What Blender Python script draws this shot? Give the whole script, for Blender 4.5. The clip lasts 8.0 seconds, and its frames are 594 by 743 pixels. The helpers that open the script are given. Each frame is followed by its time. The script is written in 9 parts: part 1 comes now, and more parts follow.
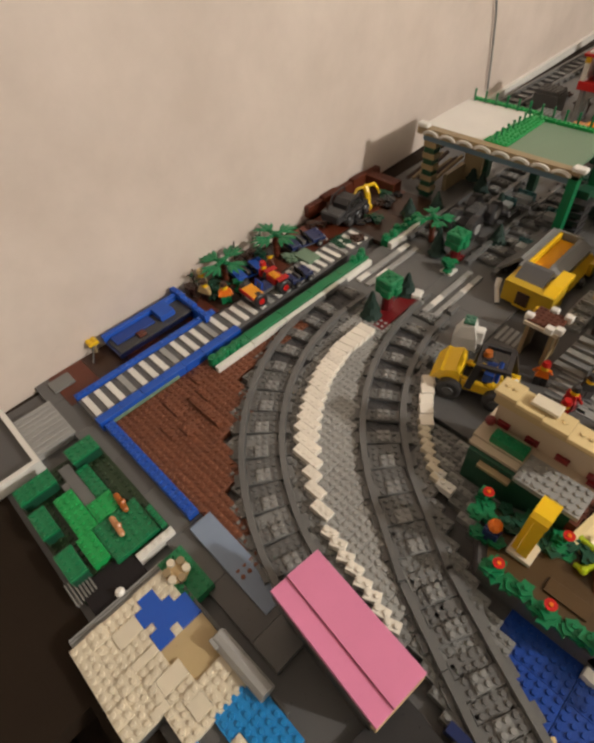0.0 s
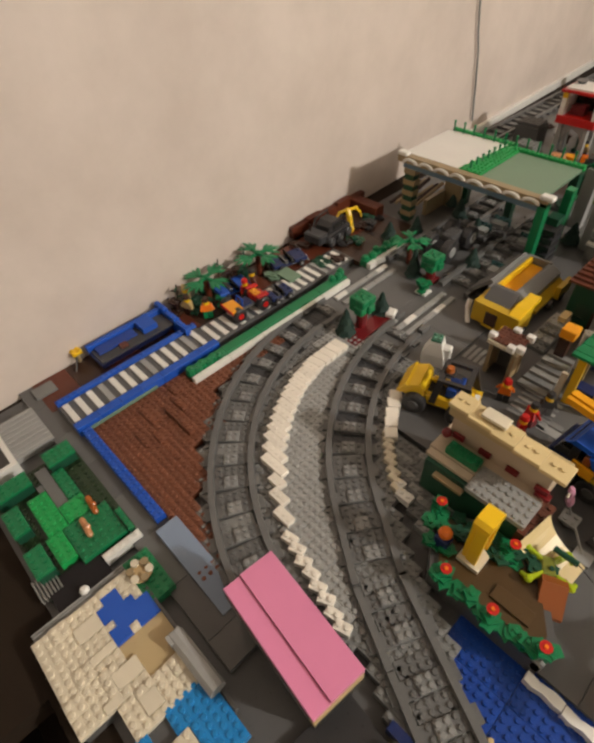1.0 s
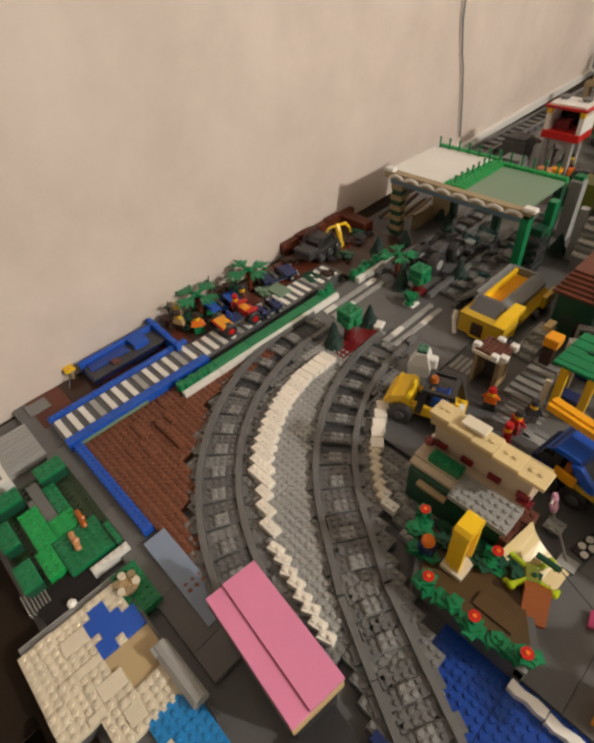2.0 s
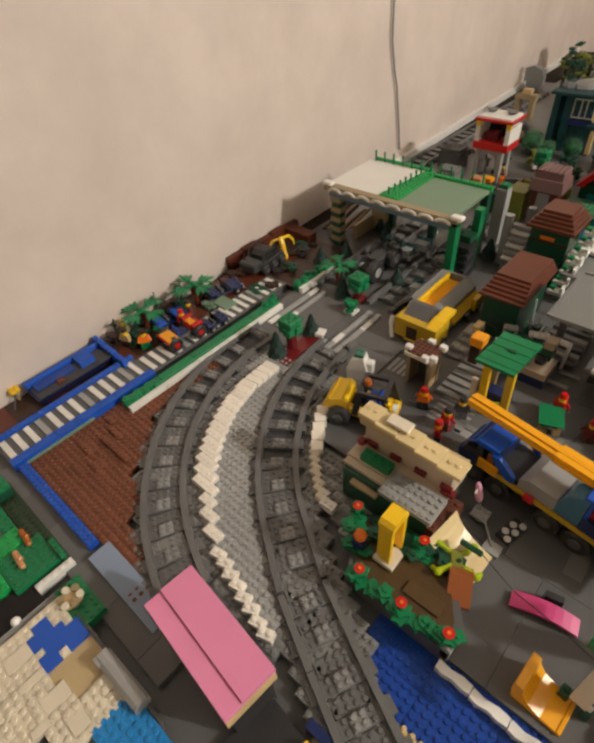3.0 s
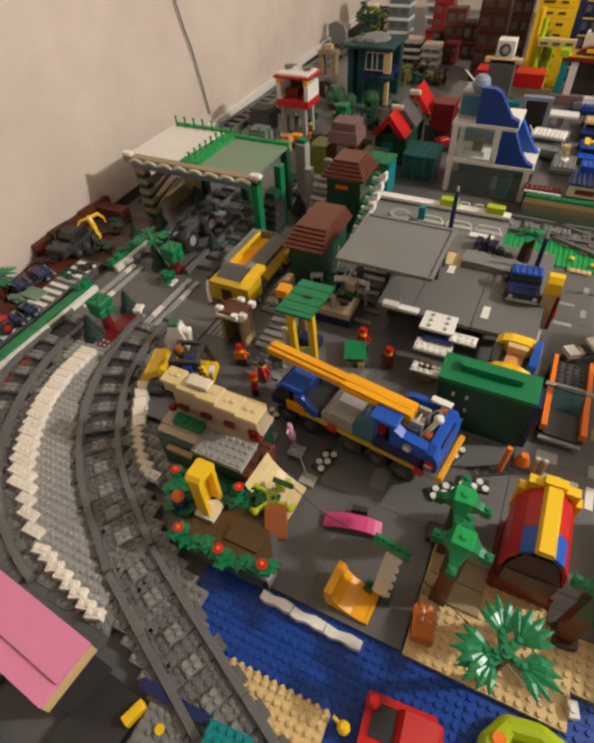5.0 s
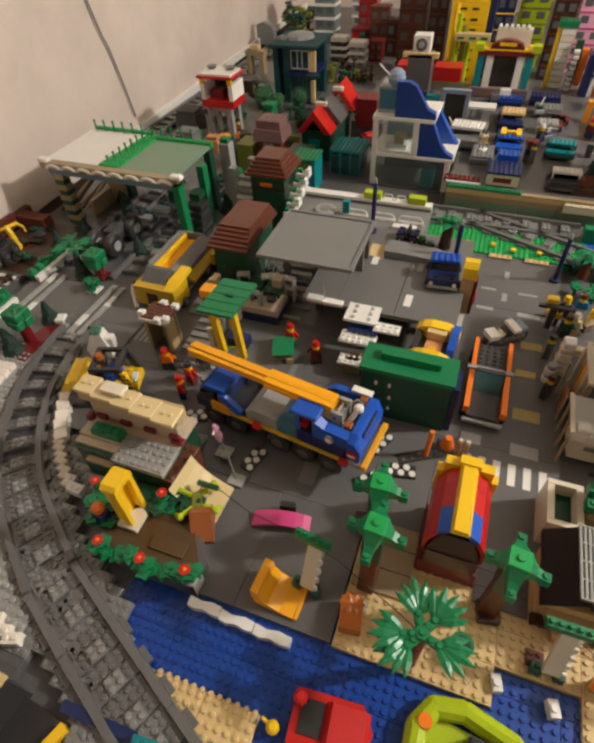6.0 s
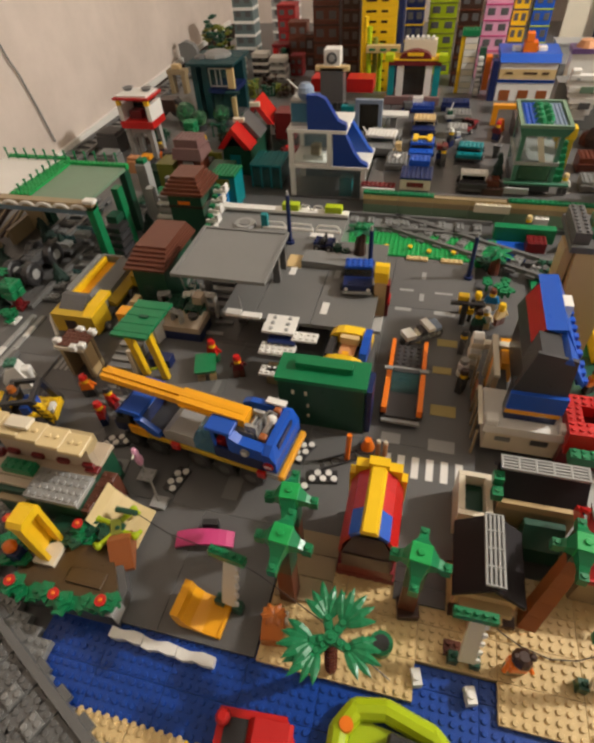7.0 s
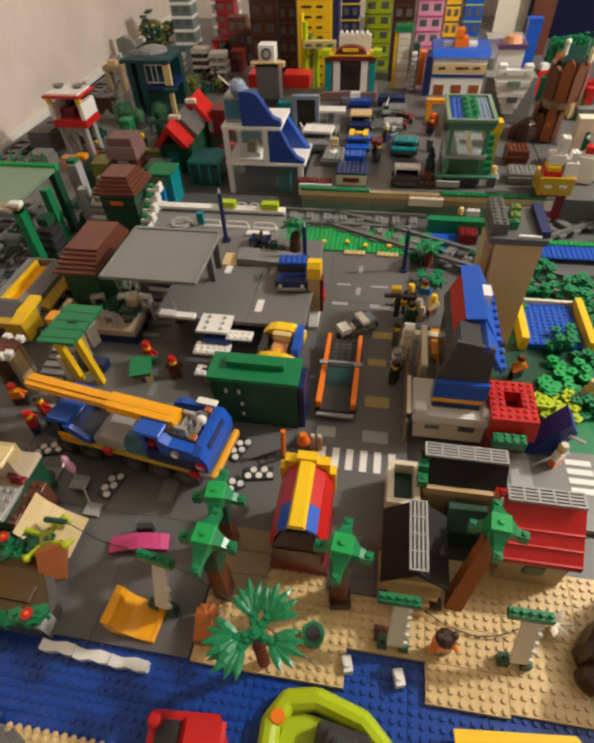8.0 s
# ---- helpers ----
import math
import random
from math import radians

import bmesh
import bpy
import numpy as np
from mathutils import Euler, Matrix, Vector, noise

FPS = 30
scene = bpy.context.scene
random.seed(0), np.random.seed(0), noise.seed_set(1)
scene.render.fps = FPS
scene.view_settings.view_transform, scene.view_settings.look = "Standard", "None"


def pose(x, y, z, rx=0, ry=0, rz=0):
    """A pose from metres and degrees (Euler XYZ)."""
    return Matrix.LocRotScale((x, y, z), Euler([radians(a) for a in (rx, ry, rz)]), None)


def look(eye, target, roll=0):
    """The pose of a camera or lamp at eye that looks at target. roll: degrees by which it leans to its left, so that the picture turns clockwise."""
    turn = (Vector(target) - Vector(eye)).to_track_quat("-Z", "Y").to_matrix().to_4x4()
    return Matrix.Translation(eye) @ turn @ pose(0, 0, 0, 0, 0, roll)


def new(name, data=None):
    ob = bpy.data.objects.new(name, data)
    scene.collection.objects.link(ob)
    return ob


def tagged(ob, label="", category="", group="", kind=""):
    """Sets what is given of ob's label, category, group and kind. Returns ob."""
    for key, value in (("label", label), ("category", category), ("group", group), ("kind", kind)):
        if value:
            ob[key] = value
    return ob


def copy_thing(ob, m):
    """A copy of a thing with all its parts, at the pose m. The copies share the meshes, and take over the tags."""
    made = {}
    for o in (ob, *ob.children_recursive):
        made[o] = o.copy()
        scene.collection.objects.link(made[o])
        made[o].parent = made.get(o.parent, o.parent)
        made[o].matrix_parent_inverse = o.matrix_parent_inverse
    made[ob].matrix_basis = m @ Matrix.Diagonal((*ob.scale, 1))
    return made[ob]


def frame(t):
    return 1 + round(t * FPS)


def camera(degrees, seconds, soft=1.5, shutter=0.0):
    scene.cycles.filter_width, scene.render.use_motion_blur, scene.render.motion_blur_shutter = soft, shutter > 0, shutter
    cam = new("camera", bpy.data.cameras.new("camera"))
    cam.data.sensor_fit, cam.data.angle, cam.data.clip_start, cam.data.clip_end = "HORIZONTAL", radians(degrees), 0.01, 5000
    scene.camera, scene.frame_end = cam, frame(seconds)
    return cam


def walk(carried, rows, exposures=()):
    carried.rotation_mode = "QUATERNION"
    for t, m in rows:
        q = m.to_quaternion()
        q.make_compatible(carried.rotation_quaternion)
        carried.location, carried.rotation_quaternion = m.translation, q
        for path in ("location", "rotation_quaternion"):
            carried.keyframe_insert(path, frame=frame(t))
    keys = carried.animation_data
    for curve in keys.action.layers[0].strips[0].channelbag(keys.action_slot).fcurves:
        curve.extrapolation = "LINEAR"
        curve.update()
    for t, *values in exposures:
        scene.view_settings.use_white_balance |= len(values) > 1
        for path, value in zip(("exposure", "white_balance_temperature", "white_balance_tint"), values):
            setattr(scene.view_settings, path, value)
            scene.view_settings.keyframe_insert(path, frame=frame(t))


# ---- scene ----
cam = camera(61.8, 8.0, 3.4)
PATH = [
    (0, (0.0, -0.004, 0.472), (-1.014, 0.882, -1.007), -5.1),
    (0.5, (0.019, 0.005, 0.481), (-1.012, 0.928, -0.962), -3.8),
    (1, (0.044, 0.007, 0.481), (-1.018, 0.93, -0.941), -4.0),
    (2.5, (0.081, 0.024, 0.487), (-1.026, 1.0, -0.862), -5.8),
    (3, (0.11, 0.033, 0.494), (-0.935, 1.072, -0.858), -5.2),
    (3.5, (0.142, 0.045, 0.494), (-0.802, 1.15, -0.88), -5.2),
    (4, (0.166, 0.054, 0.491), (-0.638, 1.231, -0.911), -3.0),
    (5.3, (0.218, 0.079, 0.482), (-0.412, 1.299, -0.972), -4.5),
    (5.5, (0.228, 0.082, 0.479), (-0.379, 1.321, -0.969), -4.5),
    (6, (0.248, 0.092, 0.475), (-0.283, 1.364, -0.974), -3.5),
    (6.5, (0.279, 0.102, 0.479), (-0.203, 1.419, -0.946), -4.6),
    (7, (0.303, 0.108, 0.477), (-0.106, 1.448, -0.95), -4.3),
    (7.5, (0.326, 0.109, 0.475), (-0.019, 1.45, -0.968), -4.2),
    (8, (0.342, 0.115, 0.478), (0.065, 1.471, -0.966), -3.0),
]
walk(cam, [(t, look(eye, target, roll)) for t, eye, target, roll in PATH])
# units: S = one stud pitch (8 mm) for x and y; heights are given in millimetres
S, MM = 0.008, 0.001

# ---- world and light ----
world = bpy.data.worlds.new("room_dark")
scene.world = world
world.use_nodes = True
world.node_tree.nodes["Background"].inputs[0].default_value = (0.9, 0.75, 0.6, 1)
world.node_tree.nodes["Background"].inputs[1].default_value = 0.02


def lamp(name, at, power, radius, colour):
    data = bpy.data.lights.new(name, "POINT")
    data.shadow_soft_size, data.energy, data.color = radius, power, colour
    ob = new(name, data)
    ob.matrix_world = pose(*at)
    return ob


lamp("room_light", (1.90, 1.08, 1.40), 150.0, 0.05, (1.0, 0.968, 0.912))

# ---- materials ----
MATS = {}


def plastic(name, rgb, rough=0.30, var=0.10, bump=0.04, coat=0.0):
    m = bpy.data.materials.new(name)
    m.use_nodes = True
    t = m.node_tree
    b = t.nodes["Principled BSDF"]
    b.inputs["Roughness"].default_value = rough
    info = t.nodes.new("ShaderNodeObjectInfo")
    geo = t.nodes.new("ShaderNodeTexCoord")
    n1 = t.nodes.new("ShaderNodeTexNoise")
    n1.inputs["Scale"].default_value = 28.0
    n1.inputs["Detail"].default_value = 4.0
    n2 = t.nodes.new("ShaderNodeTexNoise")
    n2.inputs["Scale"].default_value = 420.0
    n2.inputs["Detail"].default_value = 3.0
    t.links.new(geo.outputs["Object"], n1.inputs["Vector"])
    t.links.new(geo.outputs["Object"], n2.inputs["Vector"])
    add = t.nodes.new("ShaderNodeMath")
    add.operation = "MULTIPLY_ADD"
    add.inputs[1].default_value = var * 1.2
    t.links.new(n1.outputs[0], add.inputs[0])
    sub = t.nodes.new("ShaderNodeMath")
    sub.operation = "MULTIPLY_ADD"
    sub.inputs[1].default_value = var
    sub.inputs[2].default_value = 1.0 - var * 1.1
    t.links.new(info.outputs["Random"], sub.inputs[0])
    t.links.new(sub.outputs[0], add.inputs[2])
    hsv = t.nodes.new("ShaderNodeHueSaturation")
    hsv.inputs["Color"].default_value = (*rgb, 1)
    t.links.new(add.outputs[0], hsv.inputs["Value"])
    t.links.new(hsv.outputs[0], b.inputs["Base Color"])
    rr = t.nodes.new("ShaderNodeMath")
    rr.operation = "MULTIPLY_ADD"
    rr.inputs[1].default_value = 0.25
    rr.inputs[2].default_value = rough - 0.10
    t.links.new(n2.outputs[0], rr.inputs[0])
    t.links.new(rr.outputs[0], b.inputs["Roughness"])
    bp = t.nodes.new("ShaderNodeBump")
    bp.inputs["Strength"].default_value = bump
    bp.inputs["Distance"].default_value = 0.001
    t.links.new(n2.outputs[0], bp.inputs["Height"])
    t.links.new(bp.outputs[0], b.inputs["Normal"])
    MATS[name] = m
    return m


def clear(name, rgb, rough=0.05, mix=0.35):
    m = bpy.data.materials.new(name)
    m.use_nodes = True
    t = m.node_tree
    b = t.nodes["Principled BSDF"]
    b.inputs["Base Color"].default_value = (*rgb, 1)
    b.inputs["Roughness"].default_value = rough
    b.inputs["Transmission Weight"].default_value = 1.0 - mix
    b.inputs["IOR"].default_value = 1.2
    MATS[name] = m
    return m


for nm, rgb in dict(
        white=(0.78, 0.74, 0.68), cream=(0.72, 0.63, 0.48), sand=(0.72, 0.55, 0.28), slide_tan=(0.50, 0.37, 0.19), tan=(0.66, 0.47, 0.22), dark_tan=(0.33, 0.24, 0.13),
        light_grey=(0.34, 0.33, 0.31), mid_grey=(0.20, 0.195, 0.185), dark_grey=(0.105, 0.10, 0.097), road=(0.125, 0.12, 0.115),
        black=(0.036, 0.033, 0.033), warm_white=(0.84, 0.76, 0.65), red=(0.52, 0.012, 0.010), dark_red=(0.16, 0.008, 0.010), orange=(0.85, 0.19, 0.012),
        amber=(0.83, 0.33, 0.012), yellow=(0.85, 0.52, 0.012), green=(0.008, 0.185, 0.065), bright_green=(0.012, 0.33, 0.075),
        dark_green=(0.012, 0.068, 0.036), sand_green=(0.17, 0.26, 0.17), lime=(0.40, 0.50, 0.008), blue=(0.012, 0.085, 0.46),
        dark_blue=(0.010, 0.020, 0.090), navy=(0.010, 0.045, 0.26), deck_grey=(0.155, 0.15, 0.142), charcoal=(0.045, 0.043, 0.045), steel_blue=(0.13, 0.20, 0.26), mustard=(0.58, 0.36, 0.015), water_blue=(0.007, 0.052, 0.30), azure=(0.015, 0.23, 0.55), teal=(0.005, 0.22, 0.24),
        brown=(0.125, 0.030, 0.014), roof_brown=(0.13, 0.04, 0.022), boom_yellow=(0.85, 0.37, 0.01), rust=(0.30, 0.085, 0.022), stone_tan=(0.54, 0.37, 0.18), dark_brown=(0.045, 0.018, 0.010), pink=(0.78, 0.25, 0.42),
        magenta=(0.60, 0.055, 0.20), purple=(0.12, 0.06, 0.17), sand_red=(0.22, 0.12, 0.11), light_pink=(0.76, 0.36, 0.50),
        olive=(0.20, 0.21, 0.03), dark_teal=(0.010, 0.050, 0.054), park_bed=(0.020, 0.040, 0.014), nougat=(0.60, 0.27, 0.12), glass_haze=(0.13, 0.17, 0.165), dull_red=(0.32, 0.016, 0.016), olive_brown=(0.10, 0.062, 0.015), faded_yellow=(0.40, 0.30, 0.09), wall_cream=(0.52, 0.41, 0.29), stone_grey=(0.26, 0.245, 0.22), deep_sand_green=(0.065, 0.19, 0.12), track_grey=(0.135, 0.130, 0.124), track_stud=(0.25, 0.243, 0.23), smoky_red=(0.085, 0.045, 0.042), plant_orange=(0.42, 0.11, 0.012), grey_blue=(0.22, 0.27, 0.36)).items():
    plastic(nm, rgb)
plastic("earth", (0.19, 0.062, 0.028), rough=0.52, var=0.18, bump=0.10)
plastic("soil", (0.085, 0.046, 0.016), rough=0.30, var=0.35, bump=0.08)
plastic("matte_black", (0.020, 0.016, 0.017), rough=0.62)
MATS["matte_black"].node_tree.nodes["Principled BSDF"].inputs["Specular IOR Level"].default_value = 0.2
plastic("pine", (0.007, 0.028, 0.018), rough=0.7)
plastic("chrome", (0.45, 0.44, 0.42), rough=0.22)
MATS["chrome"].node_tree.nodes["Principled BSDF"].inputs["Metallic"].default_value = 0.6
clear("glass", (0.80, 0.88, 0.86), mix=0.06)
clear("glass_blue", (0.20, 0.45, 0.62))
clear("glass_teal", (0.25, 0.50, 0.50), mix=0.15)
clear("glass_green", (0.20, 0.45, 0.25), mix=0.15)
clear("glass_milky", (0.115, 0.075, 0.068), rough=0.18, mix=0.85)
clear("glass_smoke", (0.10, 0.09, 0.08))


def plaster(name, rgb):
    m = bpy.data.materials.new(name)
    m.use_nodes = True
    t = m.node_tree
    b = t.nodes["Principled BSDF"]
    b.inputs["Roughness"].default_value = 0.75
    co = t.nodes.new("ShaderNodeTexCoord")
    big = t.nodes.new("ShaderNodeTexNoise")
    big.inputs["Scale"].default_value = 6.5
    big.inputs["Detail"].default_value = 9.0
    big.inputs["Roughness"].default_value = 0.62
    fine = t.nodes.new("ShaderNodeTexNoise")
    fine.inputs["Scale"].default_value = 55.0
    fine.inputs["Detail"].default_value = 5.0
    ramp = t.nodes.new("ShaderNodeValToRGB")
    ramp.color_ramp.elements[0].position, ramp.color_ramp.elements[1].position = 0.34, 0.66
    ramp.color_ramp.elements[0].color = (rgb[0] * 0.86, rgb[1] * 0.85, rgb[2] * 0.84, 1)
    ramp.color_ramp.elements[1].color = (*rgb, 1)
    bp = t.nodes.new("ShaderNodeBump")
    bp.inputs["Strength"].default_value = 0.12
    bp.inputs["Distance"].default_value = 0.004
    for n in (big, fine):
        t.links.new(co.outputs["Object"], n.inputs["Vector"])
    t.links.new(big.outputs[0], ramp.inputs[0])
    t.links.new(ramp.outputs[0], b.inputs["Base Color"])
    t.links.new(fine.outputs[0], bp.inputs["Height"])
    t.links.new(bp.outputs[0], b.inputs["Normal"])
    MATS[name] = m
    return m


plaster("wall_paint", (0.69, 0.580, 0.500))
# paint of the unseen room surfaces, darkened to weaken bounced light
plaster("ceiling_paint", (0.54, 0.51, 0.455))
plaster("floor_wood", (0.030, 0.020, 0.014))
plaster("table_wood", (0.026, 0.017, 0.011))
plaster("curtain", (0.005, 0.006, 0.028))
plaster("rock_brown", (0.17, 0.062, 0.026))
for nm in ("floor_wood", "table_wood", "curtain"):
    MATS[nm].node_tree.nodes["Principled BSDF"].inputs["Specular IOR Level"].default_value = 0.12


# ---- geometry helpers ----
class Geo:
    def __init__(self):
        self.v, self.f, self.m, self.cur = [], [], [], 0

    def use(self, i):
        self.cur = i
        return self

    def _add(self, verts, faces):
        o = len(self.v)
        self.v += verts
        self.f += [tuple(o + i for i in f) for f in faces]
        self.m += [self.cur] * len(faces)

    def box(self, x0, y0, x1, y1, z0, z1, c=0.22):
        a = ((x0 * S, x1 * S), (y0 * S, y1 * S), (z0 * MM, z1 * MM))
        c = min(c * MM, *(abs(p[1] - p[0]) * 0.3 for p in a))
        vs, idx = [], {}
        for i in (0, 1):
            for j in (0, 1):
                for k in (0, 1):
                    p = (a[0][i], a[1][j], a[2][k])
                    d = [c if q == 0 else -c for q in (i, j, k)]
                    for ax in range(3):
                        idx[i, j, k, ax] = len(vs)
                        vs.append(tuple(p[q] if q == ax else p[q] + d[q] for q in range(3)))
        fs = []
        cyc = ((0, 0), (1, 0), (1, 1), (0, 1))
        for s in (0, 1):
            fs.append([idx[s, u, w, 0] for u, w in cyc])
            fs.append([idx[u, s, w, 1] for u, w in cyc])
            fs.append([idx[u, w, s, 2] for u, w in cyc])
        for u in (0, 1):
            for w in (0, 1):
                fs.append([idx[u, w, 0, 0], idx[u, w, 1, 0], idx[u, w, 1, 1], idx[u, w, 0, 1]])
                fs.append([idx[u, 0, w, 0], idx[u, 1, w, 0], idx[u, 1, w, 2], idx[u, 0, w, 2]])
                fs.append([idx[0, u, w, 1], idx[1, u, w, 1], idx[1, u, w, 2], idx[0, u, w, 2]])
        for i in (0, 1):
            for j in (0, 1):
                for k in (0, 1):
                    fs.append([idx[i, j, k, q] for q in range(3)])
        self._add(vs, fs)
        return self

    def stud(self, x, y, z, n=8, r=0.30, h=1.7):
        vs = []
        for rr, hh in ((r, 0), (r, h * 0.8), (r * 0.88, h)):
            for i in range(n):
                t = 2 * math.pi * (i + 0.5) / n
                vs.append(((x + rr * math.cos(t)) * S, (y + rr * math.sin(t)) * S, (z + hh) * MM))
        fs = [[k * n + i, k * n + (i + 1) % n, (k + 1) * n + (i + 1) % n, (k + 1) * n + i] for k in (0, 1) for i in range(n)]
        fs.append([2 * n + i for i in range(n)])
        self._add(vs, fs)
        return self

    def studs(self, x0, y0, x1, y1, z):
        nx, ny = max(1, round(x1 - x0)), max(1, round(y1 - y0))
        for i in range(nx):
            for j in range(ny):
                self.stud(x0 + (i + 0.5) * (x1 - x0) / nx, y0 + (j + 0.5) * (y1 - y0) / ny, z)
        return self

    def brick(self, x0, y0, x1, y1, z0, z1):
        return self.box(x0, y0, x1, y1, z0, z1).studs(x0, y0, x1, y1, z1)

    def hull(self, rings, close=True):
        """A skin over rings of equal length, each a list of (x, y, z) in studs, studs and mm."""
        n, vs, fs = len(rings[0]), [], []
        for r in rings:
            vs += [(p[0] * S, p[1] * S, p[2] * MM) for p in r]
        for k in range(len(rings) - 1):
            fs += [[k * n + i, k * n + (i + 1) % n, (k + 1) * n + (i + 1) % n, (k + 1) * n + i] for i in range(n)]
        if close:
            fs += [list(range(n)), [(len(rings) - 1) * n + i for i in range(n)]]
        self._add(vs, fs)
        return self

    def prism(self, pts, y0, y1):
        """Extrude a profile of (x, z) along y."""
        return self.hull([[(p[0], y0, p[1]) for p in pts], [(p[0], y1, p[1]) for p in pts]])

    def prism_x(self, pts, x0, x1):
        """Extrude a profile of (y, z) along x."""
        return self.hull([[(x0, p[0], p[1]) for p in pts], [(x1, p[0], p[1]) for p in pts]])

    def poly(self, pts, z0, z1):
        """Extrude an outline of (x, y) upwards."""
        return self.hull([[(p[0], p[1], z0) for p in pts], [(p[0], p[1], z1) for p in pts]])

    def cyl(self, x, y, z0, z1, r, r2=None, n=14):
        r2 = r if r2 is None else r2
        ring = lambda q, z: [(x + q * math.cos(2 * math.pi * i / n), y + q * math.sin(2 * math.pi * i / n), z) for i in range(n)]
        return self.hull([ring(r, z0), ring(r2, z1)])

    def disc(self, x, y, z, r, w, axis, n=16):
        """A wheel or dish: radius r in studs, width w in studs, its axle along axis."""
        def at(a, q, s):
            u, v = q * math.cos(a), q * math.sin(a)
            return (x + s, y + u, z + v * 8) if axis == "x" else (x + u, y + s, z + v * 8)
        ring = lambda q, s: [at(2 * math.pi * i / n, q, s) for i in range(n)]
        return self.hull([ring(r * 0.85, -w / 2), ring(r, -w / 2 + 0.12 * w), ring(r, w / 2 - 0.12 * w), ring(r * 0.85, w / 2)])

    def rod(self, p, q, r, n=7):
        """A round bar from p to q (studs, studs, mm), radius in mm."""
        a, b = Vector((p[0] * S, p[1] * S, p[2] * MM)), Vector((q[0] * S, q[1] * S, q[2] * MM))
        d = (b - a).normalized()
        u = d.orthogonal().normalized()
        w = d.cross(u)
        vs = []
        for c in (a, b):
            for i in range(n):
                t = 2 * math.pi * i / n
                vs.append(tuple(c + (u * math.cos(t) + w * math.sin(t)) * r * MM))
        fs = [[i, (i + 1) % n, n + (i + 1) % n, n + i] for i in range(n)] + [list(range(n)), [n + i for i in range(n)]]
        self._add(vs, fs)
        return self

    def ball(self, x, y, z, r, n=10, squash=1.0):
        rings = []
        for k in range(1, 6):
            t = math.pi * k / 6
            rings.append([(x + r * math.sin(t) * math.cos(2 * math.pi * i / n), y + r * math.sin(t) * math.sin(2 * math.pi * i / n),
                           z + 8 * r * squash * math.cos(t)) for i in range(n)])
        return self.hull(rings)


def part(name, g, mat, parent=None, label="", turn=None):
    me = bpy.data.meshes.new(name)
    me.from_pydata(g.v, [], g.f)
    bm = bmesh.new()
    bm.from_mesh(me)
    bmesh.ops.recalc_face_normals(bm, faces=bm.faces[:])
    bm.to_mesh(me)
    bm.free()
    for k in (mat if isinstance(mat, (list, tuple)) else [mat]):
        me.materials.append(MATS[k])
    if any(g.m):
        me.polygons.foreach_set("material_index", g.m)
    ob = new(name, me)
    if parent is not None:
        ob.parent = parent
    if turn is not None:
        ob.matrix_basis = turn
    if label:
        ob["label"] = label
    return ob


def thing(name, label, category, x, y, z=0.0, rot=0.0, group="", kind=""):
    ob = new(name)
    ob.empty_display_size = 0.01
    ob.matrix_basis = pose(x * S, y * S, z * MM, 0, 0, rot)
    return tagged(ob, label, category, group, kind)


def bx(parent, name, mat, x0, y0, x1, y1, z0, z1, studs=False, label=""):
    g = Geo().box(x0, y0, x1, y1, z0, z1)
    if studs:
        g.studs(x0, y0, x1, y1, z1)
    return part(name, g, mat, parent, label)


def put(ob, x, y, z=0.0, rot=0.0):
    return copy_thing(ob, pose(x * S, y * S, z * MM, 0, 0, rot))


def flat(name, mat, x0, y0, x1, y1, z0, z1, label, category, studs=False, kind="structure"):
    """A piece of the ground, one mesh at the top level."""
    g = Geo().box(x0, y0, x1, y1, z0, z1)
    if studs:
        g.studs(x0, y0, x1, y1, z1)
    return tagged(part(name, g, mat), label, category, "", kind)


def figure(x, y, z, rot, torso, legs, hat, label="", mount=0):
    g = Geo()
    g.use(1).box(-0.95, -0.5, -0.05, 0.5, 0, 13).box(0.05, -0.5, 0.95, 0.5, 0, 13)
    if mount:
        g.box(-0.95, -1.6, -0.05, -0.4, 8, 13).box(0.05, -1.6, 0.95, -0.4, 8, 13)
    g.use(0).prism([(-0.97, 13), (0.97, 13), (0.72, 25), (-0.72, 25)], -0.5, 0.5)
    g.rod((-0.85, 0, 24), (-1.25, -0.5, 15), 1.7).rod((0.85, 0, 24), (1.25, -0.5, 15), 1.7)
    g.use(2).cyl(0, 0, 25, 34, 0.6, n=10)
    g.use(3).cyl(0, 0, 31, 36.5, 0.72, 0.5, n=10)
    ob = part("toy_figure", g, [torso, legs, "yellow", hat])
    ob.matrix_basis = pose(x * S, y * S, z * MM, 0, 0, rot)
    return tagged(ob, label or "small plastic toy figure standing on the road plates", "toy figure", "toy figures")

# ---- the room and the table ----
def slab(name, pts, z0, z1, mat, label, category):
    g = Geo().poly([(p[0] / S, p[1] / S) for p in pts], z0 * 1000, z1 * 1000)
    return tagged(part(name, g, mat), label, category, "", "structure")


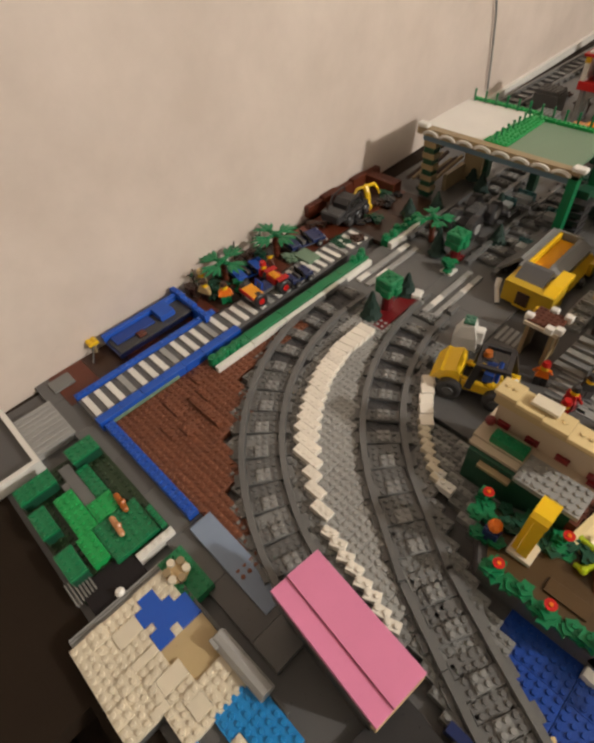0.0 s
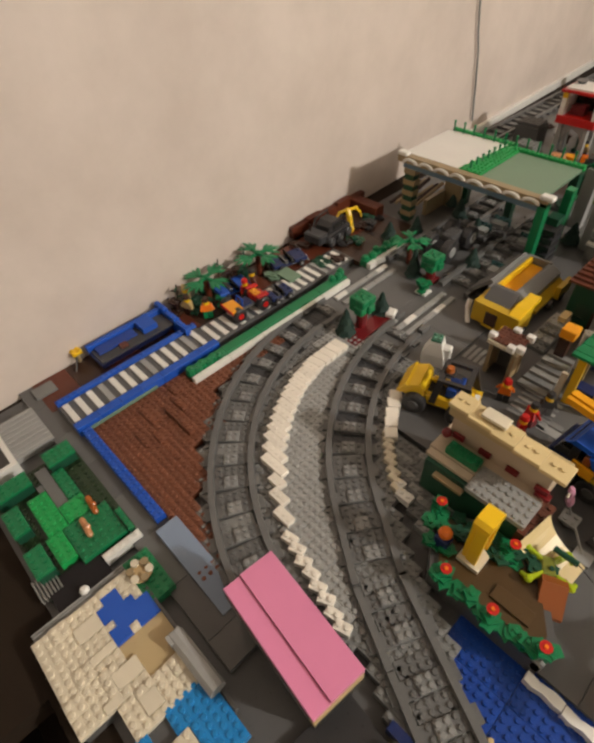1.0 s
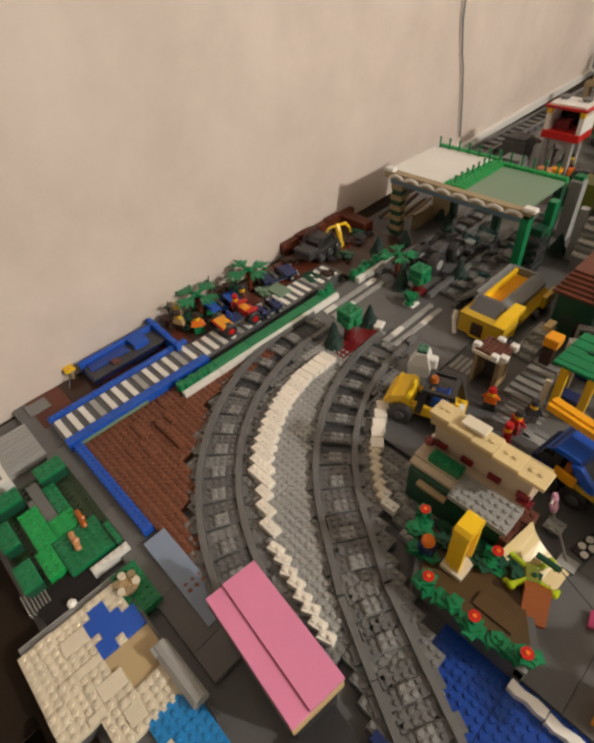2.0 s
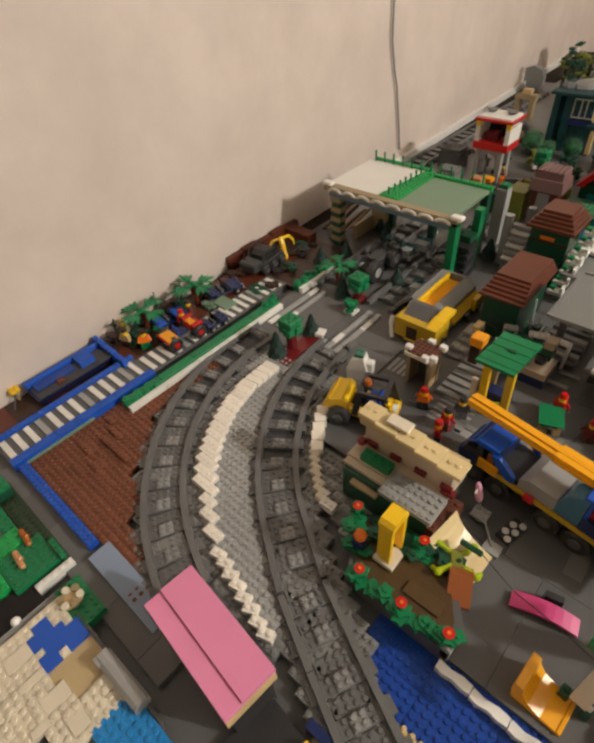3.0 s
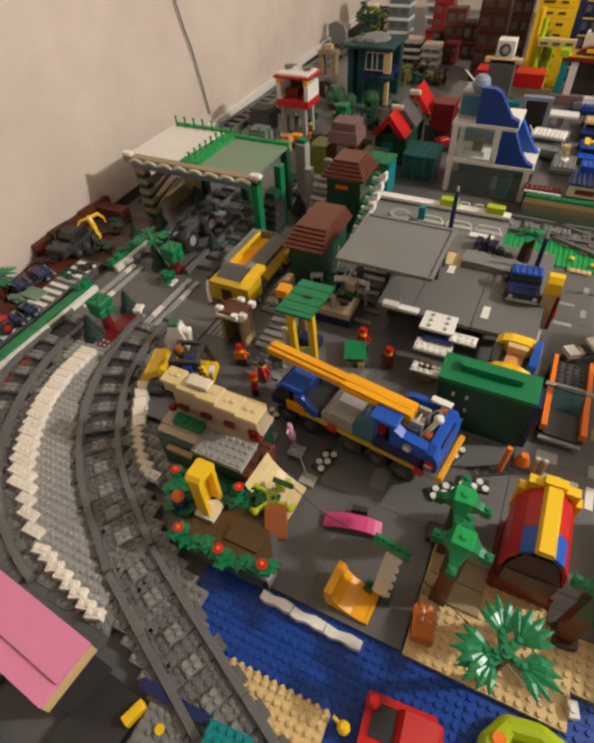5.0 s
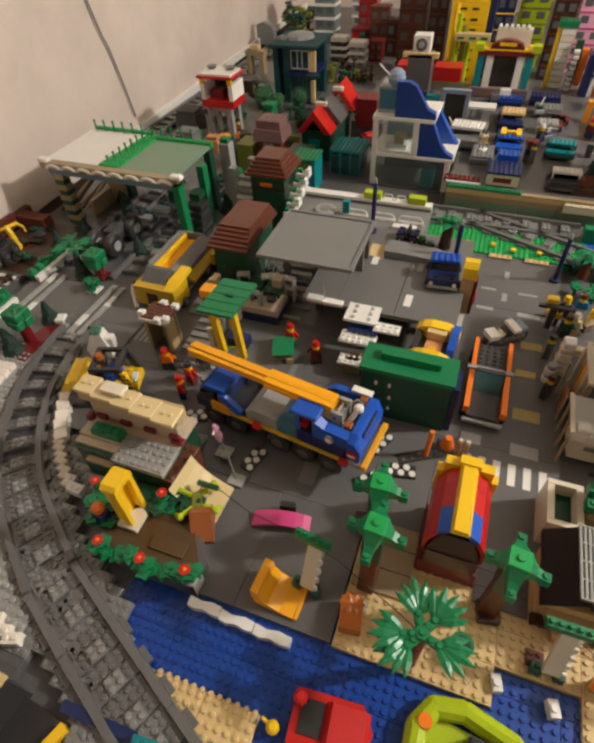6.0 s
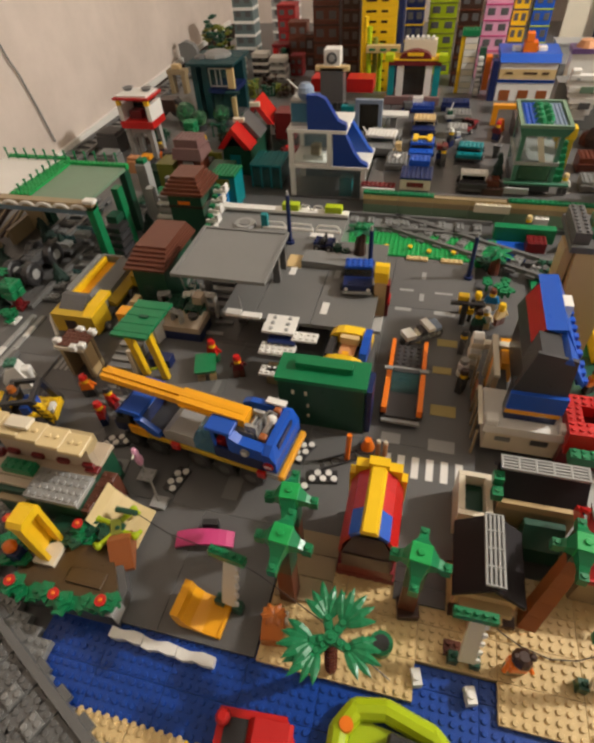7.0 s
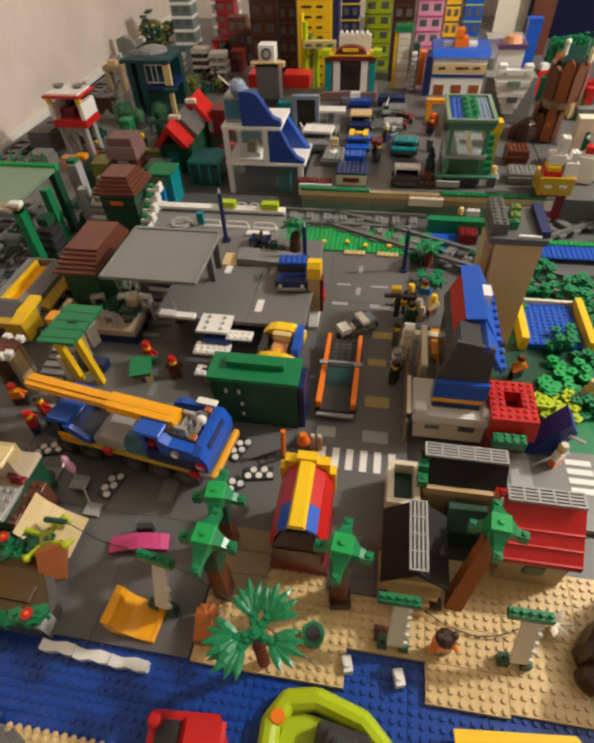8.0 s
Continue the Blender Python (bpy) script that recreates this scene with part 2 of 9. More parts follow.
WX = lambda y: -0.558 - 0.036 * y
slab("wall_west", [(WX(-1.6), -1.6), (WX(2.9), 2.9), (WX(2.9) - 0.1, 2.9), (WX(-1.6) - 0.1, -1.6)], -0.75, 1.75, "wall_paint",
     "cream painted plaster wall with faint stains", "wall")
slab("wall_north", [(-0.66, 2.9), (3.2, 2.9), (3.2, 3.0), (-0.66, 3.0)], -0.75, 1.75, "wall_paint", "cream painted plaster wall", "wall")
# unseen east and south walls and ceiling, added to bounce a limited fill
slab("wall_east", [(3.2, -1.6), (3.3, -1.6), (3.3, 2.9), (3.2, 2.9)], -0.75, 1.75, "ceiling_paint", "unseen plain wall, dimmed to limit bounced light", "wall")
slab("wall_south", [(-0.5, -1.7), (3.2, -1.7), (3.2, -1.6), (-0.5, -1.6)], -0.75, 1.75, "ceiling_paint", "unseen plain wall, dimmed to limit bounced light", "wall")
slab("floor", [(-0.7, -1.7), (3.3, -1.7), (3.3, 3.0), (-0.7, 3.0)], -0.80, -0.75, "floor_wood", "dark brown wooden floor", "floor")
slab("ceiling", [(-0.8, -1.7), (3.3, -1.7), (3.3, 3.0), (-0.8, 3.0)], 1.75, 1.80, "ceiling_paint", "unseen plain ceiling, dimmed to limit bounced light", "ceiling")
slab("baseboard", [(WX(1.16) + 0.010, 1.16), (WX(2.6) + 0.010, 2.6), (WX(2.6), 2.6), (WX(1.16), 1.16)], -0.008, 0.011, "white",
     "white painted baseboard strip", "baseboard")
slab("curtain", [(0.78, 2.30), (1.5, 2.30), (1.5, 2.33), (0.78, 2.33)], -0.3, 0.9, "curtain", "dark navy cloth curtain hanging behind the town", "curtain")

table = thing("table", "large dark wooden table carrying the toy town", "table", 0, 0)
g = Geo().poly([(-68, -48), (-24, -48), (-24, -12), (160, -12), (160, 330), (-83, 330), (-70.5, 20)], -35, -9)
part("tabletop", g, "table_wood", table)
for lx, ly in ((-60, -40), (150, 0), (-70, 320), (150, 320)):
    bx(table, "leg", "table_wood", lx - 4, ly - 4, lx + 4, ly + 4, -750, -35)

cable = thing("wall_cable", "thin grey cable hanging loosely down the wall", "cable", 0, 0)
pts = [(1.105, 1.75), (1.100, 0.9), (1.108, 0.42), (1.112, 0.28), (1.128, 0.22), (1.141, 0.19), (1.160, 0.11), (1.174, 0.035)]
g = Geo()
for a, b in zip(pts[:-1], pts[1:]):
    g.rod(((WX(a[0]) + 0.006) / S, a[0] / S, a[1] * 1000), ((WX(b[0]) + 0.006) / S, b[0] / S, b[1] * 1000), 2.2)
part("cord", g, "mid_grey", cable)

# ---- ground plates ----
flat("ground", "dark_grey", -69, -8, 160, 330, -9, -8, "dark grey baseplates covering the table", "baseplate")


def tiles(name, label, x0, y0, x1, y1, w, d, z0, z1, mats, stud=False, holes=None, jitter=0.0, category="plates"):
    """A field of plates laid edge to edge, each one a part."""
    t = thing(name, label, category, x0, y0, kind="structure")
    rnd = random.Random(name)
    y = y0
    while y < y1 - 0.05:
        x = x0
        while x < x1 - 0.05:
            xe, ye = min(x + w, x1), min(y + d, y1)
            if holes is None or not holes((x + xe) / 2, (y + ye) / 2):
                dz = rnd.uniform(-jitter, jitter)
                g = Geo().box(x - x0 + 0.02, y - y0 + 0.02, xe - x0 - 0.02, ye - y0 - 0.02, z0, z1 + dz)
                if stud:
                    g.studs(x - x0, y - y0, xe - x0, ye - y0, z1 + dz)
                part("plate", g, rnd.choice(mats), t)
            x += w
        y += d
    return t


LC, RC, TC = (-6.5, 47.5), (7.2, 61.5), (-6.8, 50.8)
dist = lambda x, y, c: math.hypot(x - c[0], y - c[1])
tiles("road", "smooth dark grey road plates of the toy town", 33.5, 42, 49.5, 107, 16, 16, -8, 0, ["road"], category="road")
tiles("pavement", "smooth dark grey plates of the park square", 3.4, 26.6, 26.6, 42, 11.6, 16, -8, -0.2, ["road"], category="pavement")
tiles("road", "dark grey road plates around the crane truck", -22, 42, 33.5, 75, 16, 16, -8, -0.3, ["road", "dark_grey"], category="road",
      holes=lambda x, y: dist(x, y, RC) > 40 and x < -14 and y < 52)
tiles("road", "dark grey road plates crossing the railway", -52, 54, -22, 75, 15, 10.5, -8, 2.0, ["road"], category="road")
tiles("pavement", "dark grey baseplates under the tracks and buildings", -56, 75, 33.5, 123, 16, 16, -8, -0.5, ["dark_grey", "road"], category="pavement")
tiles("road", "grey plates of the far town streets", -72, 123, 110, 260, 26, 22, -8, -0.6, ["dark_grey", "road"], category="road")
tiles("road", "grey road plates with white markings", 60, 48, 92, 60, 16, 12, -8, -0.2, ["mid_grey"], category="road")
tiles("ground_plate", "smooth grey plates under the meadow railway", 20, 116.2, 53.8, 123.6, 8.5, 7.4, -8, 2.2, ["mid_grey", "dark_grey"], category="plates")
tiles("ground_plate", "green studded meadow plates", 22, 107, 54, 116, 8, 9, -8, 2.4, ["bright_green"], stud=True)
tiles("ground_plate", "green plates with bushes by the railway", 60, 60, 100, 104, 16, 11, -8, -1, ["green", "dark_green"], category="plates")
tiles("walkway", "flat grey walkway along the edge of the layout", -72, 3.6, -12, 9.0, 8, 5.4, -8, -0.5, ["dark_grey", "road"], category="walkway")


# ---- markings ----
def mark(x0, y0, x1, y1, z, mat, label, group):
    g = Geo().box(x0, y0, x1, y1, z, z + 0.5, c=0.1)
    return tagged(part("road_marking", g, mat), label, "road marking", group, "structure")


for i in range(6):
    mark(37.0 + i * 1.98, 52.6, 38.0 + i * 1.98, 56.1, 0, "white", "white crosswalk stripe on the road", "crosswalk")
for x0, y0, x1, y1 in ((42.9, 64.4, 46.7, 66.6), (42.8, 73.4, 45.8, 75.0), (38.2, 80.2, 40.4, 82.0), (43.2, 80.2, 46.6, 82.0)):
    mark(x0, y0, x1, y1, 0, "faded_yellow", "faded yellowish road marking", "yellow road markings")
for x0, y0, x1, y1 in ((39.2, 92.2, 40.1, 94.6), (39.2, 99.4, 40.1, 101.9), (35.3, 95.0, 38.0, 95.7), (42.0, 95.0, 45.4, 95.6), (35.0, 88.8, 38.0, 89.8),
                       (42.2, 88.6, 46.0, 89.7), (43.0, 57.7, 46.7, 59.8), (36.2, 57.9, 39.0, 59.8)):
    mark(x0, y0, x1, y1, 0, "light_grey", "white dash painted on the road", "road dashes")
for i in range(4):
    mark(71.0, 53.2 + i * 1.5, 74.4, 54.1 + i * 1.5, 0, "white", "white crosswalk stripe on the grey road", "far crosswalk")
mark(63.4, 52.0, 66.2, 57.6, 0, "light_grey", "pale grey patch on the road", "road patches")
for x0, y0, x1, y1 in ((2, 60, 6, 61), (8, 62, 9, 65), (12, 58, 13, 61), (-6, 58, -2, 59), (16.4, 44.2, 18.6, 48.4)):
    mark(x0, y0, x1, y1, 0, "mid_grey", "grey dash on the road plates", "grey dashes")
for i in range(5):
    mark(-21.5 + i * 1.0, 62 + i * 0.05, -20.9 + i * 1.0, 66, 0, "light_grey", "light grey stripe on the road", "grey stripes")
for i in range(7):
    mark(-10 , 56.4 + i * 1.15, -4, 57.0 + i * 1.15, 0, "light_grey" if i % 2 else "mid_grey", "light grey step stripe on the plates", "step stripes")
for x in (-48.0, -45.8, -33.6, -31.5):
    t = thing("crossing_strip", "white tiled strip of the level crossing", "crossing strip", x, 58.8, 2.0, group="crossing strips")
    for k in range(5):
        bx(t, "tile", "light_grey" if (k + int(x)) % 4 else "white", -0.5, k * 3.1, 0.5, k * 3.1 + 3.04, 0, 3.4)
for x, y, r in ((9.4, 45.5, 75), (29.3, 50.2, 10), (25.6, 53.8, 65), (-2.4, 49.9, 20), (25.7, 47.5, 40)):
    t = thing("dotted_tile", "black tile with white round dots lying on the road", "tile", x, y, -0.2, r, group="dotted tiles")
    bx(t, "base", "black", -2, -1, 2, 1, 0, 3.2)
    for k in range(5):
        part("dot", Geo().cyl(-1.5 + 0.75 * k, 0.45 if k % 2 else -0.45, 3.2, 4.8, 0.46), "white", t)


# ---- railway ----
def rail_track(name, label, centre, r, phi0, phi1, straights, ballast=True, fill=lambda x, y: y < 33):
    """A toy track: an arc about centre, phi in degrees from the -x direction towards -y, and straight pieces (x, y, heading, length)."""
    t = thing(name, label, "train track", 0, 0)
    z0, z1 = 3.2, 9.6
    for off in (-2.85, 2.85):
        n = int((phi1 - phi0) / 2.8125)
        for seg in range(0, n, 4):
            rings = []
            for k in range(5):
                p = radians(phi0 + (phi1 - phi0) * min(n, seg + k) / n)
                ring = []
                for dr, z in ((-0.55, z0), (0.55, z0), (0.42, z1 - 1.5), (0.42, z1), (-0.42, z1), (-0.42, z1 - 1.5)):
                    q = r + off + dr
                    ring.append((centre[0] - q * math.cos(p), centre[1] - q * math.sin(p), z))
                rings.append(ring)
            part("rail", Geo().hull(rings), "track_grey", t)
    m = 0 if phi1 == phi0 else max(1, round(radians(phi1 - phi0) * r / 3.93))
    spots = [(centre[0] - r * math.cos(radians(phi0 + (phi1 - phi0) * (k + 0.5) / m)), centre[1] - r * math.sin(radians(phi0 + (phi1 - phi0) * (k + 0.5) / m)),
              phi0 + (phi1 - phi0) * (k + 0.5) / m) for k in range(m)]
    for x, y, h, ln in straights:
        d, w = (math.sin(radians(h)), -math.cos(radians(h))), (math.cos(radians(h)), math.sin(radians(h)))
        for off in (-2.85, 2.85):
            for k in range(max(1, round(ln / 16))):
                l0, l1 = k * ln / max(1, round(ln / 16)), (k + 1) * ln / max(1, round(ln / 16)) - 0.05
                rings = [[(x + d[0] * s + w[0] * (off + a), y + d[1] * s + w[1] * (off + a), z) for a, z in
                          ((-0.55, z0), (0.55, z0), (0.42, z1 - 1.5), (0.42, z1), (-0.42, z1), (-0.42, z1 - 1.5))] for s in (l0, l1)]
                part("rail", Geo().hull(rings), "track_grey", t)
        for k in range(int(ln / 4)):
            s = 2 + 4 * k
            spots.append((x + d[0] * s, y + d[1] * s, h))
    rnd = random.Random(name)
    for x, y, h in spots:
        sl = part("sleeper", Geo().box(-4, -0.95, 4, 0.95, 0.4, 5.6).studs(-2, -1, -1, 1, 5.6).studs(1, -1, 2, 1, 5.6), "track_grey", t, turn=pose(x * S, y * S, 0, 0, 0, h))
        if not ballast:
            continue
        g = Geo()
        jx, jy = rnd.uniform(-0.12, 0.12), rnd.uniform(-0.15, 0.15)
        g.use(0).box(-0.95 + jx, -0.9 + jy, 0.95 + jx, 0.9 + jy, 5.0, 7.6)
        g.use(1)
        for i in (-0.5, 0.5):
            for j in (-0.45, 0.45):
                g.stud(i + jx, j + jy, 7.6, r=0.33)
        part("ballast_plate", g, ["track_stud", "track_stud"] if rnd.random() < 0.35 else ["mid_grey", "track_stud"], sl)
        if fill(x, y):
            g = Geo().box(-2.2, 1.0, 2.2, 2.9, 0.4, 4.4)
            for i in (-1.5, -0.5, 0.5, 1.5):
                for j in (1.5, 2.4):
                    if rnd.random() < 0.9:
                        g.stud(i, j, 4.4)
            part("infill_plate", g, "track_grey" if rnd.random() < 0.75 else "mid_grey", sl)

    return t


rail_track("curved_track", "dark grey plastic train track curving beside the brown ground", TC, 40, 0, 75, [(-46.7, 57, 0, 6), (-46.3, 122, 0, 46)])
rail_track("curved_track", "dark grey plastic train track curving towards the water", (7.5, 60.6), 40, 0, 56.25, [(-32.8, 64, 0, 2.5), (-32.8, 122, 0, 46), (-14.72, 27.34, 56.25, 9.6), (-6.74, 22.0, 64.0, 9), (1.35, 18.06, 65.0, 24)])

# ballast plates between and beside the two tracks, stepped along the stud grid
t = thing("ballast_bed", "stepped grey studded plates filling the ground between the tracks", "plates", 0, 0, kind="structure")
rnd = random.Random(5)
def bed(x, y):
    dl, dr = dist(x, y, TC), dist(x, y, RC)
    px, py = x + 15.0, y - 28.2
    along = px * 0.8315 - py * 0.5556
    side = px * 0.5556 + py * 0.8315
    right = (dr < 44.4) if along < 0 else side > -4.4
    near_right = (dr > 34.6) if along < 0 else (-4.4 < side < 4.6)
    if x > -4:
        off = (x + 5.85) * 0.448 + (y - 22.09) * 0.894
        return "side_r" if -5.0 < off < (4.7 if x < 3.5 else 3.2) else None
    if dl > 44.4 and y > 9:
        return None
    if 34.6 < dl <= 44.4:
        return "side_l"
    if dl <= 34.6 and not right:
        return "mid"
    if right and near_right:
        return "side_r"
    return None


rows = {}
for j in range(9, 55):
    i = -54
    while i < 26:
        k = bed(i + 1, j + 0.5)
        if k:
            top = 2.4 if k != "mid" else 4.6
            if k == "mid" and dist(i + 1, j + 0.5, LC) < 29.5:
                top = 3.6
            col = "mid_grey" if k != "mid" else "light_grey"
            q = (i + 1, j + 0.5)
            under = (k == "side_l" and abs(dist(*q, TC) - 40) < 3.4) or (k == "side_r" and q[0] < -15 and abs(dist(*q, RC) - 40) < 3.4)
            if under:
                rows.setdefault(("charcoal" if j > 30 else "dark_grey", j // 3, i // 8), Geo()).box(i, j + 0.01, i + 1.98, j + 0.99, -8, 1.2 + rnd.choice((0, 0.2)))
                i += 2
                continue
            rows.setdefault((col, j // 3, i // 8), Geo()).brick(i, j + 0.01, i + 1.98, j + 0.99, -8, top + rnd.choice((0, 0, 0, 0.3)))
        i += 2
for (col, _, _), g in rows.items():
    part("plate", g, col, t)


def kerb(name, label, centre, r, p0, p1, w, z1, mats, step=2.3, d=1.0):
    t = thing(name, label, "brick edge", 0, 0)
    n = round(radians(p1 - p0) * r / step)
    rnd = random.Random(name + str(r))
    done = set()
    for k in range(n):
        p = radians(p0 + (p1 - p0) * (k + 0.5) / n)
        x, y = round(centre[0] - r * math.cos(p)), round(centre[1] - r * math.sin(p))
        if (x, y) in done:
            continue
        done.add((x, y))
        e = 0.025 * (len(done) % 5)
        g = Geo().box(-w / 2 - e, -d - e, w / 2 + e, d + e, 0, z1).studs(-w / 2, -d, w / 2, d, z1)
        part("brick", g, rnd.choice(mats), t, turn=pose(x * S, y * S, (len(done) % 4) * 0.2 * MM, 0, 0, 0))
    return t


def brick_band(name, label, centre, r, p0, p1, w, z1, mats, pitch=1.0):
    """Bricks laid row by row along the stud grid, their ends stepping along an arc about centre."""
    t = thing(name, label, "brick edge", 0, 0)
    rnd = random.Random(label)
    y, y_end = centre[1] - r * math.sin(radians(p1)), centre[1] - r * math.sin(radians(p0))
    k = 0
    while y < y_end:
        ym = y + pitch / 2
        run = math.sqrt(max(1.0, r * r - (ym - centre[1]) ** 2))
        half = w / 2 * min(1.9, r / run)
        xc = round((centre[0] - run) * 4) / 4
        g = Geo().box(-half, 0.015, half, pitch - 0.015, 0, z1 + 0.25 * (k % 2))
        for j in range(max(1, round(2 * half))):
            g.stud(-half + (j + 0.5) * 2 * half / max(1, round(2 * half)), pitch / 2, z1 + 0.25 * (k % 2), h=0.8)
        part("brick", g, rnd.choice(mats), t, turn=pose(xc * S, y * S, 0, 0, 0, rnd.uniform(-1.0, 1.0)))
        y += pitch
        k += 1
    return t


brick_band("white_brick_edge", "stepped edge of white bricks laid along the curve between the tracks", LC, 31.5, 10.5, 50, 3.0, 12.0, ["warm_white"], 1.45)
t = thing("white_brick_edge", "smooth white end pieces of the edge between the tracks", "brick edge", -37.8, 42.0)
for k in range(5):
    part("brick", Geo().box(-1.5, -0.7, 1.5, 0.74, 0, 12.6 + 0.3 * (k % 2), c=0.4), "warm_white", t, turn=pose((0.1 - 0.03 * k) * S, (0.75 + 1.48 * k) * S, 0, 0, 0, 9 - k))
brick_band("white_brick_edge", "narrow stepped edge of white bricks between the tracks", LC, 31.2, 50.6, 66, 1.5, 11.0, ["warm_white"], 1.45)
t = thing("white_brick_edge", "staggered single white bricks ending beside the pink house", "brick edge", -18.0, 18.2)
for k in range(8):
    part("brick", Geo().box(-1.0, -0.62, 1.0, 0.62, 0, 10.5 + 0.8 * (k % 2)).studs(-1, -0.5, 1, 0.5, 10.5 + 0.8 * (k % 2)), "warm_white", t,
         turn=pose((-18.0 + 1.68 * k + 18.0) * S, (-0.46 * k + 0.12 * (k % 2)) * S, 0.15 * k * MM, 0, 0, 12 + 7 * (k % 3)))
t = thing("white_brick_edge", "short row of smooth white bricks set slantwise beside the inner track", "brick edge", 0, 0)
for k in range(5):
    p = radians(26.5 + 3.2 * k)
    part("brick", Geo().box(-0.95, -0.95, 0.95, 0.95, 0, 12.0 + 1.6 * (k % 2), c=0.4), "warm_white", t, turn=pose((RC[0] - 34.2 * math.cos(p)) * S, (RC[1] - 34.2 * math.sin(p)) * S, 0, 0, 0, 42))
brick_band("tan_brick_edge", "stepped tan brick edge beside the inner track", RC, 34.6, 40.2, 56, 1.3, 10.0, ["cream"], 0.9)
kerb("white_brick_edge", "few white bricks at the end of the inner track edge", RC, 34.2, 52, 58, 1.2, 10.0, ["white"], 1.2, 0.6)

tiles("gravel_plates", "grey studded plates between the inner track and the snack house", -18.4, 26.0, -4.0, 41.0, 2, 1, -8, 1.6, ["mid_grey", "mid_grey", "light_grey"], stud=True,
      holes=lambda x, y: dist(x, y, RC) > 33.8, jitter=0.5)

# ---- brown ground with the blue border ----
tiles("brown_ground", "reddish-brown ribbed plates laid as bare earth", -53.4, 9.0, -25.4, 53.0, 7, 1, -8, 2.4, ["earth"], stud=True,
      holes=lambda x, y: dist(x, y, TC) < 43.5 or (x > -49 and y > 47.5), jitter=0.05)
tiles("brown_ground", "narrow end of the reddish-brown earth between border and track", -25.4, 7.0, -21.4, 12.0, 2, 1, -8, 2.3, ["earth"], stud=True, holes=lambda x, y: dist(x, y, TC) < 42.8)
t = thing("brown_mound", "low brown brick mounds on the bare earth", "brick mounds", -48, 18, 2.6)
for x, y, w, d, h in ((-3, -2, 4, 2, 3.2), (0, 1, 4, 1, 6.4), (3, -3, 2, 2, 3.2), (-1, 3, 3, 1, 3.2), (4, 1, 3, 1, 6.4), (1, -5, 3, 1, 3.2), (-4, 4, 2, 2, 3.2)):
    bx(t, "brick", "earth", x, y, x + w, y + d, 0, h, True)
t = thing("blue_border", "row of blue bricks bordering the brown earth", "brick edge", -53.5, 7.4)
for k in range(5):
    bx(t, "brick", "blue", 0.2 + k * 4.2, 0, 4.35 + k * 4.2, 1.5, -8, 9.6, True)
t = thing("ramp_plate", "pale blue-grey sloping plate at the edge of the earth", "slope", -31, 6.6)
part("slope", Geo().prism([(0, 8), (0, -8), (14, -8), (14, 1)], 0, 3.2), "grey_blue", t)

# blue bridge deck with pale stripes
t = thing("striped_path", "blue brick path with alternating white and grey tiles", "path", -61.5, 7.0)
for k in range(7):
    bx(t, "brick", "blue", 0, k * 3.9, 1.0, k * 3.9 + 3.85, -8, 14.4, k % 2 == 0)
    bx(t, "brick", "blue", 6.6, k * 3.9, 8.1, k * 3.9 + 3.85, -8, 14.4)
bx(t, "deck", "dark_grey", 1.02, 0, 6.58, 27.2, -8, 10.0)
bx(t, "trim", "sand_green", 8.1, 1, 8.4, 14, 4, 8)
for k in range(13):
    bx(t, "tile", "white" if k % 4 != 3 else "light_grey", 1.4, 0.5 + k * 2.05, 6.2, 1.5 + k * 2.05, 10.0, 12.0)
t = thing("striped_path", "dark path with pale grey crosswalk tiles behind the hedge", "path", -61.0, 40.0)
bx(t, "deck", "dark_grey", 0, -5.5, 6, 32, -8, 3.0)
for k in range(18):
    bx(t, "tile", "light_grey" if k % 5 == 4 else "white", 0.6, -5 + k * 2.05, 5.4, -3.95 + k * 2.05, 3.0, 4.6)
tiles("brown_ground", "dark brown plates along the foot of the wall", -70.0, 6, -61.6, 92, 8.4, 6, -8, 0, ["dark_brown", "brown"])
tiles("brown_ground", "dark plates beneath the wall-side vehicles", -61.6, 72, -52, 92, 9.6, 10, -8, 0, ["dark_brown"])

# blue barge by the wall
t = thing("blue_boat", "blue brick boat with a dark deck beside the wall", "toy boat", -69.0, 16.5)
g = Geo().hull([[(0.8, 0.5, 0), (4.4, 0.5, 0), (4.4, 15.5, 0), (0.8, 15.5, 0)], [(0, 0, 15), (5.6, 0, 15), (5.6, 16, 15), (0, 16, 15)]])
part("hull", g, "dark_blue", t)
bx(t, "rail", "blue", 0, 0, 1, 16, 15, 24)
bx(t, "deck", "charcoal", 1.05, 0.4, 5.5, 15.6, 15, 17)
bx(t, "cabin", "blue", 1.1, 9.5, 4.2, 12.4, 17, 26)
bx(t, "bench", "navy", 1.1, 1.0, 3.4, 8.6, 17, 20)
bx(t, "rust_block", "brown", 3.6, 4.6, 4.8, 6.0, 17, 21)
t = thing("blue_wall", "blue brick wall standing across the path", "wall", -70, 31.5)
for k in range(3):
    bx(t, "brick", "blue", k * 3.5, 0, k * 3.5 + 3.45, 1, 0, 28 - 3 * k, True)
t = thing("lookout_post", "small tan and yellow post against the wall", "post", -69.6, 14.9)
part("pole", Geo().cyl(0, 0, 0, 16, 0.35), "dark_tan", t)
bx(t, "cap", "yellow", -0.9, -0.9, 0.9, 0.9, 16, 20, True)
part("rod", Geo().rod((0, 0, 14), (2.4, -1.8, 2), 1.2), "dark_grey", t)

